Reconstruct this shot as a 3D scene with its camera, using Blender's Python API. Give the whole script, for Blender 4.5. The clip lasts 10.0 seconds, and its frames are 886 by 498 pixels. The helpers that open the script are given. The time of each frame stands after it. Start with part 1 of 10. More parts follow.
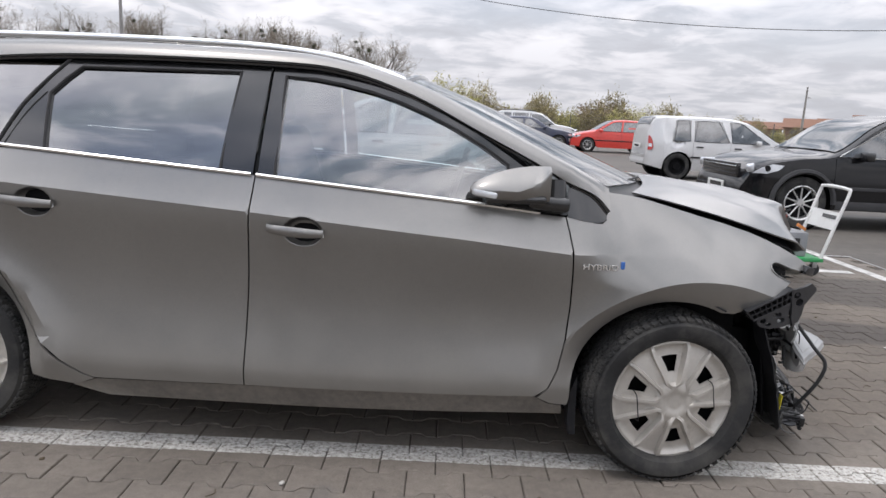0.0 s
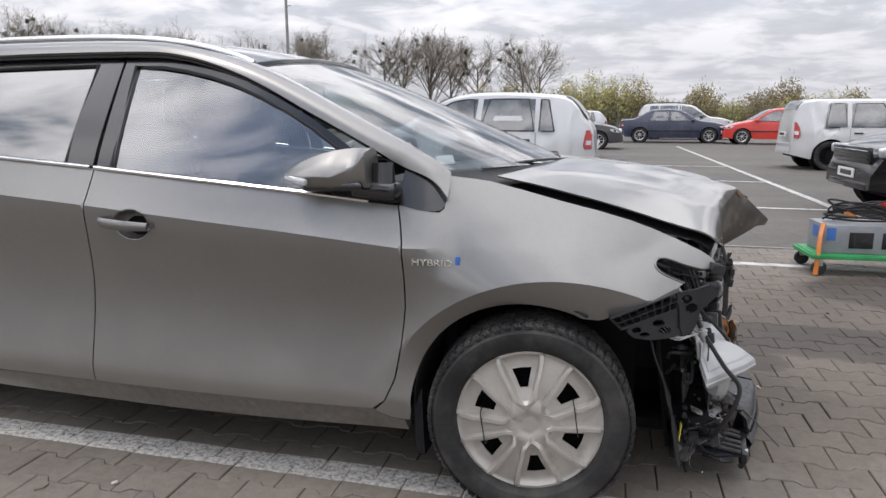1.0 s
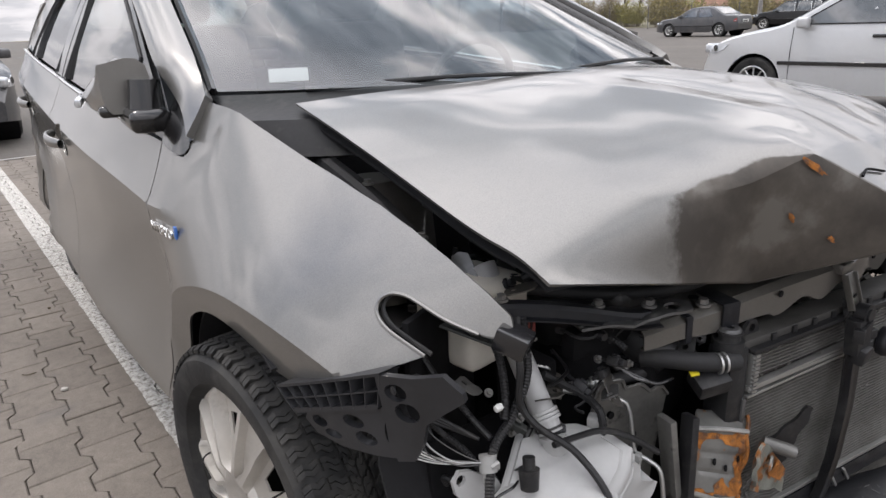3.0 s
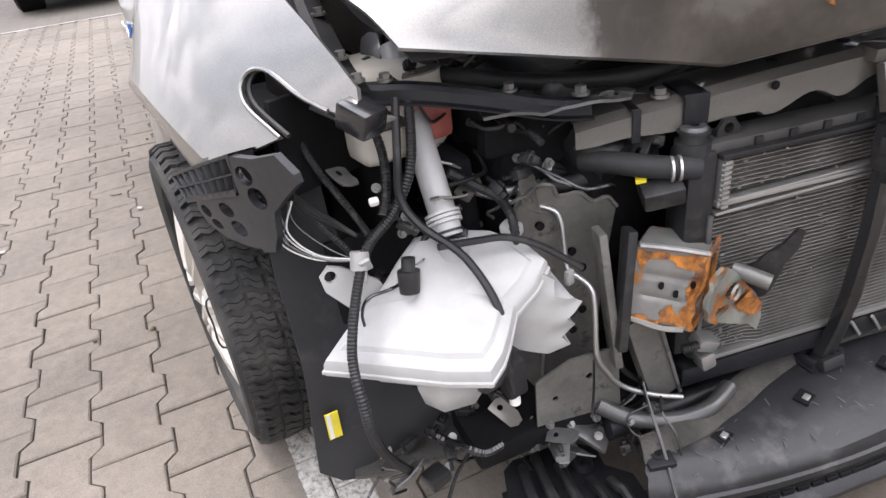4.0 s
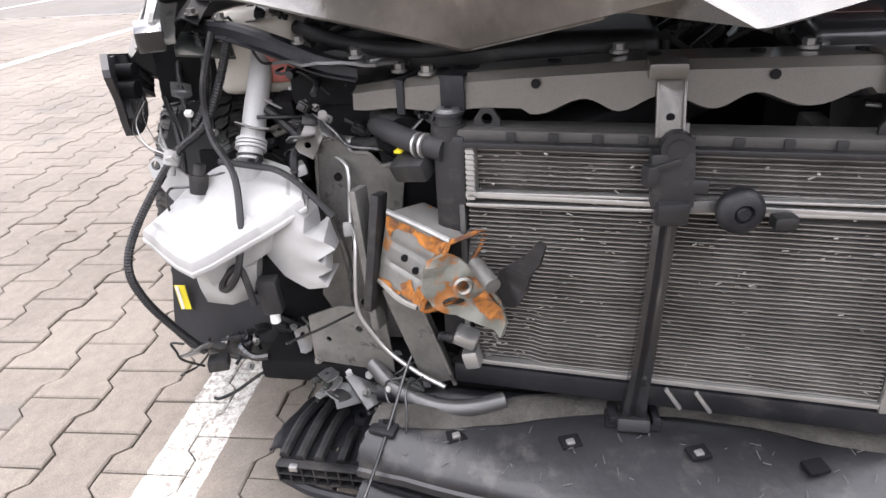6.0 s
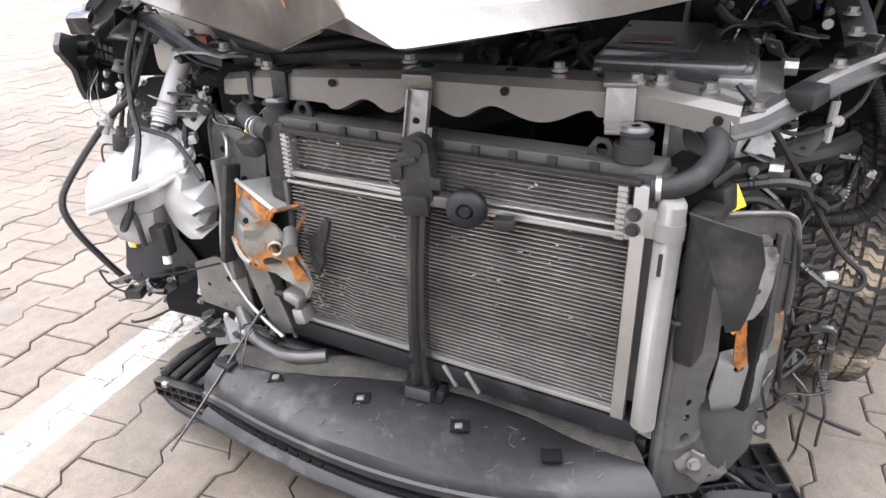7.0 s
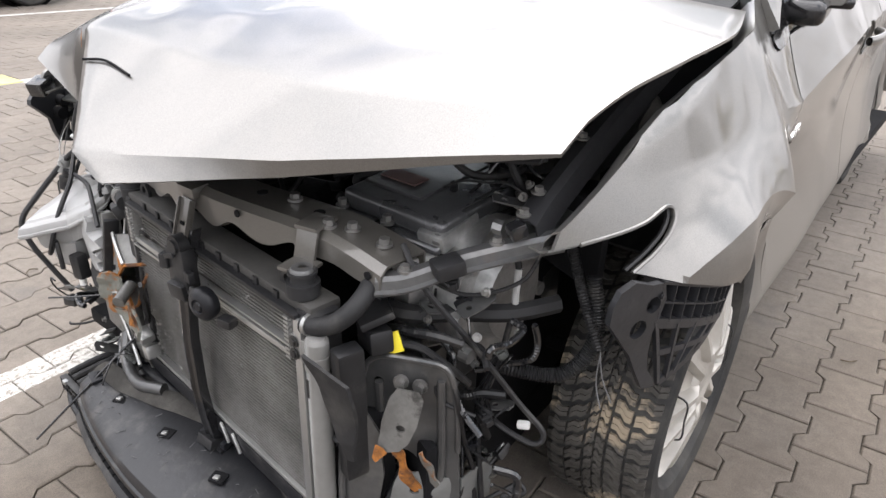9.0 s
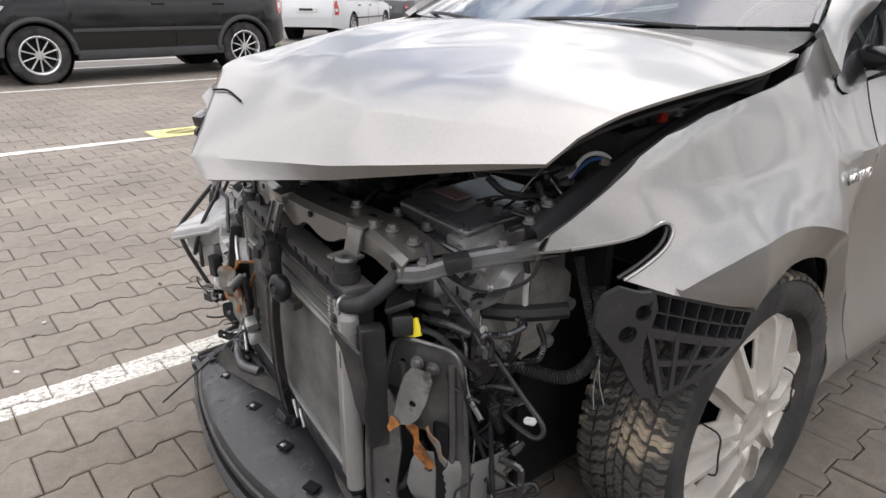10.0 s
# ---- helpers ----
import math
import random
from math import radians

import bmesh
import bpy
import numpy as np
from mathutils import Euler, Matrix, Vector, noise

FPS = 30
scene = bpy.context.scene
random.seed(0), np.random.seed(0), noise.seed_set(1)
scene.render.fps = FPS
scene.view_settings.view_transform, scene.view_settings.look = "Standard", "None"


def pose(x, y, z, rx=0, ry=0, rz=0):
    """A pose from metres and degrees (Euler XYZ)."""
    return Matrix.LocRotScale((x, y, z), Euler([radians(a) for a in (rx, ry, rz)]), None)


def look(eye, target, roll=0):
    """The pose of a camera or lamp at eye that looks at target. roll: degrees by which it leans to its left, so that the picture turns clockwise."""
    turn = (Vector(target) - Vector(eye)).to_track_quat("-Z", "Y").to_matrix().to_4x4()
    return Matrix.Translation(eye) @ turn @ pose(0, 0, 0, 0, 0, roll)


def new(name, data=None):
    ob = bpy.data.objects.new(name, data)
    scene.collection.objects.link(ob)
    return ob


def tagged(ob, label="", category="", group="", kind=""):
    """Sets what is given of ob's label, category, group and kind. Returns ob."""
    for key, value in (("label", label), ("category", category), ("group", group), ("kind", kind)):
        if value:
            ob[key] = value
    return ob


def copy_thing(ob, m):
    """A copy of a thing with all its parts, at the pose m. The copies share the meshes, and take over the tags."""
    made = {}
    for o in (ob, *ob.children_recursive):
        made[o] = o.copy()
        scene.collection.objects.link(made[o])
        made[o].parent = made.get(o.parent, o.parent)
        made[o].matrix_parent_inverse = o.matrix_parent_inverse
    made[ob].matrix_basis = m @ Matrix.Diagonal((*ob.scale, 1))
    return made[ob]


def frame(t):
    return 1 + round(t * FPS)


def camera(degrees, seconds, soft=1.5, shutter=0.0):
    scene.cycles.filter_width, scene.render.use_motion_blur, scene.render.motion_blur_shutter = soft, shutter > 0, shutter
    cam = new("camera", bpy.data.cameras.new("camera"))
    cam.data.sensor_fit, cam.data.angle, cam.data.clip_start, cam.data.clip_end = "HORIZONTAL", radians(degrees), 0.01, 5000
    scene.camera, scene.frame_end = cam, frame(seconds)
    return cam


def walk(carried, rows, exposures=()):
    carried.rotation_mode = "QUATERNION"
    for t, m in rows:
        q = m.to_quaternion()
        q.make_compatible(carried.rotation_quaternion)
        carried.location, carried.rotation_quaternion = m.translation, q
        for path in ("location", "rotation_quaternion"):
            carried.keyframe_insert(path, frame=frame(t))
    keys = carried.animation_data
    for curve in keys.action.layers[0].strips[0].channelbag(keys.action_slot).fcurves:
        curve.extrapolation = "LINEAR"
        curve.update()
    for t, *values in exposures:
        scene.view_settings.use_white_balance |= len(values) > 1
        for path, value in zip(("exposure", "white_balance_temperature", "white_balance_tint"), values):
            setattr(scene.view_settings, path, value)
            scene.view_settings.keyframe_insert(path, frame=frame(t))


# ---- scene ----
cam = camera(67.2, 10.0)
PATH = [
    (0, (-0.706, -3.025, 1.228), (-0.807, -1.066, 0.839), 2.8),
    (0.5, (-0.202, -2.856, 1.193), (-0.552, -0.935, 0.76), 1.6),
    (1, (0.288, -2.608, 1.177), (-0.283, -0.732, 0.783), 0.0),
    (1.5, (0.7, -2.302, 1.167), (-0.189, -0.567, 0.718), 0.5),
    (2, (0.993, -1.865, 1.158), (-0.119, -0.252, 0.758), -0.0),
    (2.2, (1.08, -1.688, 1.142), (-0.207, -0.201, 0.779), 0.4),
    (3.3, (1.077, -0.918, 1.114), (-0.514, -0.082, 0.237), -3.0),
    (3.5, (1.093, -0.84, 1.078), (-0.459, -0.127, 0.037), -2.3),
    (4, (1.185, -0.743, 0.967), (-0.459, -0.175, -0.021), -6.9),
    (4.5, (1.328, -0.655, 0.878), (-0.39, -0.226, -0.052), -1.9),
    (5, (1.342, -0.49, 0.876), (-0.442, -0.362, -0.02), -4.6),
    (5.5, (1.365, -0.262, 0.864), (-0.417, -0.357, -0.038), -3.3),
    (5.7, (1.383, -0.158, 0.866), (-0.405, -0.342, -0.012), -3.7),
    (6.8, (1.377, 0.372, 0.877), (-0.253, -0.292, -0.072), -1.6),
    (7, (1.383, 0.49, 0.886), (-0.263, -0.225, 0.002), -1.5),
    (7.5, (1.372, 0.821, 0.939), (-0.185, -0.108, 0.095), 0.8),
    (8, (1.24, 1.03, 0.948), (-0.175, -0.105, 0.107), 2.5),
    (8.5, (1.16, 1.066, 0.996), (-0.215, -0.051, 0.066), 3.1),
    (9, (1.111, 1.039, 1.087), (-0.316, -0.061, 0.218), 2.0),
    (9.5, (1.099, 1.086, 1.077), (-0.179, -0.193, 0.221), -0.6),
    (10, (1.072, 1.305, 1.062), (-0.05, -0.192, 0.356), 0.5),
]
walk(cam, [(t, look(eye, target, roll)) for t, eye, target, roll in PATH],
     exposures=[(0.0, -0.20, 6350, 14), (2.0, -0.24, 6400, 14), (3.3, 0.16, 6550, 15), (4.5, 1.05, 6520, 17), (5.5, 1.06, 6520, 17), (7.0, 1.45, 6560, 17), (8.0, 1.18, 6540, 16), (8.5, 1.06, 6560, 16), (9.0, 0.68, 6600, 14), (10.0, 0.32, 6650, 14)])

from mathutils.geometry import delaunay_2d_cdt

# ---- world, sun ----
SUN_EL, SUN_AZ = 64.0, -150.0
world = bpy.data.worlds.new("cloudy_sky")
scene.world = world
world.use_nodes = True
wn, wl = world.node_tree.nodes, world.node_tree.links
wn.clear()
w_out = wn.new("ShaderNodeOutputWorld")
w_bg = wn.new("ShaderNodeBackground")
w_sky = wn.new("ShaderNodeTexSky")
w_sky.sky_type, w_sky.sun_disc = "NISHITA", False
w_sky.sun_elevation, w_sky.sun_rotation = radians(SUN_EL), radians(90 - SUN_AZ)
w_sc = wn.new("ShaderNodeVectorMath")
w_sc.operation = "SCALE"
w_sc.inputs["Scale"].default_value = 0.11
wl.new(w_sky.outputs[0], w_sc.inputs[0])
w_tc = wn.new("ShaderNodeTexCoord")
w_sep = wn.new("ShaderNodeSeparateXYZ")
wl.new(w_tc.outputs["Generated"], w_sep.inputs[0])
w_max = wn.new("ShaderNodeMath")
w_max.operation = "MAXIMUM"
w_max.inputs[1].default_value = 0.0
wl.new(w_sep.outputs["Z"], w_max.inputs[0])
w_add = wn.new("ShaderNodeMath")
w_add.operation = "ADD"
w_add.inputs[1].default_value = 0.16
wl.new(w_max.outputs[0], w_add.inputs[0])
w_div = wn.new("ShaderNodeVectorMath")
w_div.operation = "DIVIDE"
w_cmb = wn.new("ShaderNodeCombineXYZ")
for k in ("X", "Y", "Z"):
    wl.new(w_add.outputs[0], w_cmb.inputs[k])
wl.new(w_tc.outputs["Generated"], w_div.inputs[0])
wl.new(w_cmb.outputs[0], w_div.inputs[1])


def sky_noise(scale, detail, rough, offset):
    mp = wn.new("ShaderNodeMapping")
    mp.inputs["Location"].default_value = offset
    n = wn.new("ShaderNodeTexNoise")
    n.inputs["Scale"].default_value, n.inputs["Detail"].default_value, n.inputs["Roughness"].default_value = scale, detail, rough
    n.inputs["Distortion"].default_value = 0.35
    wl.new(w_div.outputs[0], mp.inputs[0])
    wl.new(mp.outputs[0], n.inputs["Vector"])
    return n


def sky_ramp(src, stops):
    r = wn.new("ShaderNodeValToRGB")
    while len(r.color_ramp.elements) < len(stops):
        r.color_ramp.elements.new(0.5)
    for e, (p, c) in zip(r.color_ramp.elements, stops):
        e.position, e.color = p, (*c, 1)
    wl.new(src, r.inputs[0])
    return r


w_n1 = sky_noise(2.5, 8, 0.56, (18.27, 0.49, 0.13))
w_n2 = sky_noise(0.75, 6, 0.5, (8.2, 4.4, 1.0))
w_col = sky_ramp(w_n1.outputs[0], [(0.38, (1.65, 1.65, 1.65)), (0.47, (1.20, 1.20, 1.22)), (0.55, (0.48, 0.55, 0.62)), (0.65, (0.22, 0.27, 0.33))])
w_cov = sky_ramp(w_n2.outputs[0], [(0.34, (0.35, 0.35, 0.35)), (0.46, (1, 1, 1))])
w_mix = wn.new("ShaderNodeMixRGB")
wl.new(w_cov.outputs[0], w_mix.inputs[0])
wl.new(w_sc.outputs[0], w_mix.inputs[1])
wl.new(w_col.outputs[0], w_mix.inputs[2])
# towards the horizon the cloud layers close up and lose their contrast
w_low = wn.new("ShaderNodeMapRange")
w_low.interpolation_type = "SMOOTHSTEP"
w_low.inputs["From Min"].default_value, w_low.inputs["From Max"].default_value = 0.06, 0.36
w_low.inputs["To Min"].default_value, w_low.inputs["To Max"].default_value = 0.24, 1.0
wl.new(w_max.outputs[0], w_low.inputs[0])
w_far = wn.new("ShaderNodeMixRGB")
w_far.inputs[1].default_value = (0.96, 0.965, 0.985, 1)
wl.new(w_low.outputs[0], w_far.inputs[0])
wl.new(w_mix.outputs[0], w_far.inputs[2])
# thin, even cloud overhead
w_top = wn.new("ShaderNodeMapRange")
w_top.interpolation_type = "SMOOTHSTEP"
w_top.inputs["From Min"].default_value, w_top.inputs["From Max"].default_value = 0.74, 0.90
w_top.inputs["To Min"].default_value, w_top.inputs["To Max"].default_value = 0.0, 0.85
wl.new(w_max.outputs[0], w_top.inputs[0])
w_even = wn.new("ShaderNodeMixRGB")
w_even.inputs[2].default_value = (1.10, 1.12, 1.15, 1)
wl.new(w_top.outputs[0], w_even.inputs[0])
wl.new(w_far.outputs[0], w_even.inputs[1])
# an overcast sky is brighter overhead
w_up = wn.new("ShaderNodeMath")
w_up.operation = "MULTIPLY_ADD"
w_up.inputs[1].default_value, w_up.inputs[2].default_value = 1.45, 0.68
wl.new(w_max.outputs[0], w_up.inputs[0])
w_zen = wn.new("ShaderNodeVectorMath")
w_zen.operation = "SCALE"
wl.new(w_even.outputs[0], w_zen.inputs[0])
wl.new(w_up.outputs[0], w_zen.inputs["Scale"])
# thin cloud glows round the sun
w_dot = wn.new("ShaderNodeVectorMath")
w_dot.operation = "DOT_PRODUCT"
w_dot.inputs[1].default_value = (math.cos(radians(SUN_EL)) * math.cos(radians(SUN_AZ)), math.cos(radians(SUN_EL)) * math.sin(radians(SUN_AZ)), math.sin(radians(SUN_EL)))
wl.new(w_tc.outputs["Generated"], w_dot.inputs[0])
w_glow = wn.new("ShaderNodeMapRange")
w_glow.inputs["From Min"].default_value, w_glow.inputs["From Max"].default_value = -0.3, 1.0
w_glow.inputs["To Min"].default_value, w_glow.inputs["To Max"].default_value = 1.15, 1.25
wl.new(w_dot.outputs["Value"], w_glow.inputs[0])
w_fin = wn.new("ShaderNodeVectorMath")
w_fin.operation = "SCALE"
wl.new(w_zen.outputs[0], w_fin.inputs[0])
wl.new(w_glow.outputs[0], w_fin.inputs["Scale"])
wl.new(w_fin.outputs[0], w_bg.inputs[0])
w_bg.inputs[1].default_value = 0.98
wl.new(w_bg.outputs[0], w_out.inputs[0])
sun = new("sun", bpy.data.lights.new("sun", "SUN"))
sun.data.energy, sun.data.angle, sun.data.color = 0.85, radians(8), (1.0, 0.95, 0.88)
sd = Vector((math.cos(radians(SUN_EL)) * math.cos(radians(SUN_AZ)), math.cos(radians(SUN_EL)) * math.sin(radians(SUN_AZ)), math.sin(radians(SUN_EL))))
sun.matrix_world = look(sd * 50, (0, 0, 0))

# ---- materials ----


def nodes_of(name):
    m = bpy.data.materials.new(name)
    m.use_nodes = True
    return m, m.node_tree.nodes, m.node_tree.links, m.node_tree.nodes["Principled BSDF"]


def ramp_node(n, l, src, stops):
    r = n.new("ShaderNodeValToRGB")
    while len(r.color_ramp.elements) < len(stops):
        r.color_ramp.elements.new(0.5)
    for e, (p, c) in zip(r.color_ramp.elements, stops):
        e.position, e.color = p, (*c, 1) if len(c) == 3 else c
    l.new(src, r.inputs[0])
    return r


def noise_node(n, l, vec, scale, detail=4.0, rough=0.55):
    t = n.new("ShaderNodeTexNoise")
    t.inputs["Scale"].default_value, t.inputs["Detail"].default_value, t.inputs["Roughness"].default_value = scale, detail, rough
    l.new(vec, t.inputs["Vector"])
    return t


def mixc(n, l, fac, a, b, mode="MIX"):
    m = n.new("ShaderNodeMixRGB")
    m.blend_type = mode
    for s, v in zip(m.inputs, (fac, a, b)):
        if isinstance(v, (int, float)):
            s.default_value = v
        elif isinstance(v, tuple):
            s.default_value = (*v, 1)
        else:
            l.new(v, s)
    return m.outputs[0]


def surf(name, base, rough=0.5, metal=0.0, var=0.25, scale=6.0, bump=0.1, bscale=60.0, coat=0.0, patch=None, patch_at=(0.55, 0.7), patch_scale=9.0, island=0.0, obj_rand=0.0, rvar=0.12, spec=0.5):
    """Two scales of variation in colour, roughness and relief, and an optional second colour in patches."""
    m, n, l, b = nodes_of(name)
    tc = n.new("ShaderNodeTexCoord").outputs["Object"]
    n1, n2 = noise_node(n, l, tc, scale, 5), noise_node(n, l, tc, scale * 9, 4, 0.65)
    lo, hi = tuple(c * (1 - var) for c in base), tuple(min(1, c * (1 + var)) for c in base)
    c1 = ramp_node(n, l, n1.outputs[0], [(0.3, lo), (0.7, hi)]).outputs[0]
    c2 = ramp_node(n, l, n2.outputs[0], [(0.3, tuple([1 - var * 0.6] * 3)), (0.7, (1, 1, 1))]).outputs[0]
    col = mixc(n, l, 1.0, c1, c2, "MULTIPLY")
    if patch:
        n3 = noise_node(n, l, tc, patch_scale, 6, 0.65)
        f = ramp_node(n, l, n3.outputs[0], [(patch_at[0], (0, 0, 0)), (patch_at[1], (1, 1, 1))]).outputs[0]
        col = mixc(n, l, f, col, patch)
    if island or obj_rand:
        src = n.new("ShaderNodeNewGeometry").outputs["Random Per Island"] if island else n.new("ShaderNodeObjectInfo").outputs["Random"]
        k = island or obj_rand
        g = ramp_node(n, l, src, [(0, tuple([1 - k] * 3)), (1, tuple([1 + k] * 3))]).outputs[0]
        col = mixc(n, l, 1.0, col, g, "MULTIPLY")
    l.new(col, b.inputs["Base Color"])
    rr = n.new("ShaderNodeMapRange")
    rr.inputs["To Min"].default_value, rr.inputs["To Max"].default_value = max(0.02, rough - rvar), min(1, rough + rvar)
    l.new(n1.outputs[0], rr.inputs[0])
    l.new(rr.outputs[0], b.inputs["Roughness"])
    b.inputs["Metallic"].default_value = metal
    b.inputs["Coat Weight"].default_value, b.inputs["Coat Roughness"].default_value = coat, 0.06
    b.inputs["Specular IOR Level"].default_value = spec
    if bump:
        bn = n.new("ShaderNodeBump")
        bn.inputs["Strength"].default_value, bn.inputs["Distance"].default_value = bump, 0.004
        l.new(noise_node(n, l, tc, bscale, 5, 0.6).outputs[0], bn.inputs["Height"])
        l.new(bn.outputs[0], b.inputs["Normal"])
    return m


def glass(name, tint=(0.62, 0.68, 0.7), gloss=0.08):
    m, n, l, b = nodes_of(name)
    n.remove(b)
    tr, gl, mx, fr = n.new("ShaderNodeBsdfTransparent"), n.new("ShaderNodeBsdfGlossy"), n.new("ShaderNodeMixShader"), n.new("ShaderNodeLayerWeight")
    tr.inputs[0].default_value = (*tint, 1)
    gl.inputs["Roughness"].default_value = 0.02
    fr.inputs["Blend"].default_value = 0.5
    pw, mr = n.new("ShaderNodeMath"), n.new("ShaderNodeMapRange")
    pw.operation = "POWER"
    pw.inputs[1].default_value = 3.6
    mr.inputs["To Min"].default_value = gloss
    l.new(fr.outputs["Facing"], pw.inputs[0])
    l.new(pw.outputs[0], mr.inputs[0])
    l.new(mr.outputs[0], mx.inputs[0])
    l.new(tr.outputs[0], mx.inputs[1])
    l.new(gl.outputs[0], mx.inputs[2])
    l.new(mx.outputs[0], n["Material Output"].inputs[0])
    return m


def paint_mat(name, base, metal=0.5, rough=0.32, dust=0.35, dust_col=(0.33, 0.30, 0.26), scuffed=False, splash=0.0):
    """Clear-coated car paint with fine flakes and a film of dust in patches."""
    m, n, l, b = nodes_of(name)
    tc = n.new("ShaderNodeTexCoord").outputs["Object"]
    fl = noise_node(n, l, tc, 900, 2)
    dn, d2 = noise_node(n, l, tc, 3.0, 6, 0.6), noise_node(n, l, tc, 38, 5, 0.7)
    base_c = ramp_node(n, l, fl.outputs[0], [(0.3, tuple(c * 0.8 for c in base)), (0.7, tuple(c * 1.2 for c in base))]).outputs[0]
    f = mixc(n, l, 0.5, dn.outputs[0], d2.outputs[0])
    f = ramp_node(n, l, f, [(0.40, (0, 0, 0)), (0.72, (dust, dust, dust))]).outputs[0]
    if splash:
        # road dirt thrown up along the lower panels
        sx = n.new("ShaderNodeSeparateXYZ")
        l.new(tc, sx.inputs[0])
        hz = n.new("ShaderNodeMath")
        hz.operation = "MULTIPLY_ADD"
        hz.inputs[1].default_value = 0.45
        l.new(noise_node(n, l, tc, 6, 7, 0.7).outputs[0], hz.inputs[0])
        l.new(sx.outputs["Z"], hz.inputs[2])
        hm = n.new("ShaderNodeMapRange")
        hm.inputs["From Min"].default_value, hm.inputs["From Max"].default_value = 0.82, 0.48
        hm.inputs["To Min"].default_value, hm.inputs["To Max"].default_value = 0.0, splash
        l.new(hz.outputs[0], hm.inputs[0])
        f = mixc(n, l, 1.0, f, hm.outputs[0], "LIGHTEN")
    l.new(mixc(n, l, f, base_c, dust_col), b.inputs["Base Color"])
    inv = n.new("ShaderNodeMapRange")
    inv.inputs["To Min"].default_value, inv.inputs["To Max"].default_value = metal, metal * 0.3
    l.new(f, inv.inputs[0])
    l.new(inv.outputs[0], b.inputs["Metallic"])
    rr = n.new("ShaderNodeMapRange")
    rr.inputs["To Min"].default_value, rr.inputs["To Max"].default_value = rough, rough + 0.3
    l.new(f, rr.inputs[0])
    l.new(rr.outputs[0], b.inputs["Roughness"])
    cw = n.new("ShaderNodeMapRange")
    cw.inputs["To Min"].default_value, cw.inputs["To Max"].default_value = 0.85, 0.35
    l.new(f, cw.inputs[0])
    l.new(cw.outputs[0], b.inputs["Coat Weight"])
    b.inputs["Coat Roughness"].default_value = 0.07
    bn = n.new("ShaderNodeBump")
    bn.inputs["Strength"].default_value, bn.inputs["Distance"].default_value = 0.05, 0.004
    l.new(noise_node(n, l, tc, 5, 3).outputs[0], bn.inputs["Height"])
    l.new(bn.outputs[0], b.inputs["Normal"])
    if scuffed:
        # bare, dirty scraped metal; the fold's shade is put into its dark tone
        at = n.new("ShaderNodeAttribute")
        at.attribute_name = "scuff_shade"
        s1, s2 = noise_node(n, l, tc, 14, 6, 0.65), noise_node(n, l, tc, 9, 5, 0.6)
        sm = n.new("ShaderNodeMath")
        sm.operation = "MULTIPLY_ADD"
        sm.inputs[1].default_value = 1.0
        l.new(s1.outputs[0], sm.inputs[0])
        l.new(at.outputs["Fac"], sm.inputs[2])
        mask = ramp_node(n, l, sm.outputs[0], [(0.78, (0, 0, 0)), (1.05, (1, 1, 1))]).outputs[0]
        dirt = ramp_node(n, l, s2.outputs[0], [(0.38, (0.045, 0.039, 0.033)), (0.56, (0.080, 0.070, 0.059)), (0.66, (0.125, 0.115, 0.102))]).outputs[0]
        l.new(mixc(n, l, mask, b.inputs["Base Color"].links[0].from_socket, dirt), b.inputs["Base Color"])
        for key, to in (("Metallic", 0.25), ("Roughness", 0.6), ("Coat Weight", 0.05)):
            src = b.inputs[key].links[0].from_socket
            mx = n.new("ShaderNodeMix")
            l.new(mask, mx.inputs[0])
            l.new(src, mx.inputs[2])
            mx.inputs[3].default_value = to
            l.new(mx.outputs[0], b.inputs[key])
    return m


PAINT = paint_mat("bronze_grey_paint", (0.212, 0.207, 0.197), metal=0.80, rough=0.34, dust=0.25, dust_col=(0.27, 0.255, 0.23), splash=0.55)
HOODP = paint_mat("scraped_shaded_bonnet_paint", (0.212, 0.207, 0.197), metal=0.80, rough=0.34, dust=0.25, dust_col=(0.27, 0.255, 0.23), scuffed=True)
DUSTY = paint_mat("dusty_sill_paint", (0.15, 0.142, 0.13), dust=0.7)
BLACKP = surf("black_plastic", (0.014, 0.014, 0.015), 0.44, var=0.4, bump=0.2, patch=(0.07, 0.066, 0.060), patch_at=(0.54, 0.85), patch_scale=16, spec=0.4)
DUSTP = surf("dusty_black_plastic", (0.012, 0.0125, 0.015), 0.42, var=0.4, bump=0.2, patch=(0.045, 0.044, 0.043), patch_at=(0.55, 0.9), patch_scale=14, spec=0.3)
GLOSSB = surf("gloss_black_trim", (0.012, 0.012, 0.013), 0.18, var=0.3, bump=0.03, coat=0.6)
RUBBER = surf("black_rubber", (0.018, 0.018, 0.019), 0.62, var=0.35, bump=0.2, patch=(0.07, 0.066, 0.06), patch_at=(0.55, 0.85), spec=0.35)
TYREM = surf("tyre_rubber", (0.027, 0.027, 0.027), 0.75, var=0.4, bump=0.3, patch=(0.075, 0.071, 0.064), patch_at=(0.45, 0.75), patch_scale=7, spec=0.3)
TREADM = surf("tyre_tread", (0.078, 0.073, 0.066), 0.85, var=0.45, bump=0.4, bscale=140, patch=(0.32, 0.265, 0.195), patch_at=(0.54, 0.61), patch_scale=6.5, spec=0.2)
COVER = surf("silver_wheel_cover", (0.50, 0.475, 0.435), 0.45, metal=0.45, var=0.14, bump=0.06, patch=(0.30, 0.27, 0.23), patch_at=(0.56, 0.8), patch_scale=14)
CHROME = surf("chrome_trim", (0.82, 0.82, 0.81), 0.22, metal=1.0, var=0.08, bump=0.02)
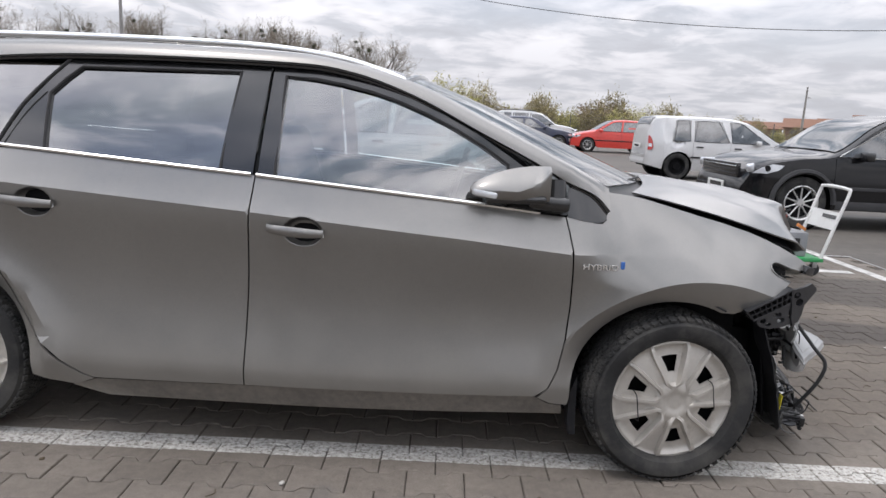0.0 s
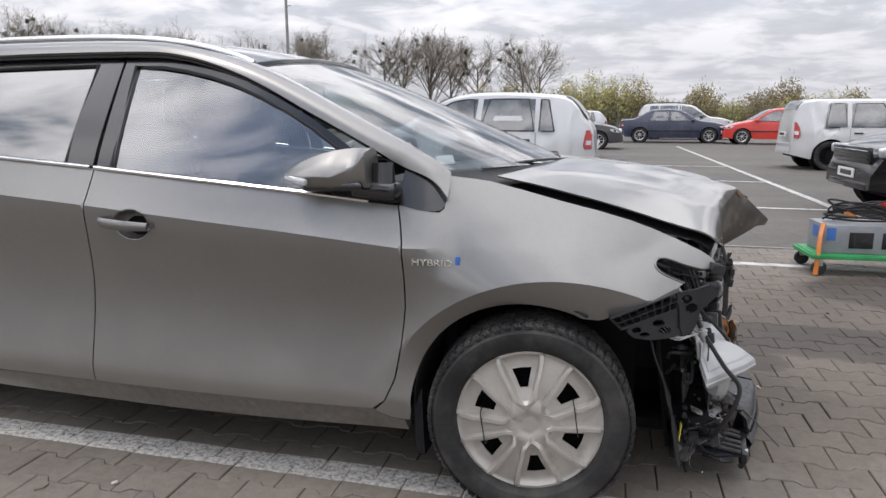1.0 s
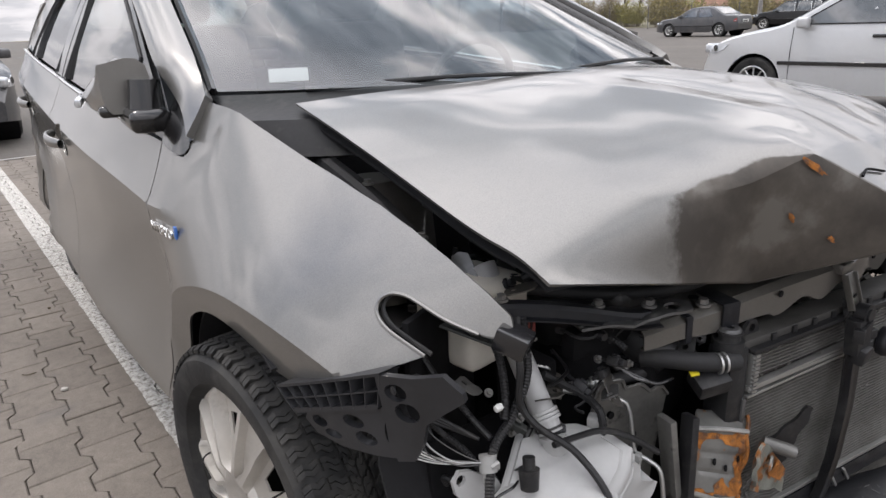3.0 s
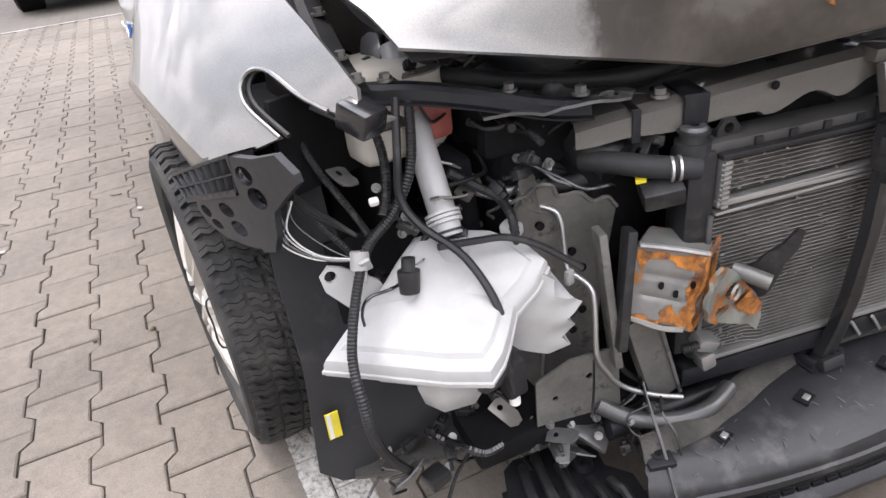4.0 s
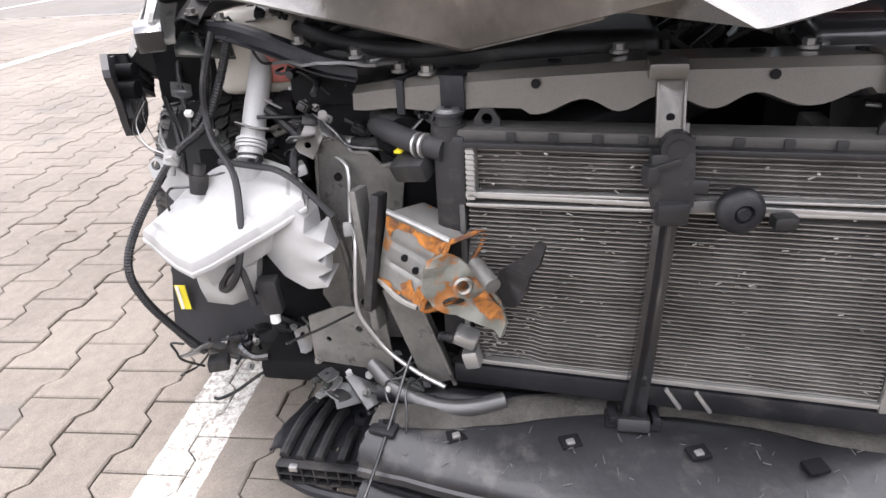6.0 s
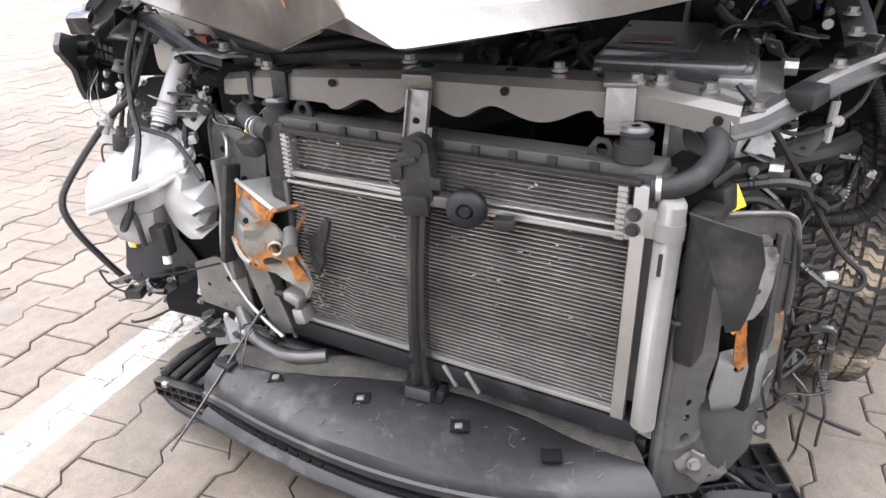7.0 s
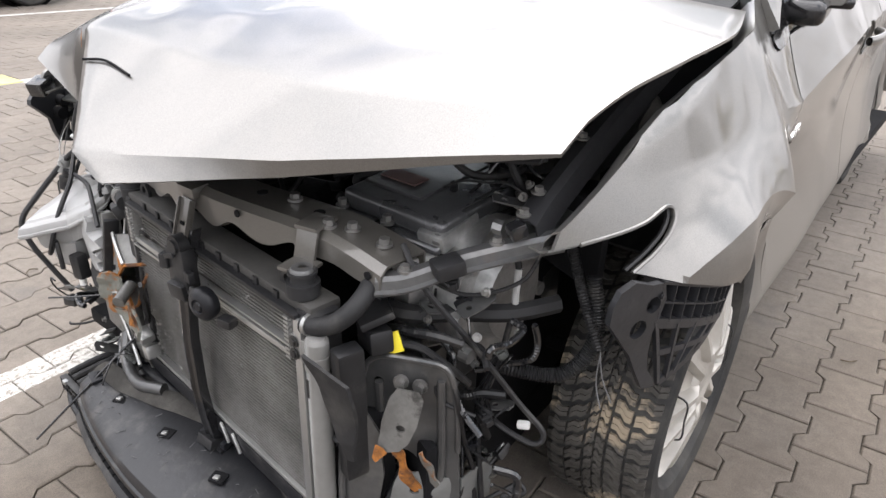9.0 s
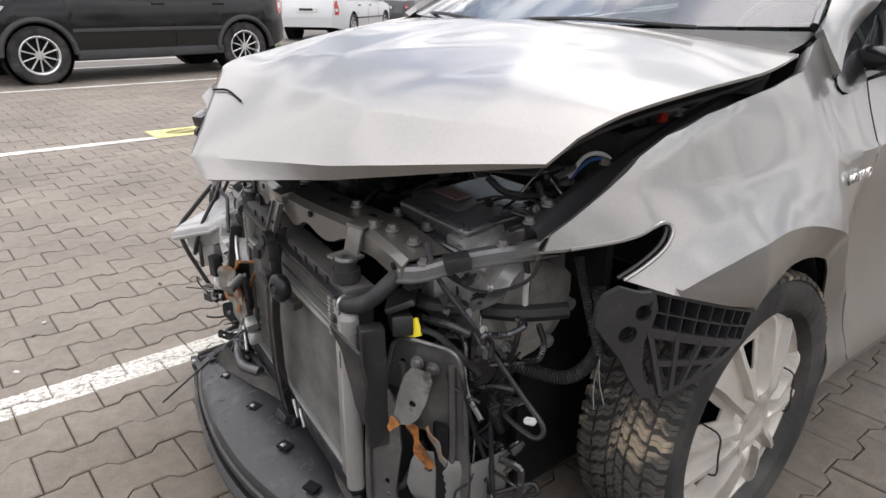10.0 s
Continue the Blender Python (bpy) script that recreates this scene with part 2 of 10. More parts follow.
ALLOY = surf("cast_alloy", (0.52, 0.52, 0.51), 0.45, metal=0.85, var=0.3, bump=0.3, scale=14)
STEEL = surf("primed_steel", (0.085, 0.085, 0.085), 0.34, metal=0.35, var=0.35, bump=0.15, patch=(0.15, 0.145, 0.135), patch_at=(0.58, 0.85), patch_scale=16, coat=0.45)
BEAMM = paint_mat("bay_paint", (0.095, 0.089, 0.080), metal=0.3, rough=0.4, dust=0.15, dust_col=(0.16, 0.15, 0.13))
RUSTY = surf("rusting_torn_steel", (0.25, 0.245, 0.225), 0.45, metal=0.4, var=0.3, bump=0.3, patch=(0.36, 0.13, 0.025), patch_at=(0.56, 0.64), patch_scale=16)
RUST = surf("orange_rust", (0.34, 0.125, 0.022), 0.9, var=0.6, bump=0.8, scale=45, patch=(0.085, 0.042, 0.025), patch_at=(0.48, 0.62), patch_scale=55)
DIRTST = surf("dirty_bare_steel", (0.150, 0.147, 0.138), 0.40, metal=0.40, var=0.35, scale=11, bump=0.2, patch=(0.045, 0.043, 0.04), patch_at=(0.57, 0.66), patch_scale=22, coat=0.2)
BOLTM = surf("dull_zinc_bolt", (0.26, 0.255, 0.245), 0.42, metal=0.75, var=0.3, bump=0.1)
GREYS = surf("pale_scratch", (0.10, 0.10, 0.10), 0.7, var=0.2, bump=0)
PIPE = surf("aluminium_pipe", (0.46, 0.46, 0.45), 0.36, metal=0.85, var=0.1, bump=0.08)
TANKM = surf("white_translucent_plastic", (0.37, 0.37, 0.365), 0.36, var=0.10, scale=9, bump=0.06, patch=(0.44, 0.41, 0.35), patch_at=(0.62, 0.9))
FINS = surf("radiator_fins", (0.27, 0.262, 0.25), 0.42, metal=0.6, var=0.35, scale=12, bump=0.0, patch=(0.14, 0.12, 0.10), patch_at=(0.6, 0.8))
CORE = surf("radiator_core", (0.060, 0.052, 0.047), 0.7, metal=0.2, var=0.45, scale=22, bump=0.5, bscale=400, patch=(0.10, 0.088, 0.078), patch_at=(0.6, 0.75), patch_scale=18)
# near-black for black parts and for shade inside bay, gaps and holes
DARK = surf("shade_black", (0.008, 0.008, 0.009), 0.8, var=0.5, bump=0.2, spec=0.15)
LINER = surf("felt_liner", (0.014, 0.014, 0.016), 0.7, var=0.4, bump=0.25, patch=(0.06, 0.056, 0.052), patch_at=(0.6, 0.9))
YELLOW = surf("yellow_label", (0.75, 0.62, 0.03), 0.5, var=0.15, bump=0.05)
WHITEP = surf("white_label", (0.66, 0.66, 0.64), 0.5, var=0.08, bump=0.03)
REDP = surf("red_plastic", (0.45, 0.03, 0.02), 0.4, var=0.2, bump=0.05)
BLUEP = surf("blue_label", (0.05, 0.15, 0.45), 0.4, var=0.15, bump=0.03)
SEATM = surf("grey_cloth", (0.05, 0.052, 0.056), 0.9, var=0.3, bump=0.3, bscale=300)
GLASS = glass("side_glass", (0.58, 0.66, 0.67), 0.28)
PRIVACY = glass("privacy_glass", (0.08, 0.095, 0.10), 0.28)
WSCREEN = glass("windscreen_glass", (0.80, 0.85, 0.85), 0.12)
LAMPC = surf("clear_lamp", (0.62, 0.64, 0.66), 0.12, metal=0.5, var=0.3, bump=0.1, bscale=90, coat=1.0)
LAMPR = surf("red_lamp", (0.42, 0.02, 0.015), 0.15, var=0.25, bump=0.05, coat=1.0)
LAMPO = surf("amber_lamp", (0.75, 0.25, 0.05), 0.2, var=0.2, bump=0.05, coat=1.0)



def tinted(name, base, ior):
    """Dark car window seen from afar: a dim cabin behind a reflecting pane."""
    m, n, l, b = nodes_of(name)
    tc = n.new("ShaderNodeTexCoord").outputs["Object"]
    c = ramp_node(n, l, noise_node(n, l, tc, 3.5, 3).outputs[0], [(0.4, tuple(k * 0.4 for k in base)), (0.62, base)])
    l.new(c.outputs[0], b.inputs["Base Color"])
    b.inputs["Roughness"].default_value, b.inputs["IOR"].default_value = 0.03, ior
    return m


# ---- building helpers ----
def part(name, bm, material, parent=None, label="", smooth=38, at=None):
    """Links a bmesh as one mesh object."""
    bmesh.ops.remove_doubles(bm, verts=bm.verts, dist=1e-5)
    me = bpy.data.meshes.new(name)
    bm.to_mesh(me)
    bm.free()
    me.materials.append(material)
    if smooth:
        me.shade_smooth()
        me.set_sharp_from_angle(angle=radians(smooth))
    ob = new(name, me)
    ob.parent = parent
    if at is not None:
        ob.matrix_basis = at
    if label:
        ob["label"] = label
    return ob


def empty(name, m, label, category, group="", kind=""):
    ob = new(name)
    ob.empty_display_size = 0.2
    ob.matrix_basis = m
    return tagged(ob, label, category, group, kind)


def join_box(bm, c, s, rot=(0, 0, 0), bevel=0.0, seg=2):
    """A bevelled box of size s centred at c."""
    m = pose(*c, *rot) @ Matrix.Diagonal((*s, 1))
    r = bmesh.ops.create_cube(bm, size=1.0, matrix=m)
    if bevel:
        es = list({e for v in r["verts"] for e in v.link_edges})
        bmesh.ops.bevel(bm, geom=es, offset=bevel, segments=seg, profile=0.6, affect="EDGES")


def box(c, s, rot=(0, 0, 0), bevel=0.0, seg=2):
    bm = bmesh.new()
    join_box(bm, c, s, rot, bevel, seg)
    return bm


def join_cyl(bm, a, b, r, seg=16, r2=None):
    a, b = Vector(a), Vector(b)
    m = Matrix.Translation((a + b) / 2) @ (b - a).to_track_quat("Z", "Y").to_matrix().to_4x4()
    bmesh.ops.create_cone(bm, cap_ends=True, segments=seg, radius1=r, radius2=r if r2 is None else r2, depth=(b - a).length, matrix=m)


def cyl(a, b, r, seg=16, r2=None):
    bm = bmesh.new()
    join_cyl(bm, a, b, r, seg, r2)
    return bm


def spline(pts, n=8):
    """Catmull-Rom through the points."""
    p = [Vector(q) for q in pts]
    p = [2 * p[0] - p[1], *p, 2 * p[-1] - p[-2]]
    out = []
    for i in range(1, len(p) - 2):
        for k in range(n):
            t = k / n
            a, b, c, d = p[i - 1:i + 3]
            out.append(0.5 * ((2 * b) + (c - a) * t + (2 * a - 5 * b + 4 * c - d) * t * t + (3 * b - a - 3 * c + d) * t ** 3))
    out.append(p[-2])
    return out


def join_tube(bm, pts, r, seg=8, n=8, ribs=0.0, pitch=0.006, taper=1.0):
    """A tube swept along a smooth path; ribs makes a corrugated sleeve."""
    path = spline(pts, n) if n > 1 else [Vector(q) for q in pts]
    if ribs:
        fine, step = [path[0]], pitch / 2
        for a, b in zip(path, path[1:]):
            k = max(1, round((b - a).length / step))
            fine += [a.lerp(b, (i + 1) / k) for i in range(k)]
        path = fine
    side, rings = None, []
    for i, p in enumerate(path):
        d = (path[min(i + 1, len(path) - 1)] - path[max(i - 1, 0)]).normalized()
        if side is None:
            side = d.orthogonal().normalized()
        side = (side - d * side.dot(d)).normalized()
        up = d.cross(side)
        rr = r * (1 + (taper - 1) * i / max(1, len(path) - 1)) + (ribs if ribs and i % 2 else 0)
        rings.append([bm.verts.new(p + rr * (math.cos(a) * side + math.sin(a) * up)) for a in (2 * math.pi * k / seg for k in range(seg))])
    for A, B in zip(rings, rings[1:]):
        for k in range(seg):
            bm.faces.new((A[k], A[(k + 1) % seg], B[(k + 1) % seg], B[k]))
    bm.faces.new(rings[0][::-1])
    bm.faces.new(rings[-1])


def tube(pts, r, seg=8, n=8, ribs=0.0, pitch=0.006, taper=1.0):
    bm = bmesh.new()
    join_tube(bm, pts, r, seg, n, ribs, pitch, taper)
    return bm


def lathe(profile, seg=48, axis="Y"):
    """Turns (radius, offset) pairs round an axis."""
    bm = bmesh.new()
    rings = []
    for r, h in profile:
        ring = []
        for k in range(seg):
            a = 2 * math.pi * k / seg
            c, s = r * math.cos(a), r * math.sin(a)
            ring.append(bm.verts.new((c, h, s) if axis == "Y" else (c, s, h) if axis == "Z" else (h, c, s)))
        rings.append(ring)
    for A, B in zip(rings, rings[1:]):
        for k in range(seg):
            bm.faces.new((A[k], A[(k + 1) % seg], B[(k + 1) % seg], B[k]))
    bmesh.ops.recalc_face_normals(bm, faces=bm.faces)
    return bm


def thicken(bm, d, direction=None):
    """Gives an open sheet a thickness along its normals or one direction."""
    bm.normal_update()
    base = list(bm.verts)
    offs = {v: (Vector(direction) if direction else -v.normal) * d for v in base}
    faces, edges = list(bm.faces), [e for e in bm.edges if e.is_boundary]
    twin = {v: bm.verts.new(v.co + offs[v]) for v in base}
    for f in faces:
        bm.faces.new([twin[v] for v in reversed(f.verts)])
    for e in edges:
        lp = e.link_loops[0]
        a, b = lp.vert, lp.link_loop_next.vert
        bm.faces.new((b, a, twin[a], twin[b]))
    return bm


def sheet(outline, fmap, cell=0.05, d=0.012, out=None, holes=(), lines=()):
    """A curved panel: a flat outline, meshed evenly, mapped onto a surface and given a thickness. Holes: (u, v, radius[, second radius]). Lines: creases the mesh follows."""
    ring = []
    n = len(outline)
    for k in range(n):
        p, q = Vector(outline[k]), Vector(outline[(k + 1) % n])
        m = max(1, math.ceil((q - p).length / cell))
        ring += [p.lerp(q, t / m) for t in range(m)]
    pts, edges = list(ring), [(k, (k + 1) % len(ring)) for k in range(len(ring))]
    face = list(range(len(ring)))
    hs = [(h[0], h[1], h[2], h[3] if len(h) > 3 else h[2]) for h in holes]
    for cu, cv, ru, rv in hs:
        m = max(12, math.ceil(6.3 * max(ru, rv) / cell))
        b = len(pts)
        pts += [Vector((cu + ru * math.cos(2 * math.pi * k / m), cv + rv * math.sin(2 * math.pi * k / m))) for k in range(m)]
        edges += [(b + k, b + (k + 1) % m) for k in range(m)]
    near = []
    for ln in lines:
        b = len(pts)
        for p, q in zip(ln, ln[1:]):
            p, q = Vector(p), Vector(q)
            m = max(1, math.ceil((q - p).length / cell))
            pts += [p.lerp(q, t / m) for t in range(m)]
        pts.append(Vector(ln[-1]))
        edges += [(k, k + 1) for k in range(b, len(pts) - 1)]
        near += [p[:] for p in pts[b:]]
    near = np.array(near) if near else np.array([(1e6, 1e6)])
    A = np.array([p[:] for p in ring])
    B = np.roll(A, -1, axis=0)
    lo, hi = A.min(axis=0), A.max(axis=0)
    v, row = lo[1] + cell * 0.5, 0
    while v < hi[1]:
        us = np.arange(lo[0] + cell * (0.25 if row % 2 else 0.75), hi[0], cell)
        for u in us:
            cross = ((A[:, 1] > v) != (B[:, 1] > v))
            xi = A[:, 0] + (v - A[:, 1]) * (B[:, 0] - A[:, 0]) / np.where(cross, B[:, 1] - A[:, 1], 1)
            if np.count_nonzero(cross & (u < xi)) % 2 and np.min((A[:, 0] - u) ** 2 + (A[:, 1] - v) ** 2) > (0.55 * cell) ** 2 and all(((u - c[0]) / (c[2] + 0.5 * cell)) ** 2 + ((v - c[1]) / (c[3] + 0.5 * cell)) ** 2 > 1 for c in hs):
                if np.min((near[:, 0] - u) ** 2 + (near[:, 1] - v) ** 2) > (0.5 * cell) ** 2:
                    pts.append(Vector((u, v)))
        v += cell * 0.87
        row += 1
    co, _, fs, _, _, _ = delaunay_2d_cdt(pts, edges, [face], 1, 1e-6)
    bm = bmesh.new()
    flat = [p.copy() for p in co]
    vs = [bm.verts.new(fmap(p.x, p.y)) for p in co]
    for f in fs:
        c = sum((flat[k] for k in f), Vector((0, 0))) / len(f)
        if any(((c.x - h[0]) / h[2]) ** 2 + ((c.y - h[1]) / h[3]) ** 2 < 0.97 for h in hs):
            continue
        bm.faces.new([vs[k] for k in f])
    bmesh.ops.delete(bm, geom=[x for x in bm.verts if not x.link_faces], context="VERTS")
    bm.normal_update()
    if out is not None and sum(q.normal.dot(Vector(out)) * q.calc_area() for q in bm.faces) < 0:
        bmesh.ops.reverse_faces(bm, faces=bm.faces)
    return thicken(bm, d) if d else bm


def lerp1(x, table):
    if x <= table[0][0]:
        return table[0][1]
    for (a, p), (b, q) in zip(table, table[1:]):
        if x <= b:
            return p + (q - p) * (x - a) / (b - a)
    return table[-1][1]


def smooth1(x, table):
    """Smooth interpolation through a table of (x, value)."""
    n = len(table)
    if x <= table[0][0]:
        return table[0][1]
    if x >= table[-1][0]:
        return table[-1][1]
    for i in range(n - 1):
        if table[i][0] <= x <= table[i + 1][0]:
            (x1, y1), (x2, y2) = table[i], table[i + 1]
            s = (y2 - y1) / (x2 - x1)
            m1 = s if i == 0 else (y2 - table[i - 1][1]) / (x2 - table[i - 1][0])
            m2 = s if i == n - 2 else (table[i + 2][1] - y1) / (table[i + 2][0] - x1)
            h, t = x2 - x1, (x - x1) / (x2 - x1)
            return (2 * t ** 3 - 3 * t * t + 1) * y1 + (t ** 3 - 2 * t * t + t) * h * m1 + (3 * t * t - 2 * t ** 3) * y2 + (t ** 3 - t * t) * h * m2


def loft(rows):
    """A sheet through rows of points."""
    bm = bmesh.new()
    vs = [[bm.verts.new(p) for p in r] for r in rows]
    for A, B in zip(vs, vs[1:]):
        for k in range(len(A) - 1):
            bm.faces.new((A[k], A[k + 1], B[k + 1], B[k]))
    return bm


def bolts(parent, places, r=0.008, h=0.01, way=(0, 0, 1), m=None):
    """Hexagon bolts with washers, each a part."""
    for p in places:
        bm = bmesh.new()
        p, w = Vector(p), Vector(way).normalized()
        join_cyl(bm, p, p + w * h * 0.35, r * 1.5, 12)
        join_cyl(bm, p + w * h * 0.3, p + w * h, r, 6)
        part("bolt", bm, m or BOLTM, parent)


def holes_in(parent, places, r, way):
    # black discs laid on the metal stand in for the shade in holes
    for p in places:
        p = Vector(p)
        part("hole", cyl(p, p + Vector(way) * 0.002, r, 10), DARK, parent)

# ---- ground ----
ROT = 3.0
LOT = pose(0, 0, 0, 0, 0, ROT)


def paving_mat(name, joints=False):
    """Worn concrete: blotches, stains, grit, and the white bay line painted across it."""
    m, n, l, b = nodes_of(name)
    pos = n.new("ShaderNodeNewGeometry").outputs["Position"]
    n1, n2, n3 = noise_node(n, l, pos, 0.9, 6, 0.6), noise_node(n, l, pos, 26, 5, 0.7), noise_node(n, l, pos, 330, 3, 0.7)
    col = ramp_node(n, l, n1.outputs[0], [(0.28, (0.132, 0.115, 0.098)), (0.5, (0.184, 0.162, 0.139)), (0.75, (0.225, 0.200, 0.170))]).outputs[0]
    col = mixc(n, l, 1.0, col, ramp_node(n, l, n2.outputs[0], [(0.25, (0.72, 0.72, 0.71)), (0.7, (1.06, 1.05, 1.04))]).outputs[0], "MULTIPLY")
    col = mixc(n, l, 1.0, col, ramp_node(n, l, n3.outputs[0], [(0.3, (0.7, 0.7, 0.7)), (0.6, (1.05, 1.05, 1.05))]).outputs[0], "MULTIPLY")
    if not joints:
        rnd = mixc(n, l, 0.5, n.new("ShaderNodeObjectInfo").outputs["Random"], n.new("ShaderNodeNewGeometry").outputs["Random Per Island"])
        col = mixc(n, l, 1.0, col, ramp_node(n, l, rnd, [(0.1, (0.84, 0.83, 0.82)), (0.9, (1.10, 1.09, 1.08))]).outputs[0], "MULTIPLY")
    st = noise_node(n, l, pos, 2.3, 4, 0.5)
    col = mixc(n, l, ramp_node(n, l, st.outputs[0], [(0.64, (0, 0, 0)), (0.74, (0.6, 0.6, 0.6))]).outputs[0], col, (0.10, 0.095, 0.09))
    # the blocks round the wreck's nose and left flank are darker and browner
    dark_zone = None
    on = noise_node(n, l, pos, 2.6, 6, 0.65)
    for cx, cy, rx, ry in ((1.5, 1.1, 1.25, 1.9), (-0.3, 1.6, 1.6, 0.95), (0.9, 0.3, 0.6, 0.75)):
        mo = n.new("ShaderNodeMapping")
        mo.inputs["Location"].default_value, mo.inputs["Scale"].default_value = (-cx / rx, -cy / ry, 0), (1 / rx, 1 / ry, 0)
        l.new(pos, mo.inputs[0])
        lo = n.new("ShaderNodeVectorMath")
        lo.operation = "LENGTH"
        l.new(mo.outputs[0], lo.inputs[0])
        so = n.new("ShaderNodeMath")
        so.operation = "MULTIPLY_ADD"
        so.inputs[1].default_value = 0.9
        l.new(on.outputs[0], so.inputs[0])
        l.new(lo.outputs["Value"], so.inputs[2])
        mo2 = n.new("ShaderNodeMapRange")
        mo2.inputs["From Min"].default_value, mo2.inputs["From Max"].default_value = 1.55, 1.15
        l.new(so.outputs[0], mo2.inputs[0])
        dark_zone = mo2.outputs[0] if dark_zone is None else mixc(n, l, 1.0, dark_zone, mo2.outputs[0], "LIGHTEN")
    col = mixc(n, l, dark_zone, col, mixc(n, l, 1.0, col, (0.70, 0.67, 0.64), "MULTIPLY"))
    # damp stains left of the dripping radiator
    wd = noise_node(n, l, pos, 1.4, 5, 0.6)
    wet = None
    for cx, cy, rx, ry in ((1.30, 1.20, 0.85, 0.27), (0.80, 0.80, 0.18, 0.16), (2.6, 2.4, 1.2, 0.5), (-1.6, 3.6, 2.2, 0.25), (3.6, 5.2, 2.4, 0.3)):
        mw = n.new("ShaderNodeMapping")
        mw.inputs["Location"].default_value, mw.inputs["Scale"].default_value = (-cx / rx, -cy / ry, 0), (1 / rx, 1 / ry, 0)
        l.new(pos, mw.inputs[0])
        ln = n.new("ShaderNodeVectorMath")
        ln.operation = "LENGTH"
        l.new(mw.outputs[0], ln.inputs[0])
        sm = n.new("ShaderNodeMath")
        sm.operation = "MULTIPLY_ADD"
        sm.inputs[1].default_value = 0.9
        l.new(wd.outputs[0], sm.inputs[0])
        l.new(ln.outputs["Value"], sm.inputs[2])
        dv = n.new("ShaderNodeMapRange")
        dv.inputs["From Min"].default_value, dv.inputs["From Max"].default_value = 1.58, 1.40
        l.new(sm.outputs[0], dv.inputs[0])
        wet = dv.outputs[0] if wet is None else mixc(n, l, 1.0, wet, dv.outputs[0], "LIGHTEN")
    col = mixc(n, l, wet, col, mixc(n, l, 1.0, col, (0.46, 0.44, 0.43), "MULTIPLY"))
    # painted line
    mp = n.new("ShaderNodeMapping")
    mp.vector_type = "POINT"
    mp.inputs["Rotation"].default_value = (0, 0, radians(-ROT))
    l.new(pos, mp.inputs[0])
    sep = n.new("ShaderNodeSeparateXYZ")
    l.new(mp.outputs[0], sep.inputs[0])
    wob = n.new("ShaderNodeMath")
    wob.operation = "MULTIPLY_ADD"
    wob.inputs[1].default_value, wob.inputs[2].default_value = 0.012, -0.006
    l.new(noise_node(n, l, pos, 30, 4, 0.6).outputs[0], wob.inputs[0])
    yy = n.new("ShaderNodeMath")
    l.new(sep.outputs["Y"], yy.inputs[0])
    l.new(wob.outputs[0], yy.inputs[1])
    ctr = n.new("ShaderNodeMath")
    ctr.operation = "SUBTRACT"
    ctr.inputs[1].default_value = -0.705
    l.new(yy.outputs[0], ctr.inputs[0])
    ab = n.new("ShaderNodeMath")
    ab.operation = "ABSOLUTE"
    l.new(ctr.outputs[0], ab.inputs[0])
    lt = n.new("ShaderNodeMath")
    lt.operation = "LESS_THAN"
    lt.inputs[1].default_value = 0.058
    l.new(ab.outputs[0], lt.inputs[0])
    wear = ramp_node(n, l, noise_node(n, l, pos, 60, 6, 0.75).outputs[0], [(0.40, (0.08, 0.08, 0.08)), (0.50, (0.55, 0.55, 0.55)), (0.62, (0.85, 0.85, 0.85))]).outputs[0]
    fac = mixc(n, l, 1.0, lt.outputs[0], wear, "MULTIPLY")
    col = mixc(n, l, fac, col, (0.66, 0.65, 0.61))
    if joints:
        col = mixc(n, l, 1.0, col, (0.34, 0.33, 0.31), "MULTIPLY")
    l.new(col, b.inputs["Base Color"])
    rw = n.new("ShaderNodeMapRange")
    rw.inputs["To Min"].default_value, rw.inputs["To Max"].default_value = 0.86, 0.72
    l.new(wet, rw.inputs[0])
    l.new(rw.outputs[0], b.inputs["Roughness"])
    bn = n.new("ShaderNodeBump")
    bn.inputs["Strength"].default_value, bn.inputs["Distance"].default_value = 0.5, 0.003
    l.new(mixc(n, l, 0.5, n2.outputs[0], n3.outputs[0]), bn.inputs["Height"])
    l.new(bn.outputs[0], b.inputs["Normal"])
    return m


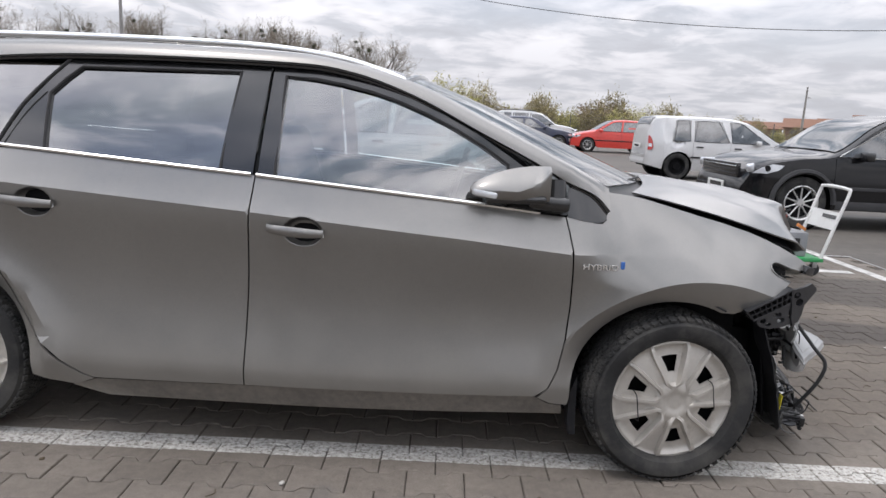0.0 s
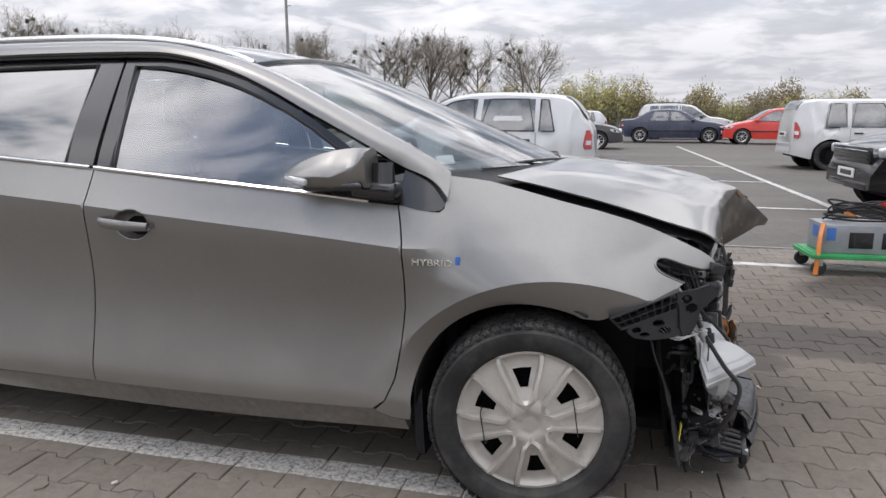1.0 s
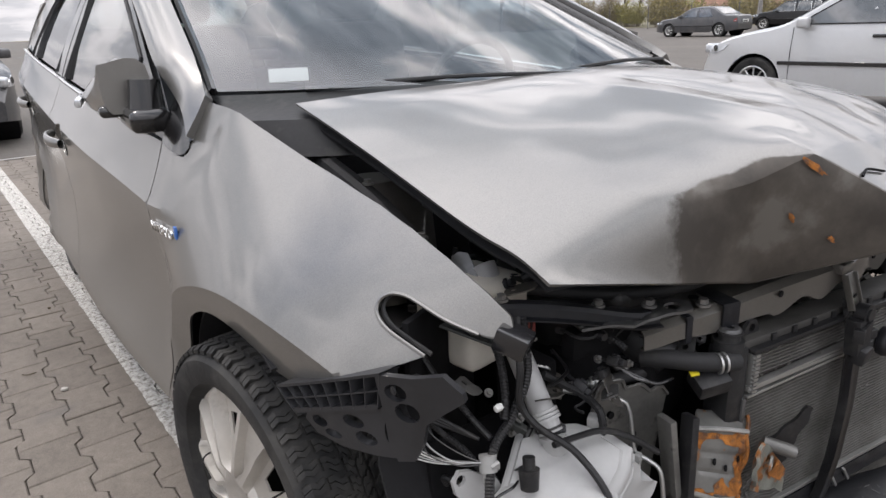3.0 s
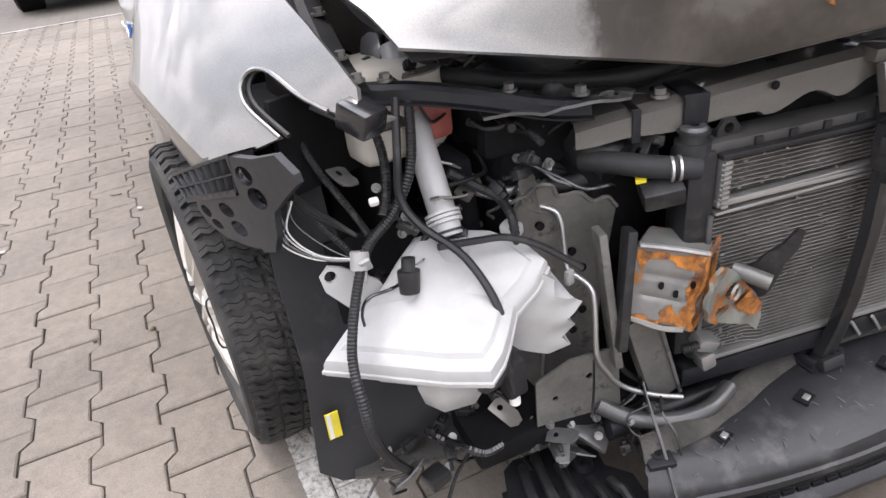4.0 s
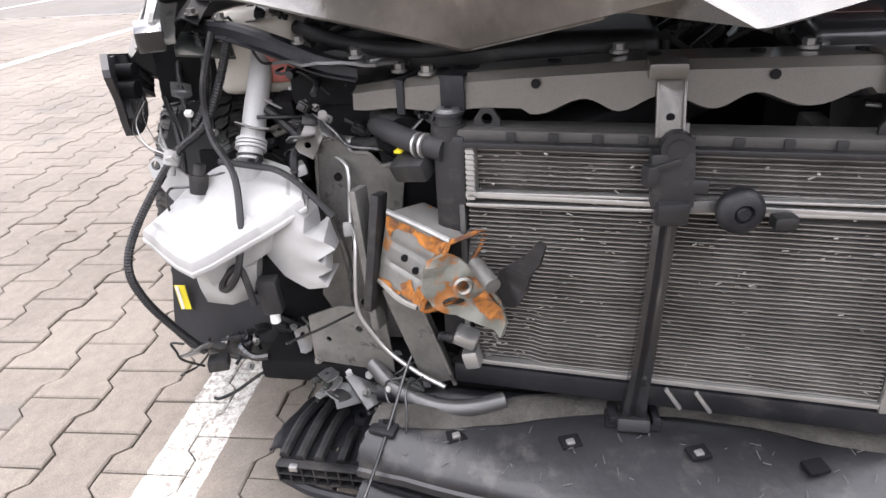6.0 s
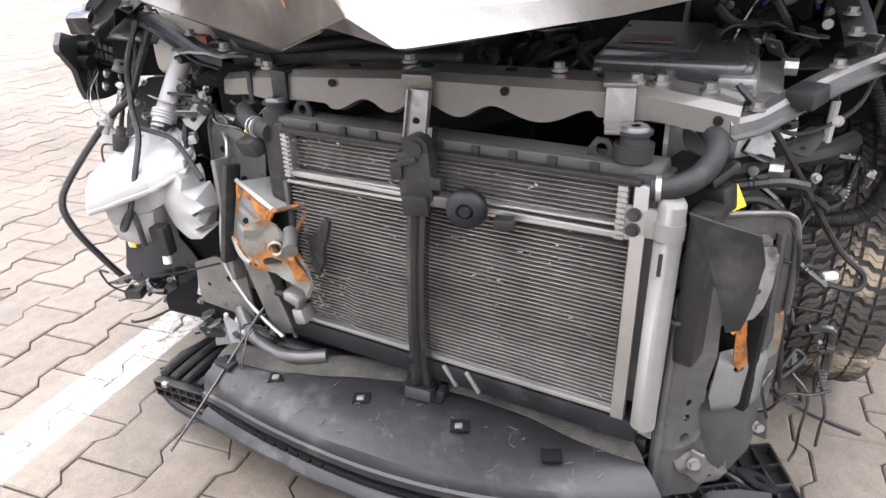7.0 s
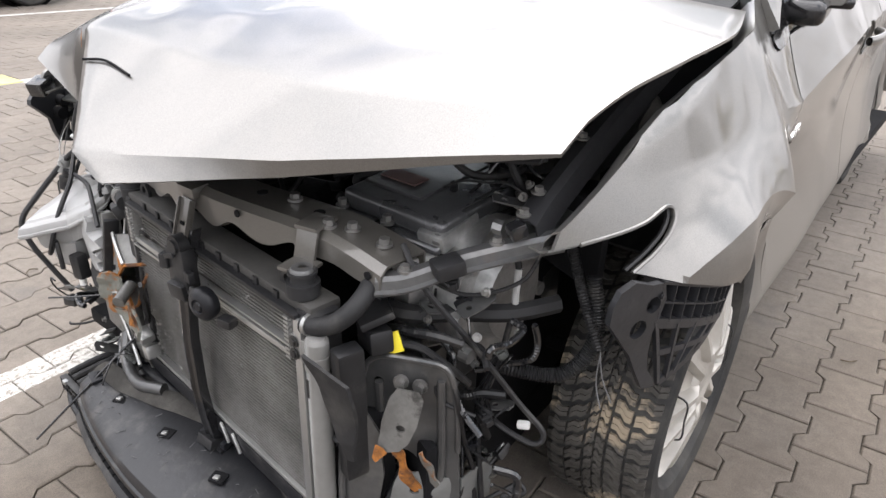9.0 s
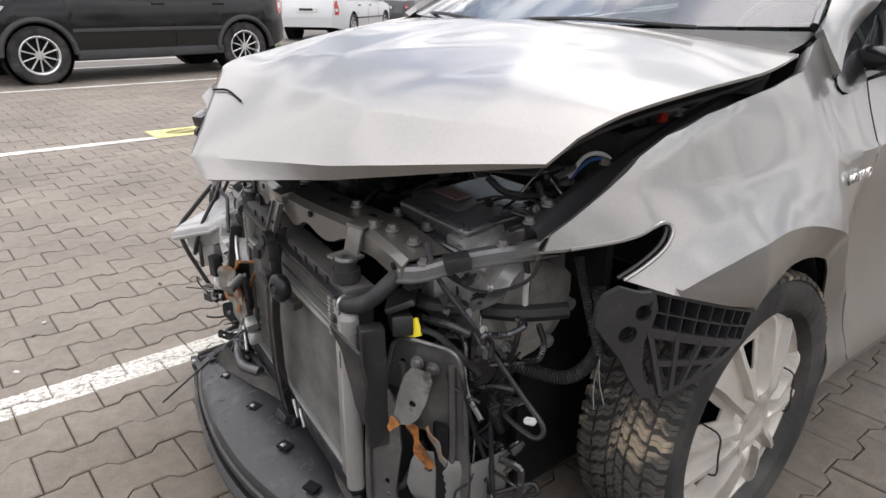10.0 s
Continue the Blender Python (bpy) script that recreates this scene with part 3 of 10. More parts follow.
def lot_mat():
    """The far lot: smooth worn paving with damp streaks, then dry grass and earth past the fence."""
    m, n, l, b = nodes_of("lot_surface")
    pos = n.new("ShaderNodeNewGeometry").outputs["Position"]
    mp = n.new("ShaderNodeMapping")
    mp.inputs["Scale"].default_value = (0.10, 0.5, 1)
    l.new(pos, mp.inputs[0])
    n1, n2 = noise_node(n, l, mp.outputs[0], 1.0, 6, 0.6), noise_node(n, l, pos, 7, 6, 0.7)
    col = ramp_node(n, l, n1.outputs[0], [(0.36, (0.047, 0.042, 0.036)), (0.46, (0.108, 0.097, 0.084)), (0.75, (0.154, 0.138, 0.119))]).outputs[0]
    col = mixc(n, l, 1.0, col, ramp_node(n, l, n2.outputs[0], [(0.3, (0.78, 0.78, 0.78)), (0.7, (1.05, 1.05, 1.05))]).outputs[0], "MULTIPLY")
    mr = n.new("ShaderNodeMapping")
    mr.inputs["Rotation"].default_value = (0, 0, radians(-ROT))
    l.new(pos, mr.inputs[0])
    bk = n.new("ShaderNodeTexBrick")
    bk.inputs["Scale"].default_value = 1.0
    bk.inputs["Brick Width"].default_value, bk.inputs["Row Height"].default_value, bk.inputs["Mortar Size"].default_value = 0.2, 0.14, 0.005
    bk.inputs["Color1"].default_value, bk.inputs["Color2"].default_value, bk.inputs["Mortar"].default_value = (1.04, 1.04, 1.04, 1), (0.95, 0.95, 0.95, 1), (0.80, 0.79, 0.78, 1)
    l.new(mr.outputs[0], bk.inputs["Vector"])
    col = mixc(n, l, 1.0, col, bk.outputs["Color"], "MULTIPLY")
    sep = n.new("ShaderNodeSeparateXYZ")
    l.new(pos, sep.inputs[0])
    edge = n.new("ShaderNodeMath")
    edge.operation = "GREATER_THAN"
    edge.inputs[1].default_value = 52.0
    l.new(sep.outputs["Y"], edge.inputs[0])
    grass_c = ramp_node(n, l, noise_node(n, l, pos, 0.7, 6, 0.7).outputs[0], [(0.35, (0.10, 0.095, 0.05)), (0.65, (0.20, 0.17, 0.10))]).outputs[0]
    col = mixc(n, l, edge.outputs[0], col, grass_c)
    l.new(col, b.inputs["Base Color"])
    rg = ramp_node(n, l, n1.outputs[0], [(0.30, (0.35, 0.35, 0.35)), (0.46, (0.8, 0.8, 0.8))]).outputs[0]
    l.new(rg, b.inputs["Roughness"])
    bn = n.new("ShaderNodeBump")
    bn.inputs["Strength"].default_value, bn.inputs["Distance"].default_value = 0.3, 0.004
    l.new(noise_node(n, l, pos, 90, 5, 0.7).outputs[0], bn.inputs["Height"])
    l.new(bn.outputs[0], b.inputs["Normal"])
    return m


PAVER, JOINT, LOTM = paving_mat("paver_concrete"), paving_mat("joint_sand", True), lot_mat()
LINEW = surf("white_road_paint", (0.52, 0.51, 0.485), 0.7, var=0.2, scale=3, bump=0.2, patch=(0.22, 0.205, 0.19), patch_at=(0.46, 0.66), patch_scale=9)
PX0, PX1, PY0, PY1 = -7.0, 3.4, -10.5, 3.9

bm = bmesh.new()
for x0, x1, y0, y1, z in ((-1500, PX0, -1500, 1500, -0.004), (PX1, 1500, -1500, 1500, -0.004), (PX0, PX1, -1500, PY0, -0.004), (PX0, PX1, PY1, 1500, -0.004)):
    bm.faces.new([bm.verts.new(p) for p in ((x0, y0, z), (x1, y0, z), (x1, y1, z), (x0, y1, z))])
ground = part("ground", bm, LOTM, smooth=0, at=LOT)
tagged(ground, "grey worn paved parking lot with damp streaks", "ground", kind="structure")
bm = bmesh.new()
bm.faces.new([bm.verts.new(p) for p in ((PX0, PY0, -0.009), (PX1, PY0, -0.009), (PX1, PY1, -0.009), (PX0, PY1, -0.009))])
pavement = part("pavement", bm, JOINT, smooth=0, at=LOT)
tagged(pavement, "beige grey interlocking concrete block paving with sandy joints", "pavement", kind="structure")


def paver_outline():
    """One interlocking block, wide at its ends and narrow at its waist."""
    h, w0, w1 = 0.0983, 0.0805, 0.0563
    top = [(-h, w0), (-0.062, w0), (-0.040, w1), (0.040, w1), (0.062, w0), (h, w0)]
    return top + [(x, -y) for x, y in reversed(top)]


def paver_bm(bm, ox=0.0, oy=0.0, oz=0.0, tilt=(0, 0)):
    o = paver_outline()
    rim = [bm.verts.new((ox + x, oy + y, -0.011)) for x, y in o]
    top = [bm.verts.new((ox + x, oy + y, -0.003 + oz + tilt[0] * x + tilt[1] * y)) for x, y in o]
    inn = [bm.verts.new((ox + x - math.copysign(0.0035, x), oy + y - math.copysign(0.0035, y), oz + tilt[0] * x + tilt[1] * y)) for x, y in o]
    k = len(o)
    for i in range(k):
        j = (i + 1) % k
        bm.faces.new((rim[j], rim[i], top[i], top[j]))
        bm.faces.new((top[j], top[i], inn[i], inn[j]))
    for q in ((0, 1, 10, 11), (1, 2, 9, 10), (2, 3, 8, 9), (3, 4, 7, 8), (4, 5, 6, 7)):
        bm.faces.new([inn[i] for i in reversed(q)])



# ---- the wrecked car ----
car = empty("car", pose(0, 0, 0), "dusty bronze-grey estate car with its crushed front end stripped bare", "car")
R_AX, F_AX = -2.60, 0.0
WAIST = [(-3.45, 0.76), (-3.2, 0.84), (-2.6, 0.885), (-1.5, 0.892), (-0.9, 0.875), (-0.42, 0.838), (-0.1, 0.828), (0.15, 0.825), (0.30, 0.795), (0.42, 0.735), (0.52, 0.66)]
BELT = [(-3.4, 1.10), (-2.32, 1.062), (-1.46, 1.006), (-0.77, 0.952), (-0.40, 0.915)]
FTOP = [(-0.45, 1.085), (-0.28, 1.005), (-0.15, 0.985), (0.065, 0.928), (0.20, 0.892), (0.3, 0.855), (0.42, 0.795), (0.5, 0.74)]
FTOPY = [(-0.45, 0.69), (-0.28, 0.692), (-0.1, 0.675), (0.1, 0.655), (0.3, 0.638), (0.5, 0.628)]


def waist(x):
    return smooth1(x, WAIST)


def belt(x):
    return lerp1(x, BELT)


def arch_bulge(x, z):
    out = 0.0
    if x > -0.6:
        # a sharp lip runs over the front wheel arch; below it the metal turns in
        d = math.hypot(x - 0.066, z - 0.181) - 0.546
        out = 0.020 * max(0.0, 1 - d / 0.15) ** 2 if d > 0 else 0.020 + 0.50 * max(d, -0.10)
        return out * max(0.0, min(1.0, (z - 0.25) / 0.2)) * max(0.0, min(1.0, (x + 0.47) / 0.10))
    for cx in (R_AX + 0.02,):
        r = math.hypot(x - cx, z - 0.32)
        if r < 0.56:
            up, dn = 0.024 * max(0.0, 1 - max(0.0, r - 0.395) / 0.16) ** 2, 0.024 - (0.395 - r) * 0.62
            k = max(0.0, min(1.0, (r - 0.383) / 0.024))
            k = k * k * (3 - 2 * k)
            out += (dn * (1 - k) + up * k) * max(0.0, min(1.0, (z - 0.22) / 0.12))
    return out


def door_y(x, z):
    """Half width of the doors and rear quarter below the glass."""
    zb, w = belt(x), waist(x)
    zc = zb - 0.118
    if z >= zc:
        u = (z - zc) / (zb - zc)
        y = w - 0.010 - 0.060 * u ** 0.9
    else:
        t = max(0.0, min(1.0, (z - 0.33) / (zc - 0.33)))
        y = w + 0.004 - 0.014 * t - 0.030 * math.sin(math.pi * min(1, t * 1.02)) ** 1.3
        if z < 0.33:
            y -= 0.9 * (0.33 - z) ** 1.5
    return y + arch_bulge(x, z)


def fender_y(x, z):
    zt, yt, w = smooth1(x, FTOP), smooth1(x, FTOPY), waist(x)
    zs = zt - 0.30
    u = max(0.0, min(1.1, (z - zs) / (zt - zs)))
    pw = 1.3 + 0.5 * max(0.0, min(1.0, (x + 0.3) / 0.4))
    base = w - 0.012 * math.sin(math.pi * max(0, min(1, (z - 0.3) / 0.5))) - (0.9 * (0.33 - z) ** 1.5 if z < 0.33 else 0)
    blend = max(0.0, min(1.0, (x + 0.41) / 0.22))
    blend = blend * blend * (3 - 2 * blend)
    d = door_y(x, z) - arch_bulge(x, z)
    return (1 - blend) * d + blend * (base - (base - yt) * u ** pw) + arch_bulge(x, z)


def glass_y(x, z):
    zb = belt(x)
    zt = 1.38
    return (waist(x) - 0.072) + (0.628 - waist(x) + 0.072) * ((z - zb) / (zt - zb)) ** 1.12 if z > zb else waist(x) - 0.072


def nose_shift(sgn, x):
    """The right corner is pushed in and forward, the left one is a little spread."""
    u = max(0.0, (x + 0.10) / 0.6)
    return (0.035 * u ** 2, -0.062 * u ** 2) if sgn < 0 else (-0.035 * u ** 2, 0.020 * u + 0.027 * u ** 2)


def on_side(f, sgn, lift=0.0):
    return lambda x, z: Vector((x, sgn * (f(x, z) + lift), z))


def on_fender(sgn):
    def g(x, z):
        dx, dy = nose_shift(sgn, x)
        return Vector((x + dx, sgn * (fender_y(x, z) + dy), z))
    return g


def arc(cx, cz, r, a0, a1, n=22):
    return [(cx + r * math.cos(radians(a0 + (a1 - a0) * i / n)), cz + r * math.sin(radians(a0 + (a1 - a0) * i / n))) for i in range(n + 1)]


GAP_F = [(-0.478, 0.292), (-0.435, 0.325), (-0.405, 0.394), (-0.386, 0.50), (-0.377, 0.615), (-0.378, 0.72), (-0.383, 0.808), (-0.398, 0.87), (-0.411, 0.914)]
GAP_B = [(-1.462, 1.004), (-1.466, 0.90), (-1.470, 0.78), (-1.478, 0.55), (-1.485, 0.281)]
FRONT_DOOR = [(x - 0.0025, z) for x, z in GAP_F] + [(x, belt(x) - 0.006) for x in (-0.6, -0.8, -1.0, -1.2)] + [(x + 0.0025, z) for x, z in GAP_B] + [(-1.2, 0.284), (-0.9, 0.288), (-0.6, 0.290)]
REAR_DOOR = [(x - 0.0025, z) for x, z in reversed(GAP_B)] + [(x, belt(x) - 0.006) for x in (-1.7, -1.9, -2.1, -2.3)] + [(-2.36, 1.055), (-2.385, 0.90), (-2.375, 0.76), (-2.345, 0.645), (-2.29, 0.52), (-2.21, 0.412), (-2.13, 0.335), (-2.06, 0.285), (-2.02, 0.270), (-1.8, 0.275)]
GAP_R = [(-2.02, 0.266), (-2.066, 0.281), (-2.136, 0.331), (-2.216, 0.409), (-2.296, 0.517), (-2.351, 0.643), (-2.381, 0.758), (-2.391, 0.90), (-2.366, 1.058)]
FENDER = [(x + 0.0025, z) for x, z in GAP_F[1:]] + [(-0.395, 0.93), (-0.36, 0.915), (-0.31, 0.898), (-0.285, 0.897), (-0.272, 0.908), (-0.270, 0.95), (-0.274, 1.001)] + \
    [(x, smooth1(x, FTOP)) for x in (-0.24, -0.20, -0.15, -0.05, 0.065, 0.15, 0.24, 0.3, 0.36, 0.42, 0.455)] + [(0.470, 0.742), (0.43, 0.745), (0.39, 0.757), (0.355, 0.772), (0.335, 0.779), (0.318, 0.779), (0.310, 0.770), (0.314, 0.755), (0.335, 0.737), (0.385, 0.711), (0.33, 0.676), (0.265, 0.65), (0.178, 0.613)] + \
    arc(-0.02, 0.315, 0.338, 63, 184, 24) + [(-0.362, 0.262), (-0.42, 0.266), (-0.468, 0.288)]
i_tip = FENDER.index((0.470, 0.742))
i_end = FENDER.index((0.265, 0.65))
i_top = FENDER.index((-0.274, 1.001))
FENDER_L = FENDER[:i_top + 1] + [(-0.24, 0.985), (-0.20, 0.966), (-0.15, 0.948), (-0.05, 0.926), (0.065, 0.912), (0.15, 0.899), (0.24, 0.876), (0.30, 0.850), (0.36, 0.808), (0.42, 0.772), (0.455, 0.752)] + [(0.469, 0.731), (0.43, 0.732), (0.387, 0.736), (0.355, 0.741), (0.327, 0.748), (0.305, 0.757), (0.288, 0.762), (0.278, 0.758), (0.279, 0.748), (0.290, 0.735), (0.307, 0.722), (0.335, 0.705), (0.365, 0.688), (0.30, 0.667), (0.22, 0.643), (0.142, 0.622)] + FENDER[i_end + 2:]
QUARTER = [(x - 0.003, z) for x, z in GAP_R] + [(-2.8, 1.075), (-3.2, 1.09), (-3.40, 1.09), (-3.45, 0.9), (-3.45, 0.45), (-3.3, 0.30), (-2.95, 0.27)] + arc(R_AX, 0.315, 0.34, 176, 0, 30) + [(-2.255, 0.262), (-2.1, 0.235)]


def crease(x0, x1, n=14):
    return [(x0 + (x1 - x0) * k / n, belt(x0 + (x1 - x0) * k / n) - 0.118) for k in range(n + 1)]


def strip(lo, hi, n=24, bulge=0.02, k=5, away=None, fade=0):
    """A band between two smooth rails, bulging outwards."""
    A, B = spline(lo, 6), spline(hi, 6)
    rows = []
    m = min(len(A), len(B))
    for i in range(m):
        a, b = A[i], B[i]
        o = (Vector(away) if away else Vector((0, 0, 0))) * (min(1.0, (m - 1 - i) / fade) if fade else 1.0)
        rows.append([a.lerp(b, j / k) + o * bulge * math.sin(math.pi * j / k) for j in range(k + 1)])
    return loft(rows)


def body_side(sgn):
    side = "right" if sgn < 0 else "left"
    out = (0, sgn, 0)
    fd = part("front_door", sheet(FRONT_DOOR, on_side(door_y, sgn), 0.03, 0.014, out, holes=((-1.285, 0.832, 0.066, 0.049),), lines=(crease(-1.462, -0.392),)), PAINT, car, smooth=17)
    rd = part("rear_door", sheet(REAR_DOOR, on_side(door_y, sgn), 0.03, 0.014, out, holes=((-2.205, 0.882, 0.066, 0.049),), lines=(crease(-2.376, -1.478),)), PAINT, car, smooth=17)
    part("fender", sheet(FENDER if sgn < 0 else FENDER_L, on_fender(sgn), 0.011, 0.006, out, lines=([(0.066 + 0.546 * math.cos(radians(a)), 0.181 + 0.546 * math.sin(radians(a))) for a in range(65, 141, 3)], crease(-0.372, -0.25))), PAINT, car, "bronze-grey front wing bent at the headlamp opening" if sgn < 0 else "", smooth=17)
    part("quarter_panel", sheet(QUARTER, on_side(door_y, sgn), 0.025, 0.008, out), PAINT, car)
    # sill
    sill = [(-2.12, 0.225), (-2.02, 0.262), (-1.8, 0.268), (-1.2, 0.279), (-0.6, 0.285), (-0.478, 0.286), (-0.43, 0.262), (-0.38, 0.255), (-0.375, 0.215), (-1.2, 0.195), (-2.0, 0.185)]
    part("sill", sheet(sill, on_side(lambda x, z: waist(x) - 0.018 - 0.55 * max(0, 0.262 - z), sgn), 0.06, 0.03, out), DUSTY, car, "dusty lower sill")
    # inner shell; its near-black tone puts the shade into the panel gaps
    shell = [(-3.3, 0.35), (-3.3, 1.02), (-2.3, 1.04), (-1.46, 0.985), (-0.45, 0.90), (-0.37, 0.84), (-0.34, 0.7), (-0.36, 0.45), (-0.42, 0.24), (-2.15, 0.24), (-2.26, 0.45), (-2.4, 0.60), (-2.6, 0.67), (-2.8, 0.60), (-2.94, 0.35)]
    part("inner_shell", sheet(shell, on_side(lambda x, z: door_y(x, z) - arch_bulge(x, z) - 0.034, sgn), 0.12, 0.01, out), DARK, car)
    # door handles
    for door, hx, hz in ((fd, -1.318, 0.835), (rd, -2.238, 0.885)):
        y = door_y(hx, hz)
        cup = lathe([(0.0, -0.046), (0.55, -0.045), (0.8, -0.036), (0.94, -0.016), (1.0, 0.001), (1.04, 0.002)], 36)
        for v in cup.verts:
            px, pz = hx + 0.033 + v.co.x * 0.066, hz - 0.003 + v.co.z * 0.049
            v.co = Vector((px, sgn * (door_y(px, pz) + v.co.y), pz))
        part("handle_cup", cup, PAINT, door, "recessed handle cup")
        hb = bmesh.new()
        rows = []
        for i in range(13):
            t = i / 12
            px = hx - 0.085 + 0.190 * t
            py = y + 0.010 + 0.026 * math.sin(math.pi * min(1, max(0, t * 1.05))) ** 0.6
            hh = 0.0165 * (0.80 + 0.25 * math.sin(math.pi * t))
            rows.append([(px, sgn * (py + 0.009 * math.cos(a)), hz + 0.006 * (t - 0.5) * -2 + hh * math.sin(a)) for a in (2 * math.pi * q / 10 for q in range(11))])
        hb = loft(rows)
        part("door_handle", hb, PAINT, door, "body-coloured pull handle")
    # chrome line under the glass
    ch = [(x, sgn * (door_y(x, belt(x) - 0.004) + 0.004), belt(x) + 0.001) for x in (-2.9, -2.36, -2.0, -1.72, -1.475)]
    part("belt_trim", tube(ch, 0.0065, 6, 4), CHROME, rd, "chrome belt line")
    ch = [(x, sgn * (door_y(x, belt(x) - 0.004) + 0.004), belt(x) + 0.001) for x in (-1.458, -1.2, -0.95, -0.7, -0.5)]
    part("belt_trim", tube(ch, 0.0065, 6, 4), CHROME, fd, "chrome belt line")
    # glass and its black frames
    gl = on_side(glass_y, sgn)
    top = [(-2.12, 1.352), (-1.9, 1.36), (-1.56, 1.36)]
    part("front_window", sheet([(-1.405, belt(-1.405) + 0.006), (-1.415, 1.345), (-1.30, 1.339), (-1.20, 1.324), (-1.10, 1.303), (-1.0, 1.274), (-0.9, 1.236), (-0.8, 1.19), (-0.7, 1.136), (-0.61, 1.080), (-0.612, belt(-0.612) + 0.006), (-1.0, belt(-1.0) + 0.006)], on_side(glass_y, sgn, -0.008), 0.07, 0.0, out), GLASS, fd, "tinted side glass reflecting clouds").visible_shadow = False
    part("rear_window", sheet([(-1.575, belt(-1.575) + 0.006), (-1.56, 1.352), (-1.8, 1.35), (-2.145, 1.345), (-2.19, 1.30), (-2.232, 1.245), (-2.215, 1.15), (-2.20, belt(-2.20) + 0.006), (-1.9, belt(-1.9) + 0.006)], on_side(glass_y, sgn, -0.008), 0.07, 0.0, out), PRIVACY, rd, "tinted side glass reflecting clouds").visible_shadow = False
    qw = [(-2.372, belt(-2.37) + 0.010), (-2.320, 1.20), (-2.254, 1.30), (-2.200, 1.360), (-2.6, 1.338), (-2.95, 1.295), (-3.10, 1.22), (-3.10, belt(-3.1) + 0.010), (-2.7, belt(-2.7) + 0.010)]
    part("quarter_window", sheet(qw, on_side(glass_y, sgn, -0.006), 0.07, 0.0, out), PRIVACY, car, "tinted fixed glass behind the rear door").visible_shadow = False
    part("rear_pillar", sheet([(-3.09, belt(-3.09)), (-3.09, 1.23), (-2.94, 1.30), (-3.2, 1.30), (-3.40, 1.20), (-3.42, belt(-3.4))], on_side(glass_y, sgn, 0.0), 0.07, 0.012, out), PAINT, car)
    for owner, ring in ((fd, [(-1.398, belt(-1.398) + 0.008), (-1.406, 1.341), (-1.30, 1.335), (-1.20, 1.320), (-1.10, 1.299), (-1.0, 1.270), (-0.9, 1.232), (-0.8, 1.187), (-0.7, 1.133), (-0.616, 1.078), (-0.620, belt(-0.62) + 0.008)]),
                        (rd, [(-1.583, belt(-1.583) + 0.008), (-1.567, 1.348), (-1.8, 1.346), (-2.141, 1.341), (-2.185, 1.297), (-2.226, 1.244), (-2.209, 1.15), (-2.194, belt(-2.194) + 0.008)])):
        part("glass_seal", tube([on_side(glass_y, sgn, 0.001)(x, z) for x, z in ring], 0.0055, 6, 1), RUBBER, owner, "black rubber glass seal")
    part("frame_gap", tube([on_side(glass_y, sgn, 0.002)(x, z) for x, z in ((-2.362, belt(-2.36) + 0.004), (-2.310, 1.20), (-2.245, 1.30), (-2.188, 1.371))], 0.006, 6, 4), RUBBER, car)
    part("frame_bead", tube([on_side(glass_y, sgn, 0.002)(x, z) for x, z in ((-2.335, belt(-2.33) + 0.006), (-2.285, 1.18), (-2.238, 1.248))], 0.0025, 6, 4), RUBBER, rd)
    fr = [(-1.455, belt(-1.455) + 0.004), (-1.452, 1.372), (-1.30, 1.365), (-1.20, 1.352), (-1.08, 1.322), (-0.96, 1.283), (-0.84, 1.232), (-0.72, 1.172), (-0.6, 1.098), (-0.5, 1.030), (-0.43, 0.972), (-0.40, 0.928), (-0.412, belt(-0.412) + 0.004), (-0.628, belt(-0.628) + 0.004), (-0.622, 1.075), (-0.71, 1.132), (-0.81, 1.186), (-0.9, 1.230), (-1.0, 1.267), (-1.1, 1.297), (-1.2, 1.318), (-1.30, 1.333), (-1.400, 1.339), (-1.392, belt(-1.392) + 0.004)]
    part("window_frame", sheet(fr, on_side(glass_y, sgn, 0.001), 0.06, 0.016, out), GLOSSB, fd, "black window frame")
    fr = [(-1.472, belt(-1.472) + 0.004), (-1.59, belt(-1.59) + 0.004), (-1.572, 1.346), (-1.8, 1.344), (-2.137, 1.339), (-2.180, 1.294), (-2.220, 1.243), (-2.203, 1.15), (-2.188, belt(-2.188) + 0.004), (-2.352, belt(-2.352) + 0.004), (-2.30, 1.20), (-2.235, 1.30), (-2.178, 1.373), (-1.8, 1.380), (-1.462, 1.374)]
    part("window_frame", sheet(fr, on_side(glass_y, sgn, 0.001), 0.06, 0.016, out), GLOSSB, rd, "black window frame")
    tri = [(-0.405, 0.916), (-0.352, 0.905), (-0.30, 0.900), (-0.280, 0.904), (-0.271, 0.916), (-0.276, 0.935), (-0.290, 0.955), (-0.320, 0.983), (-0.36, 1.007), (-0.402, 1.024), (-0.408, 0.97)]
    part("corner_trim", sheet(tri, on_side(lambda x, z: fender_y(x, z) + 0.003, sgn), 0.02, 0.012, out), GLOSSB, car, "black triangular corner trim")
    # A pillar and cant rail
    lo = [(-3.2, 0.645, 1.27), (-2.6, 0.645, 1.345), (-2.13, 0.645, 1.378), (-1.46, 0.645, 1.380), (-1.2, 0.652, 1.360), (-0.96, 0.668, 1.290), (-0.72, 0.693, 1.180), (-0.5, 0.722, 1.075), (-0.405, fender_y(-0.402, 1.025) + 0.002, 1.026), (-0.320, fender_y(-0.320, 0.985) + 0.001, 0.985), (-0.270, fender_y(-0.270, 0.93) - 0.001, 0.930)]
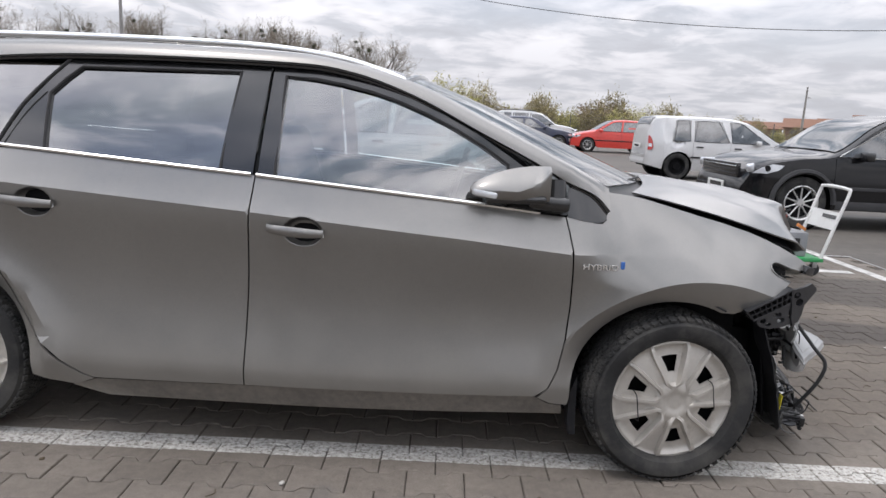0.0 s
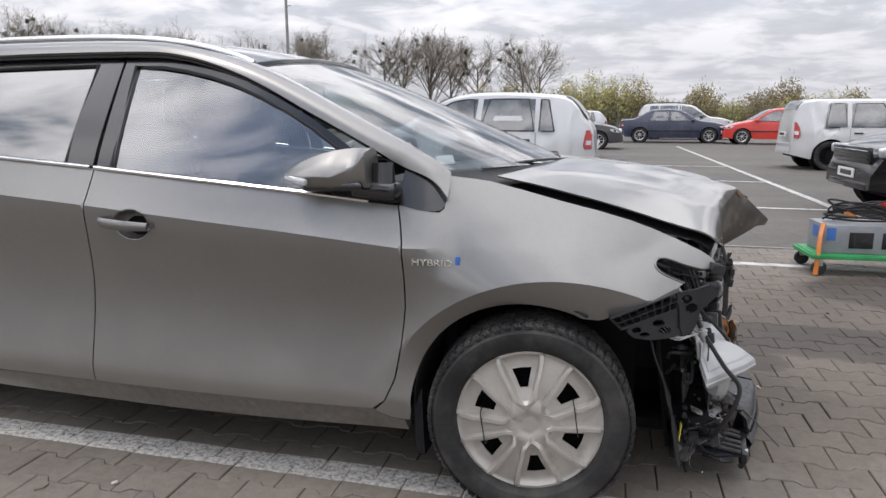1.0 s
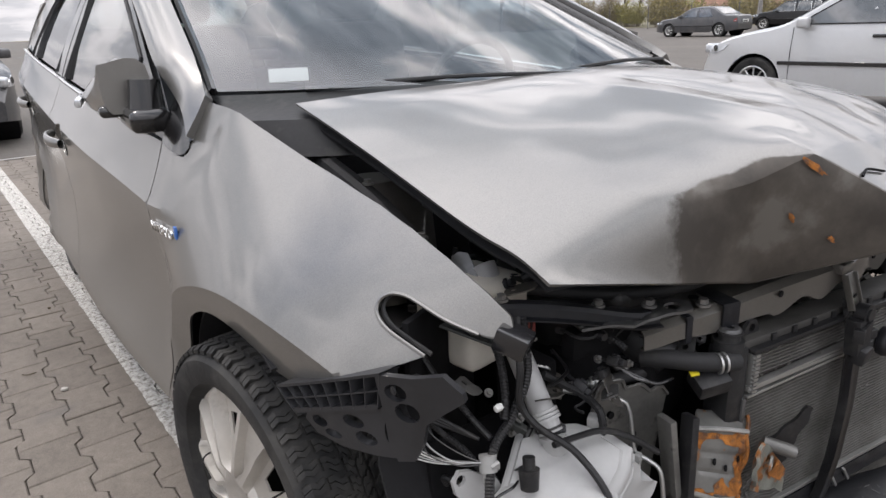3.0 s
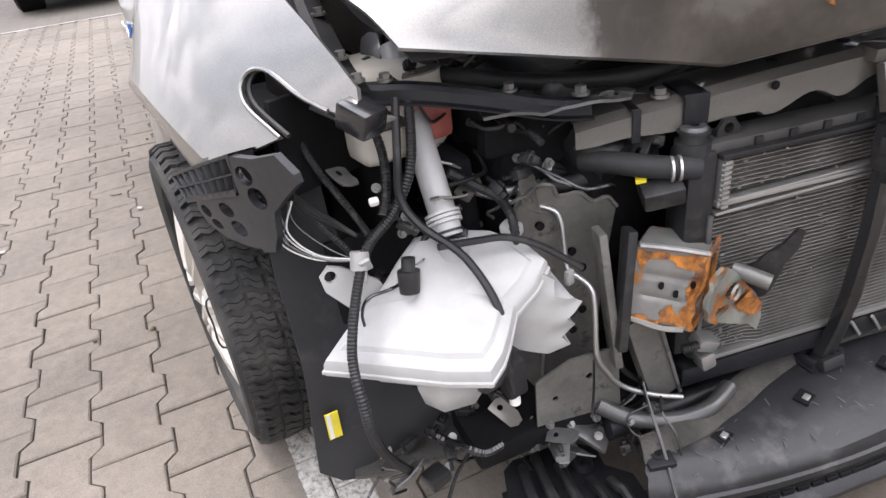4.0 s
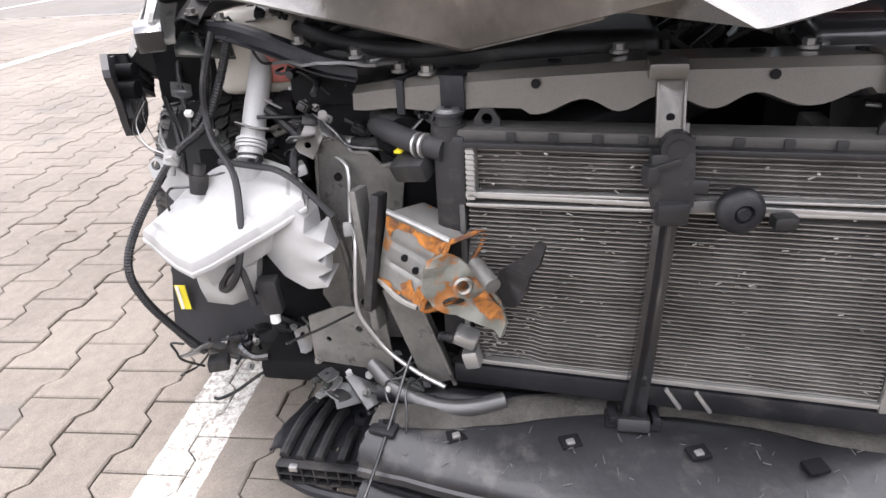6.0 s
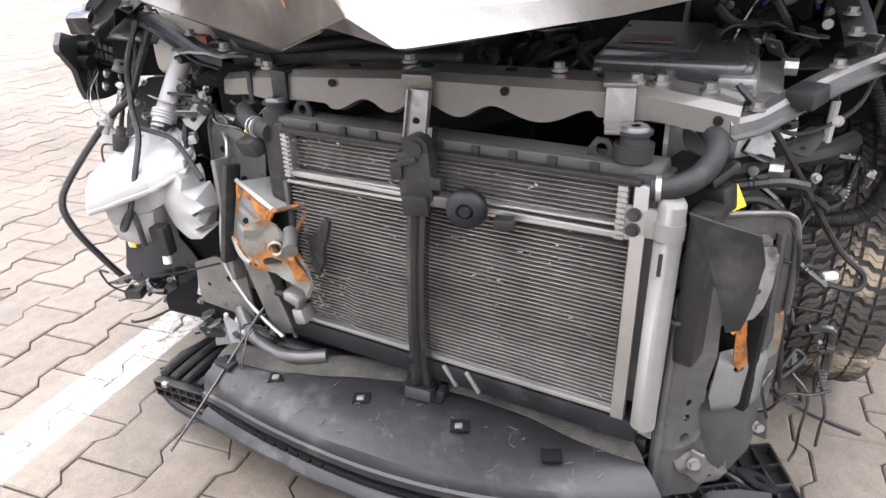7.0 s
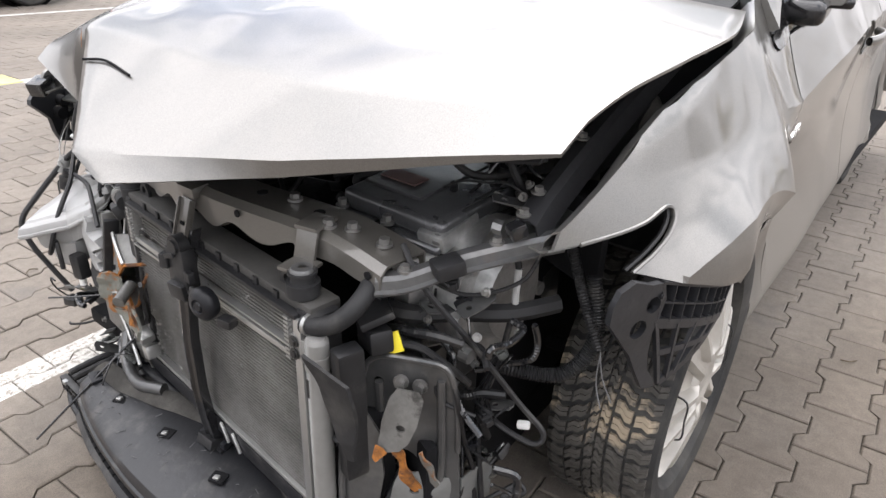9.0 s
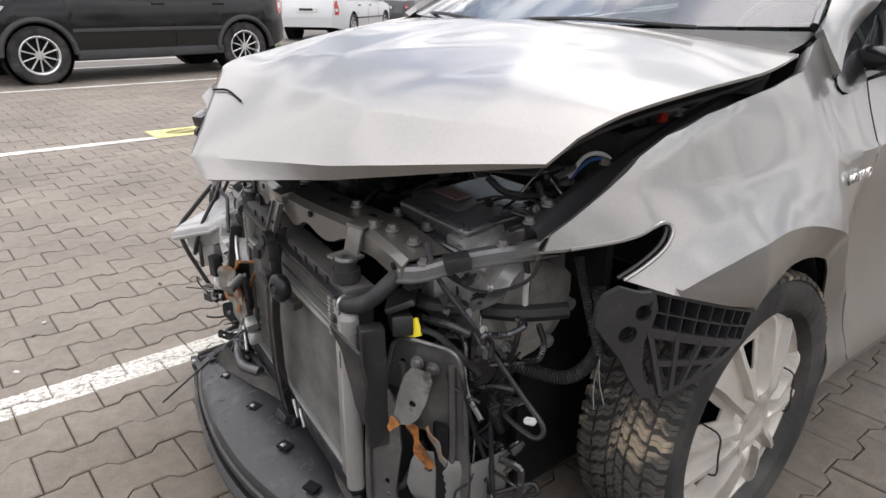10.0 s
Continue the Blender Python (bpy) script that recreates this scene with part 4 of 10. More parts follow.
    hi = [(-3.2, 0.565, 1.372), (-2.6, 0.57, 1.41), (-2.13, 0.57, 1.422), (-1.46, 0.575, 1.412), (-1.18, 0.585, 1.375), (-0.93, 0.605, 1.31), (-0.67, 0.645, 1.193), (-0.44, 0.675, 1.086), (-0.375, 0.683, 1.054), (-0.32, 0.688, 1.027), (-0.272, 0.691, 1.002)]
    st = strip([(x, sgn * y, z) for x, y, z in lo], [(x, sgn * y, z) for x, y, z in hi], bulge=0.016, away=(0.15, sgn * 0.8, 0.6), fade=14)
    if sgn > 0:
        bmesh.ops.reverse_faces(st, faces=st.faces)
    part("roof_pillar", thicken(st, 0.02), PAINT, car)
    seal = [(x, sgn * (y + 0.003), z - 0.003) for x, y, z in lo]
    part("door_seal", tube(seal, 0.0055, 6, 5), GLOSSB, car)
    # roof rail
    rail = [(-3.0, 1.405), (-2.9, 1.437), (-2.5, 1.452), (-1.87, 1.455), (-1.5, 1.445), (-1.25, 1.418), (-1.08, 1.376), (-1.0, 1.347)]
    rb = bmesh.new()
    join_tube(rb, [(x, sgn * (0.553 + 0.02 * max(0, (x + 1.6))), z) for x, z in rail], 0.013, 10, 8)
    part("roof_rail", rb, CHROME, car, "silver roof rail")
    # mudflaps
    for ax in (F_AX, R_AX):
        fl = sheet([(-0.352, 0.30), (-0.352, 0.20), (-0.345, 0.145), (-0.32, 0.142), (-0.325, 0.22), (-0.33, 0.36)], lambda x, z: Vector((ax + x, sgn * 0.80, z)), 0.05, 0.0, out)
        bmesh.ops.recalc_face_normals(fl, faces=fl.faces)
        geo = bmesh.ops.extrude_face_region(fl, geom=list(fl.faces))
        bmesh.ops.translate(fl, verts=[g for g in geo["geom"] if isinstance(g, bmesh.types.BMVert)], vec=(0, -sgn * 0.10, 0))
        part("mudflap", fl, DUSTP, car)
    # wheel housing
    for cx, nm in ((F_AX - 0.01, "wheel_liner"), (R_AX, "wheel_liner")):
        a0, a1 = (-8, 150) if cx > -1 else (-8, 188)
        rows = []
        for i in range(25):
            a = radians(a1 + (a0 - a1) * i / 24) if cx < -1 else radians(188 + (62 - 188) * i / 24)
            rows.append([(cx + 0.352 * math.cos(a), sgn * yy, 0.315 + 0.352 * math.sin(a)) for yy in (0.50, 0.60, 0.70, 0.785)])
        lb = loft(rows)
        part(nm, thicken(lb, 0.006), LINER, car, "black moulded wheel-arch liner")
        part("inner_apron", box((cx - 0.03, sgn * 0.50, 0.42), (0.66, 0.02, 0.62), bevel=0.006), DARK, car)


for s in (-1, 1):
    body_side(s)

# roof
ROOFZ = [(-3.35, 1.365), (-3.1, 1.40), (-2.6, 1.435), (-2.0, 1.445), (-1.5, 1.425), (-1.2, 1.385), (-1.0, 1.338)]
rows = []
for i in range(20):
    x = -3.35 + (3.35 - 1.0) * i / 19
    rows.append([(x - 0.08 * (1 - abs(j / 7) ** 2) * max(0, (x + 1.6)), 0.578 * j / 7, smooth1(x, ROOFZ) + 0.03 - 0.045 * abs(j / 7) ** 2.4 + 0.035 * (1 - (j / 7) ** 2) * max(0, min(1, (x + 1.9)))) for j in range(-7, 8)])
rb = loft(rows)
bmesh.ops.reverse_faces(rb, faces=rb.faces)
part("roof", thicken(rb, 0.03, (0, 0, -1)), PAINT, car)
# windscreen
rows = []
WS_SIDE = [(-1.0, 0.575, 1.340), (-0.80, 0.605, 1.258), (-0.60, 0.635, 1.165), (-0.42, 0.66, 1.078), (-0.30, 0.68, 1.015)]
for i in range(15):
    t = i / 14
    e = Vector((smooth1(t, [(k / 4, p[0]) for k, p in enumerate(WS_SIDE)]), smooth1(t, [(k / 4, p[1]) for k, p in enumerate(WS_SIDE)]), smooth1(t, [(k / 4, p[2]) for k, p in enumerate(WS_SIDE)])))
    rows.append([(e.x + (0.02 + 0.24 * t) * (1 - abs(j / 8) ** 2.2), e.y * j / 8, e.z + (0.045 - 0.05 * t) * (1 - abs(j / 8) ** 2.0)) for j in range(-8, 9)])
wb = loft(rows)
bmesh.ops.recalc_face_normals(wb, faces=wb.faces)
if sum(f.normal.z for f in wb.faces) < 0:
    bmesh.ops.reverse_faces(wb, faces=wb.faces)
ws = part("windscreen", wb, WSCREEN, car, "windscreen with a paper sticker at its lower corner")
ws.visible_shadow = False
part("screen_band", tube([rows[0][k] for k in range(0, 17, 2)], 0.012, 6, 3), GLOSSB, car)
for k in (0, 16):
    part("screen_seal", tube([rows[i][k] for i in range(0, 15, 2)], 0.009, 6, 3), GLOSSB, car)
st = box((0, 0, 0), (0.085, 0.003, 0.03), bevel=0.001)
part("inspection_sticker", st, WHITEP, ws, "white paper sticker behind the screen", at=look((-0.345, -0.50, 1.033), (0.6, -0.9, 1.45)) @ pose(0, 0, 0, 90, 0, 0))
# cowl and wipers
rows = []
for j in range(-8, 9):
    a = abs(j / 8)
    x0 = -0.30 + 0.26 * (1 - a ** 2.2)
    rows.append([(x0 - 0.03, 0.68 * j / 8, 1.005 + 0.0 * a), (x0 + 0.03, 0.675 * j / 8, 0.985), (x0 + 0.11, 0.66 * j / 8, 0.965), (x0 + 0.16, 0.65 * j / 8, 0.90)])
cb = loft(rows)
bmesh.ops.recalc_face_normals(cb, faces=cb.faces)
part("cowl", thicken(cb, 0.01), BLACKP, car, "black plastic cowl under the windscreen")
for y0, y1 in ((-0.52, 0.02), (0.02, 0.50)):
    part("wiper", tube([(-0.06 - abs(y0) * 0.30, y0, 1.012), (-0.02 - abs((y0 + y1) / 2) * 0.22, (y0 + y1) / 2, 1.022), (0.0 - abs(y1) * 0.28, y1, 1.012)], 0.0045, 6), BLACKP, car)

# mirrors
for sgn in (-1, 1):
    rows = []
    for i in range(23):
        t = i / 22
        x = -0.478 - 0.262 * t
        hh = smooth1(t, [(0, 0.056), (0.3, 0.055), (0.6, 0.046), (0.85, 0.030), (0.96, 0.018), (1.0, 0.008)])
        wy = smooth1(t, [(0, 0.050), (0.4, 0.052), (0.75, 0.038), (0.94, 0.020), (1.0, 0.007)])
        cz, cy = 1.028 - 0.030 * t * t, 0.808 + 0.030 * t
        vc = lerp1(t, [(0.0, 0.80), (0.12, 0.15), (0.4, -0.30), (0.8, -0.12), (1.0, 0.1)])
        rows.append([(x, sgn * (cy + wy * u), cz + hh * v) for u, v in ((-1.0, -0.85), (-1.0, 0.3), (-0.9, 0.72), (-0.55, 0.97), (-0.1, 1.0), (0.45, 0.55 + 0.42 * vc), (0.96, vc), (1.0, vc - 0.12), (0.96, min(-0.45, vc - 0.2)), (0.80, -0.86), (0.66, -1.0), (0.2, -1.02), (-0.8, -1.0), (-1.0, -0.85))])
    mb = loft(rows)
    for r in (rows[0], rows[-1]):
        mb.faces.new([mb.verts.new(p) for p in r[:-1]])
    bmesh.ops.remove_doubles(mb, verts=mb.verts, dist=1e-4)
    bmesh.ops.recalc_face_normals(mb, faces=mb.faces)
    mir = part("door_mirror", mb, PAINT, car, "body-coloured door mirror with a creased wedge shell", smooth=24)
    part("lower_shell", box((-0.585, sgn * 0.815, 0.972), (0.20, 0.080, 0.026), (0, -3, sgn * 6), 0.012, 3), GLOSSB, mir, "black lower shell")
    part("mirror_foot", box((-0.475, sgn * 0.780, 0.962), (0.14, 0.085, 0.050), (0, 4, 0), 0.020, 3), GLOSSB, mir, "black mirror foot")
    part("pivot", cyl((-0.452, sgn * 0.780, 0.955), (-0.455, sgn * 0.775, 1.040), 0.040, 20, 0.032), GLOSSB, mir, "black pivot cover")
    part("indicator", box((-0.690, sgn * 0.872, 0.990), (0.085, 0.016, 0.020), (0, 6, sgn * 16), 0.007, 2), LAMPC, mir, "clear repeater lens")
    # badge letters
    cu = bpy.data.curves.new("badge", "FONT")
    cu.body, cu.size, cu.extrude, cu.bevel_depth, cu.align_x = "HYBRID", 0.030, 0.0018, 0.0004, "LEFT"
    tmp = bpy.data.objects.new("badge", cu)
    me = bpy.data.meshes.new_from_object(tmp)
    bpy.data.objects.remove(tmp)
    me.materials.append(CHROME)
    badge = new("badge", me)
    badge.parent = car
    badge["label"] = "chrome word badge with a blue drop"
    bx, bz = -0.350, 0.750
    y1, y2 = fender_y(-0.30, 0.77), fender_y(-0.22, 0.77)
    ang = math.degrees(math.atan2(y2 - y1, 0.08))
    if sgn < 0:
        badge.matrix_basis = pose(bx, -(y1 + 0.008 + (y1 - y2) * 0.4), bz, 90, 0, -ang) @ Matrix.Diagonal((1.16, 0.92, 1, 1))
        drop_x = -0.215
    else:
        badge.matrix_basis = pose(-0.215, y2 + 0.009, bz, 90, 0, 180 + ang) @ Matrix.Diagonal((1.1, 0.9, 1, 1))
        drop_x = -0.332
    if sgn < 0:
        part("badge_drop", box((drop_x, sgn * (fender_y(drop_x, 0.77) + 0.004), 0.768), (0.014, 0.006, 0.026), (0, 0, 0), 0.003), BLUEP, car, "blue drop emblem")

# the left flank stands a little skewed: bulged at the wheel arch, drawn in towards the tail
SKEW = [(-3.5, -0.215), (-2.6, -0.18), (-1.2, -0.118), (-0.7, -0.074), (-0.38, -0.043), (-0.25, -0.018), (-0.14, 0.004), (-0.05, 0.0), (0.6, 0.0)]
ROLL = [(-0.25, 0.0), (-0.15, 0.012), (-0.05, 0.03), (0.04, 0.046), (0.1, 0.056), (0.2, 0.062), (0.29, 0.052), (0.34, 0.036), (0.42, 0.016), (0.47, 0.006)]
BULGE = [(-0.2, 0.0), (-0.1, 0.012), (0.0, 0.026), (0.08, 0.045), (0.127, 0.056), (0.2, 0.042), (0.28, 0.018), (0.36, 0.0)]


def skewed(p, wing):
    if p.y <= 0.0:
        return p
    k = lerp1(max(-3.49, min(0.59, p.x)), SKEW) * min(1.0, p.y / 0.6)
    if wing:
        k += lerp1(max(-0.199, min(0.359, p.x)), BULGE) * max(0.0, min(1.0, (0.80 - p.z) / 0.16))
        k += lerp1(max(-0.249, min(0.469, p.x)), ROLL) * max(0.0, min(1.0, (p.z - smooth1(p.x, FTOP) + 0.15) / 0.13)) ** 1.3
        q = max(0.0, 1 - abs((p.x + 0.20) / 0.19)) * max(0.0, min(1.0, (p.z - 0.62) / 0.1))
        k += 0.007 * q * noise.noise(Vector((p.x * 9, p.z * 7, 3.3)))
        k += 0.0035 * noise.noise(Vector((p.x * 5, p.z * 6, 1.7))) * max(0.0, min(1.0, (0.25 - p.x) / 0.1))
    return Vector((p.x, p.y + k, p.z))


for ob in [o for o in bpy.data.objects if o.type == "MESH"]:
    top = ob
    m = ob.matrix_basis.copy()
    while top.parent:
        top = top.parent
        m = top.matrix_basis @ m
    if top != car or min((m @ v.co).x for v in ob.data.vertices) > 0.36 or max((m @ v.co).y for v in ob.data.vertices) < 0.05:
        continue
    inv = m.inverted()
    wing = ob.name.startswith("fender")
    for v in ob.data.vertices:
        v.co = inv @ skewed(m @ v.co, wing)
# rolled edge of the headlamp opening and the flange behind it
for sgn, outline, i0, i1 in ((-1, FENDER, i_tip, i_tip + 10), (1, FENDER_L, FENDER_L.index((0.469, 0.731)), FENDER_L.index((0.469, 0.731)) + 13)):
    g = on_fender(sgn)
    rim = [skewed(g(*p), True) for p in outline[i0 + 1:i1]]
    part("rolled_edge", tube([p + Vector((0, sgn * 0.0006, 0)) for p in rim], 0.0030, 6, 4), PAINT, car)
    # black tube stands in for the shaded gap inside the rolled edge
    part("edge_seal", tube([p + Vector((0.001, sgn * -0.010, 0.0)) for p in rim], 0.0036, 6, 4), BLACKP, car)
    lip = [skewed(g(*p), True) for p in outline[i0:i0 + 5]]
    fb = loft([[p + Vector((0, sgn * -0.008, -0.003)), p + Vector((-0.004, sgn * -0.022, -0.010)), p + Vector((-0.006, sgn * -0.040, -0.008))] for p in lip])
    bmesh.ops.recalc_face_normals(fb, faces=fb.faces)
    part("wing_flange", thicken(fb, 0.003), DIRTST, car, "bare grey inner flange")
crest = [skewed(on_fender(1)(*p), True) for p in FENDER_L[i_top + 1:i_top + 12]]
gb = loft([[p + Vector((0, 0, 0.001)), p + Vector((0, -0.010, -0.004)), p + Vector((0, -0.020, -0.018)), p + Vector((0, -0.026, -0.045))] for p in crest])
bmesh.ops.recalc_face_normals(gb, faces=gb.faces)
part("wing_gutter", thicken(gb, 0.004, (0, -0.3, -0.9)), PAINT, car, "rolled-in top flange of the wing")

# ---- wheels of the wrecked car ----
def tyre_bm(R=0.303, w=0.195):
    h = w / 2
    prof = [(0.218, -h * 0.80), (0.228, -h * 0.96), (0.255, -h * 1.04), (0.276, -h * 1.02), (R - 0.016, -h * 0.88), (R - 0.008, -h * 0.74), (R - 0.007, 0), (R - 0.008, h * 0.74), (R - 0.016, h * 0.88), (0.276, h * 1.02), (0.255, h * 1.04), (0.228, h * 0.96), (0.218, h * 0.80), (0.205, h * 0.6)]
    return lathe(prof, 72)


def tread_bm(R=0.303, w=0.195):
    """Blocks of a winter tread: square siped shoulders, slanted inner rows and a zigzag centre rib."""
    bm = bmesh.new()
    n = 60
    for row, (y, bw, slant, ln, sipes) in enumerate(((-0.075, 0.036, 0.06, 0.66, 2), (-0.037, 0.029, 0.55, 0.70, 2), (-0.009, 0.015, 0.8, 0.78, 2), (0.009, 0.015, 0.8, 0.78, 2), (0.037, 0.029, 0.55, 0.70, 2), (0.075, 0.036, 0.06, 0.66, 2))):
        step = 2 * math.pi / n
        for k in range(n):
            a = step * (k + (0.5 if row in (1, 4) else 0.25 if row in (2, 5) else 0))
            for sp in range(sipes):
                am = a + step * ln * ((sp + 0.5) / sipes - 0.5)
                hb2 = step * ln * 0.43 / sipes
                sg = slant * (1 if y < 0 else -1)
                ro = R - (0.003 if abs(y) > 0.06 else 0.0)
                top, bot = [], []
                cols = (-1, -0.33, 0.33, 1)
                pts = [(d, -1) for d in cols] + [(d, 1) for d in reversed(cols)]
                for dy, da in pts:
                    yy = y + dy * bw / 2
                    zig = 0.16 * step / sipes * (1 if dy in (-0.33, 1) else -1)
                    aa = am + da * hb2 + sg * dy * bw / 2 / R + zig
                    rr = ro - (0.006 if abs(yy) > 0.088 else 0)
                    top.append(bm.verts.new((rr * math.cos(aa), yy, rr * math.sin(aa))))
                    bot.append(bm.verts.new(((R - 0.016) * math.cos(aa), yy, (R - 0.016) * math.sin(aa))))
                m = len(top)
                for q in range(3):
                    bm.faces.new((top[q], top[q + 1], top[m - 2 - q], top[m - 1 - q]))
                for q in range(m):
                    bm.faces.new((top[q], bot[q], bot[(q + 1) % m], top[(q + 1) % m]))
    bmesh.ops.recalc_face_normals(bm, faces=bm.faces)
    return bm


def cover_bm():
    """Plastic wheel cover: six ribbed spokes, a sunk well with a small hole between each two; outer face towards +y."""
    bm = bmesh.new()
    rad = [0.0, 0.018, 0.030, 0.034, 0.048, 0.056, 0.060, 0.064, 0.070, 0.078, 0.086, 0.094, 0.098, 0.110, 0.125, 0.140, 0.150, 0.156, 0.166, 0.175, 0.184, 0.190, 0.194, 0.199, 0.203, 0.205]
    hole = [(0.0, 0.0002), (0.062, 0.004), (0.094, 0.0095), (0.123, 0.0175), (0.156, 0.029), (0.19, 0.043), (0.205, 0.041)]
    well = [(0.0, 0.0003), (0.052, 0.001), (0.060, 0.010), (0.066, 0.016), (0.078, 0.0205), (0.10, 0.0270), (0.123, 0.0345), (0.152, 0.0455), (0.18, 0.053), (0.190, 0.054), (0.205, 0.054)]
    depth = [(0.0, 0.0), (0.058, 0.0), (0.064, 0.012), (0.094, 0.018), (0.156, 0.021), (0.180, 0.018), (0.190, 0.001), (0.205, 0.0)]
    rows = []
    for r in rad:
        wh, ww, dp = lerp1(r, hole), lerp1(r, well), lerp1(r, depth)
        crown = 0.040 - 0.55 * max(0, r - 0.05) ** 1.6 - (0.010 if r > 0.200 else 0.0) - (0.006 if r > 0.204 else 0.0)
        rib = 0.0085 * max(0.0, min(1.0, (r - 0.05) / 0.02)) * max(0.0, min(1.0, (0.198 - r) / 0.010))
        b = 0.0095 * min(1.0, r / 0.06)
        edge = math.pi * r / 6
        cols = []
        for sec in range(6):
            mid = math.pi / 2 + sec * math.pi / 3
            right = [(wh, crown - dp), (max(wh, ww - 0.004), crown - dp), (ww, crown + rib), (ww + b, crown + rib), (ww + b + 0.0025, crown - min(0.009, rib))]
            right = [(min(q, max(1e-6, edge * 0.985)), h) for q, h in right]
            pts = [(-q, h) for q, h in reversed(right)] + [(0.0, crown - dp)] + right + [(edge, crown - min(0.009, rib))]
            cols += [(mid + q / max(r, 1e-6), h - (0.003 if r < 0.032 else 0.0)) for q, h in pts]
        rows.append([bm.verts.new((1.09 * r * math.cos(a), h, 1.09 * r * math.sin(a))) for a, h in cols])
    n = len(rows[0])
    for i in range(len(rad) - 1):
        open_row = rad[i] >= 0.0979 and rad[i + 1] <= 0.1501
        for k in range(n):
            if open_row and k % 12 in (4, 5):
                continue
            try:
                bm.faces.new((rows[i][k], rows[i + 1][k], rows[i + 1][(k + 1) % n], rows[i][(k + 1) % n]))
            except ValueError:
                pass
    bmesh.ops.remove_doubles(bm, verts=bm.verts, dist=2e-5)
    bmesh.ops.recalc_face_normals(bm, faces=bm.faces)
    if sum(f.normal.y for f in bm.faces) < 0:
        bmesh.ops.reverse_faces(bm, faces=bm.faces)
    return thicken(bm, 0.004, (0, -1, 0))


def make_wheel(m, mud=False):
    w = new("wheel")
    w.parent, w.matrix_basis = car, m
    part("tyre", tyre_bm(), TYREM, w, "winter tyre with dried mud in its tread" if mud else "black winter tyre")
    part("tread", tread_bm(), TREADM if mud else TYREM, w, smooth=0)
    part("rim", lathe([(0.0, 0.012), (0.06, 0.014), (0.11, 0.0), (0.15, -0.004), (0.19, 0.02), (0.212, 0.05), (0.216, 0.06)], 40), DARK, w, "dark steel rim")
    c = part("wheel_cover", cover_bm(), COVER, w, "silver plastic six-spoke wheel cover", at=pose(0, 0.057, 0))
    part("emblem", lathe([(0.0, 0.036), (0.020, 0.0355), (0.027, 0.034), (0.029, 0.030)], 28), COVER, w, "round centre emblem", at=pose(0, 0.057, 0))
    for bx in (-0.133, 0.133):
        part("cable_tie", tube([(bx, 0.060, -0.052), (bx * 1.01, 0.099, -0.046), (bx * 1.01, 0.101, 0.0), (bx * 1.01, 0.099, 0.046), (bx, 0.060, 0.052)], 0.002, 5, 4), BLACKP, w)
    return w


make_wheel(pose(-0.058, 0.701, 0.302, 0, 0, 2) @ pose(0, 0, 0, 0, 6, 0), True)
make_wheel(pose(-0.008, -0.735, 0.302, 0, 0, 188) @ pose(0, 0, 0, 0, 9, 0), False)
make_wheel(pose(R_AX, 0.575, 0.302, 0, 20, 0))
make_wheel(pose(R_AX, -0.745, 0.302, 0, 40, 180))

# ---- bonnet ----
HOOD = [
    [(-0.155, -0.569, 0.992), (-0.09, -0.42, 1.004), (-0.05, -0.25, 1.010), (-0.03, 0.0, 1.016), (-0.10, 0.35, 1.010), (-0.180, 0.692, 0.972)],
    [(0.00, -0.572, 0.962), (0.05, -0.40, 0.992), (0.07, -0.24, 1.002), (0.09, 0.02, 1.012), (0.06, 0.34, 0.998), (0.0, 0.732, 0.955)],
    [(0.20, -0.570, 0.915), (0.25, -0.40, 0.955), (0.27, -0.23, 0.975), (0.29, 0.0, 0.992), (0.25, 0.34, 0.975), (0.18, 0.727, 0.937)],
    [(0.38, -0.560, 0.862), (0.42, -0.40, 0.905), (0.455, -0.22, 0.938), (0.475, -0.06, 0.962), (0.41, 0.35, 0.945), (0.312, 0.707, 0.913)],
    [(0.462, -0.545, 0.838), (0.512, -0.33, 0.872), (0.556, -0.185, 0.893), (0.592, -0.09, 0.928), (0.52, 0.36, 0.895), (0.385, 0.692, 0.885)],
    [(0.507, -0.530, 0.809), (0.540, -0.30, 0.762), (0.545, -0.13, 0.722), (0.735, 0.104, 0.796), (0.60, 0.37, 0.812), (0.441, 0.690, 0.856)],
]


LIP = {3: (-0.001, 0.058, -0.031), 4: (-0.005, 0.0, -0.024), 5: (-0.003, 0.0, -0.005)}


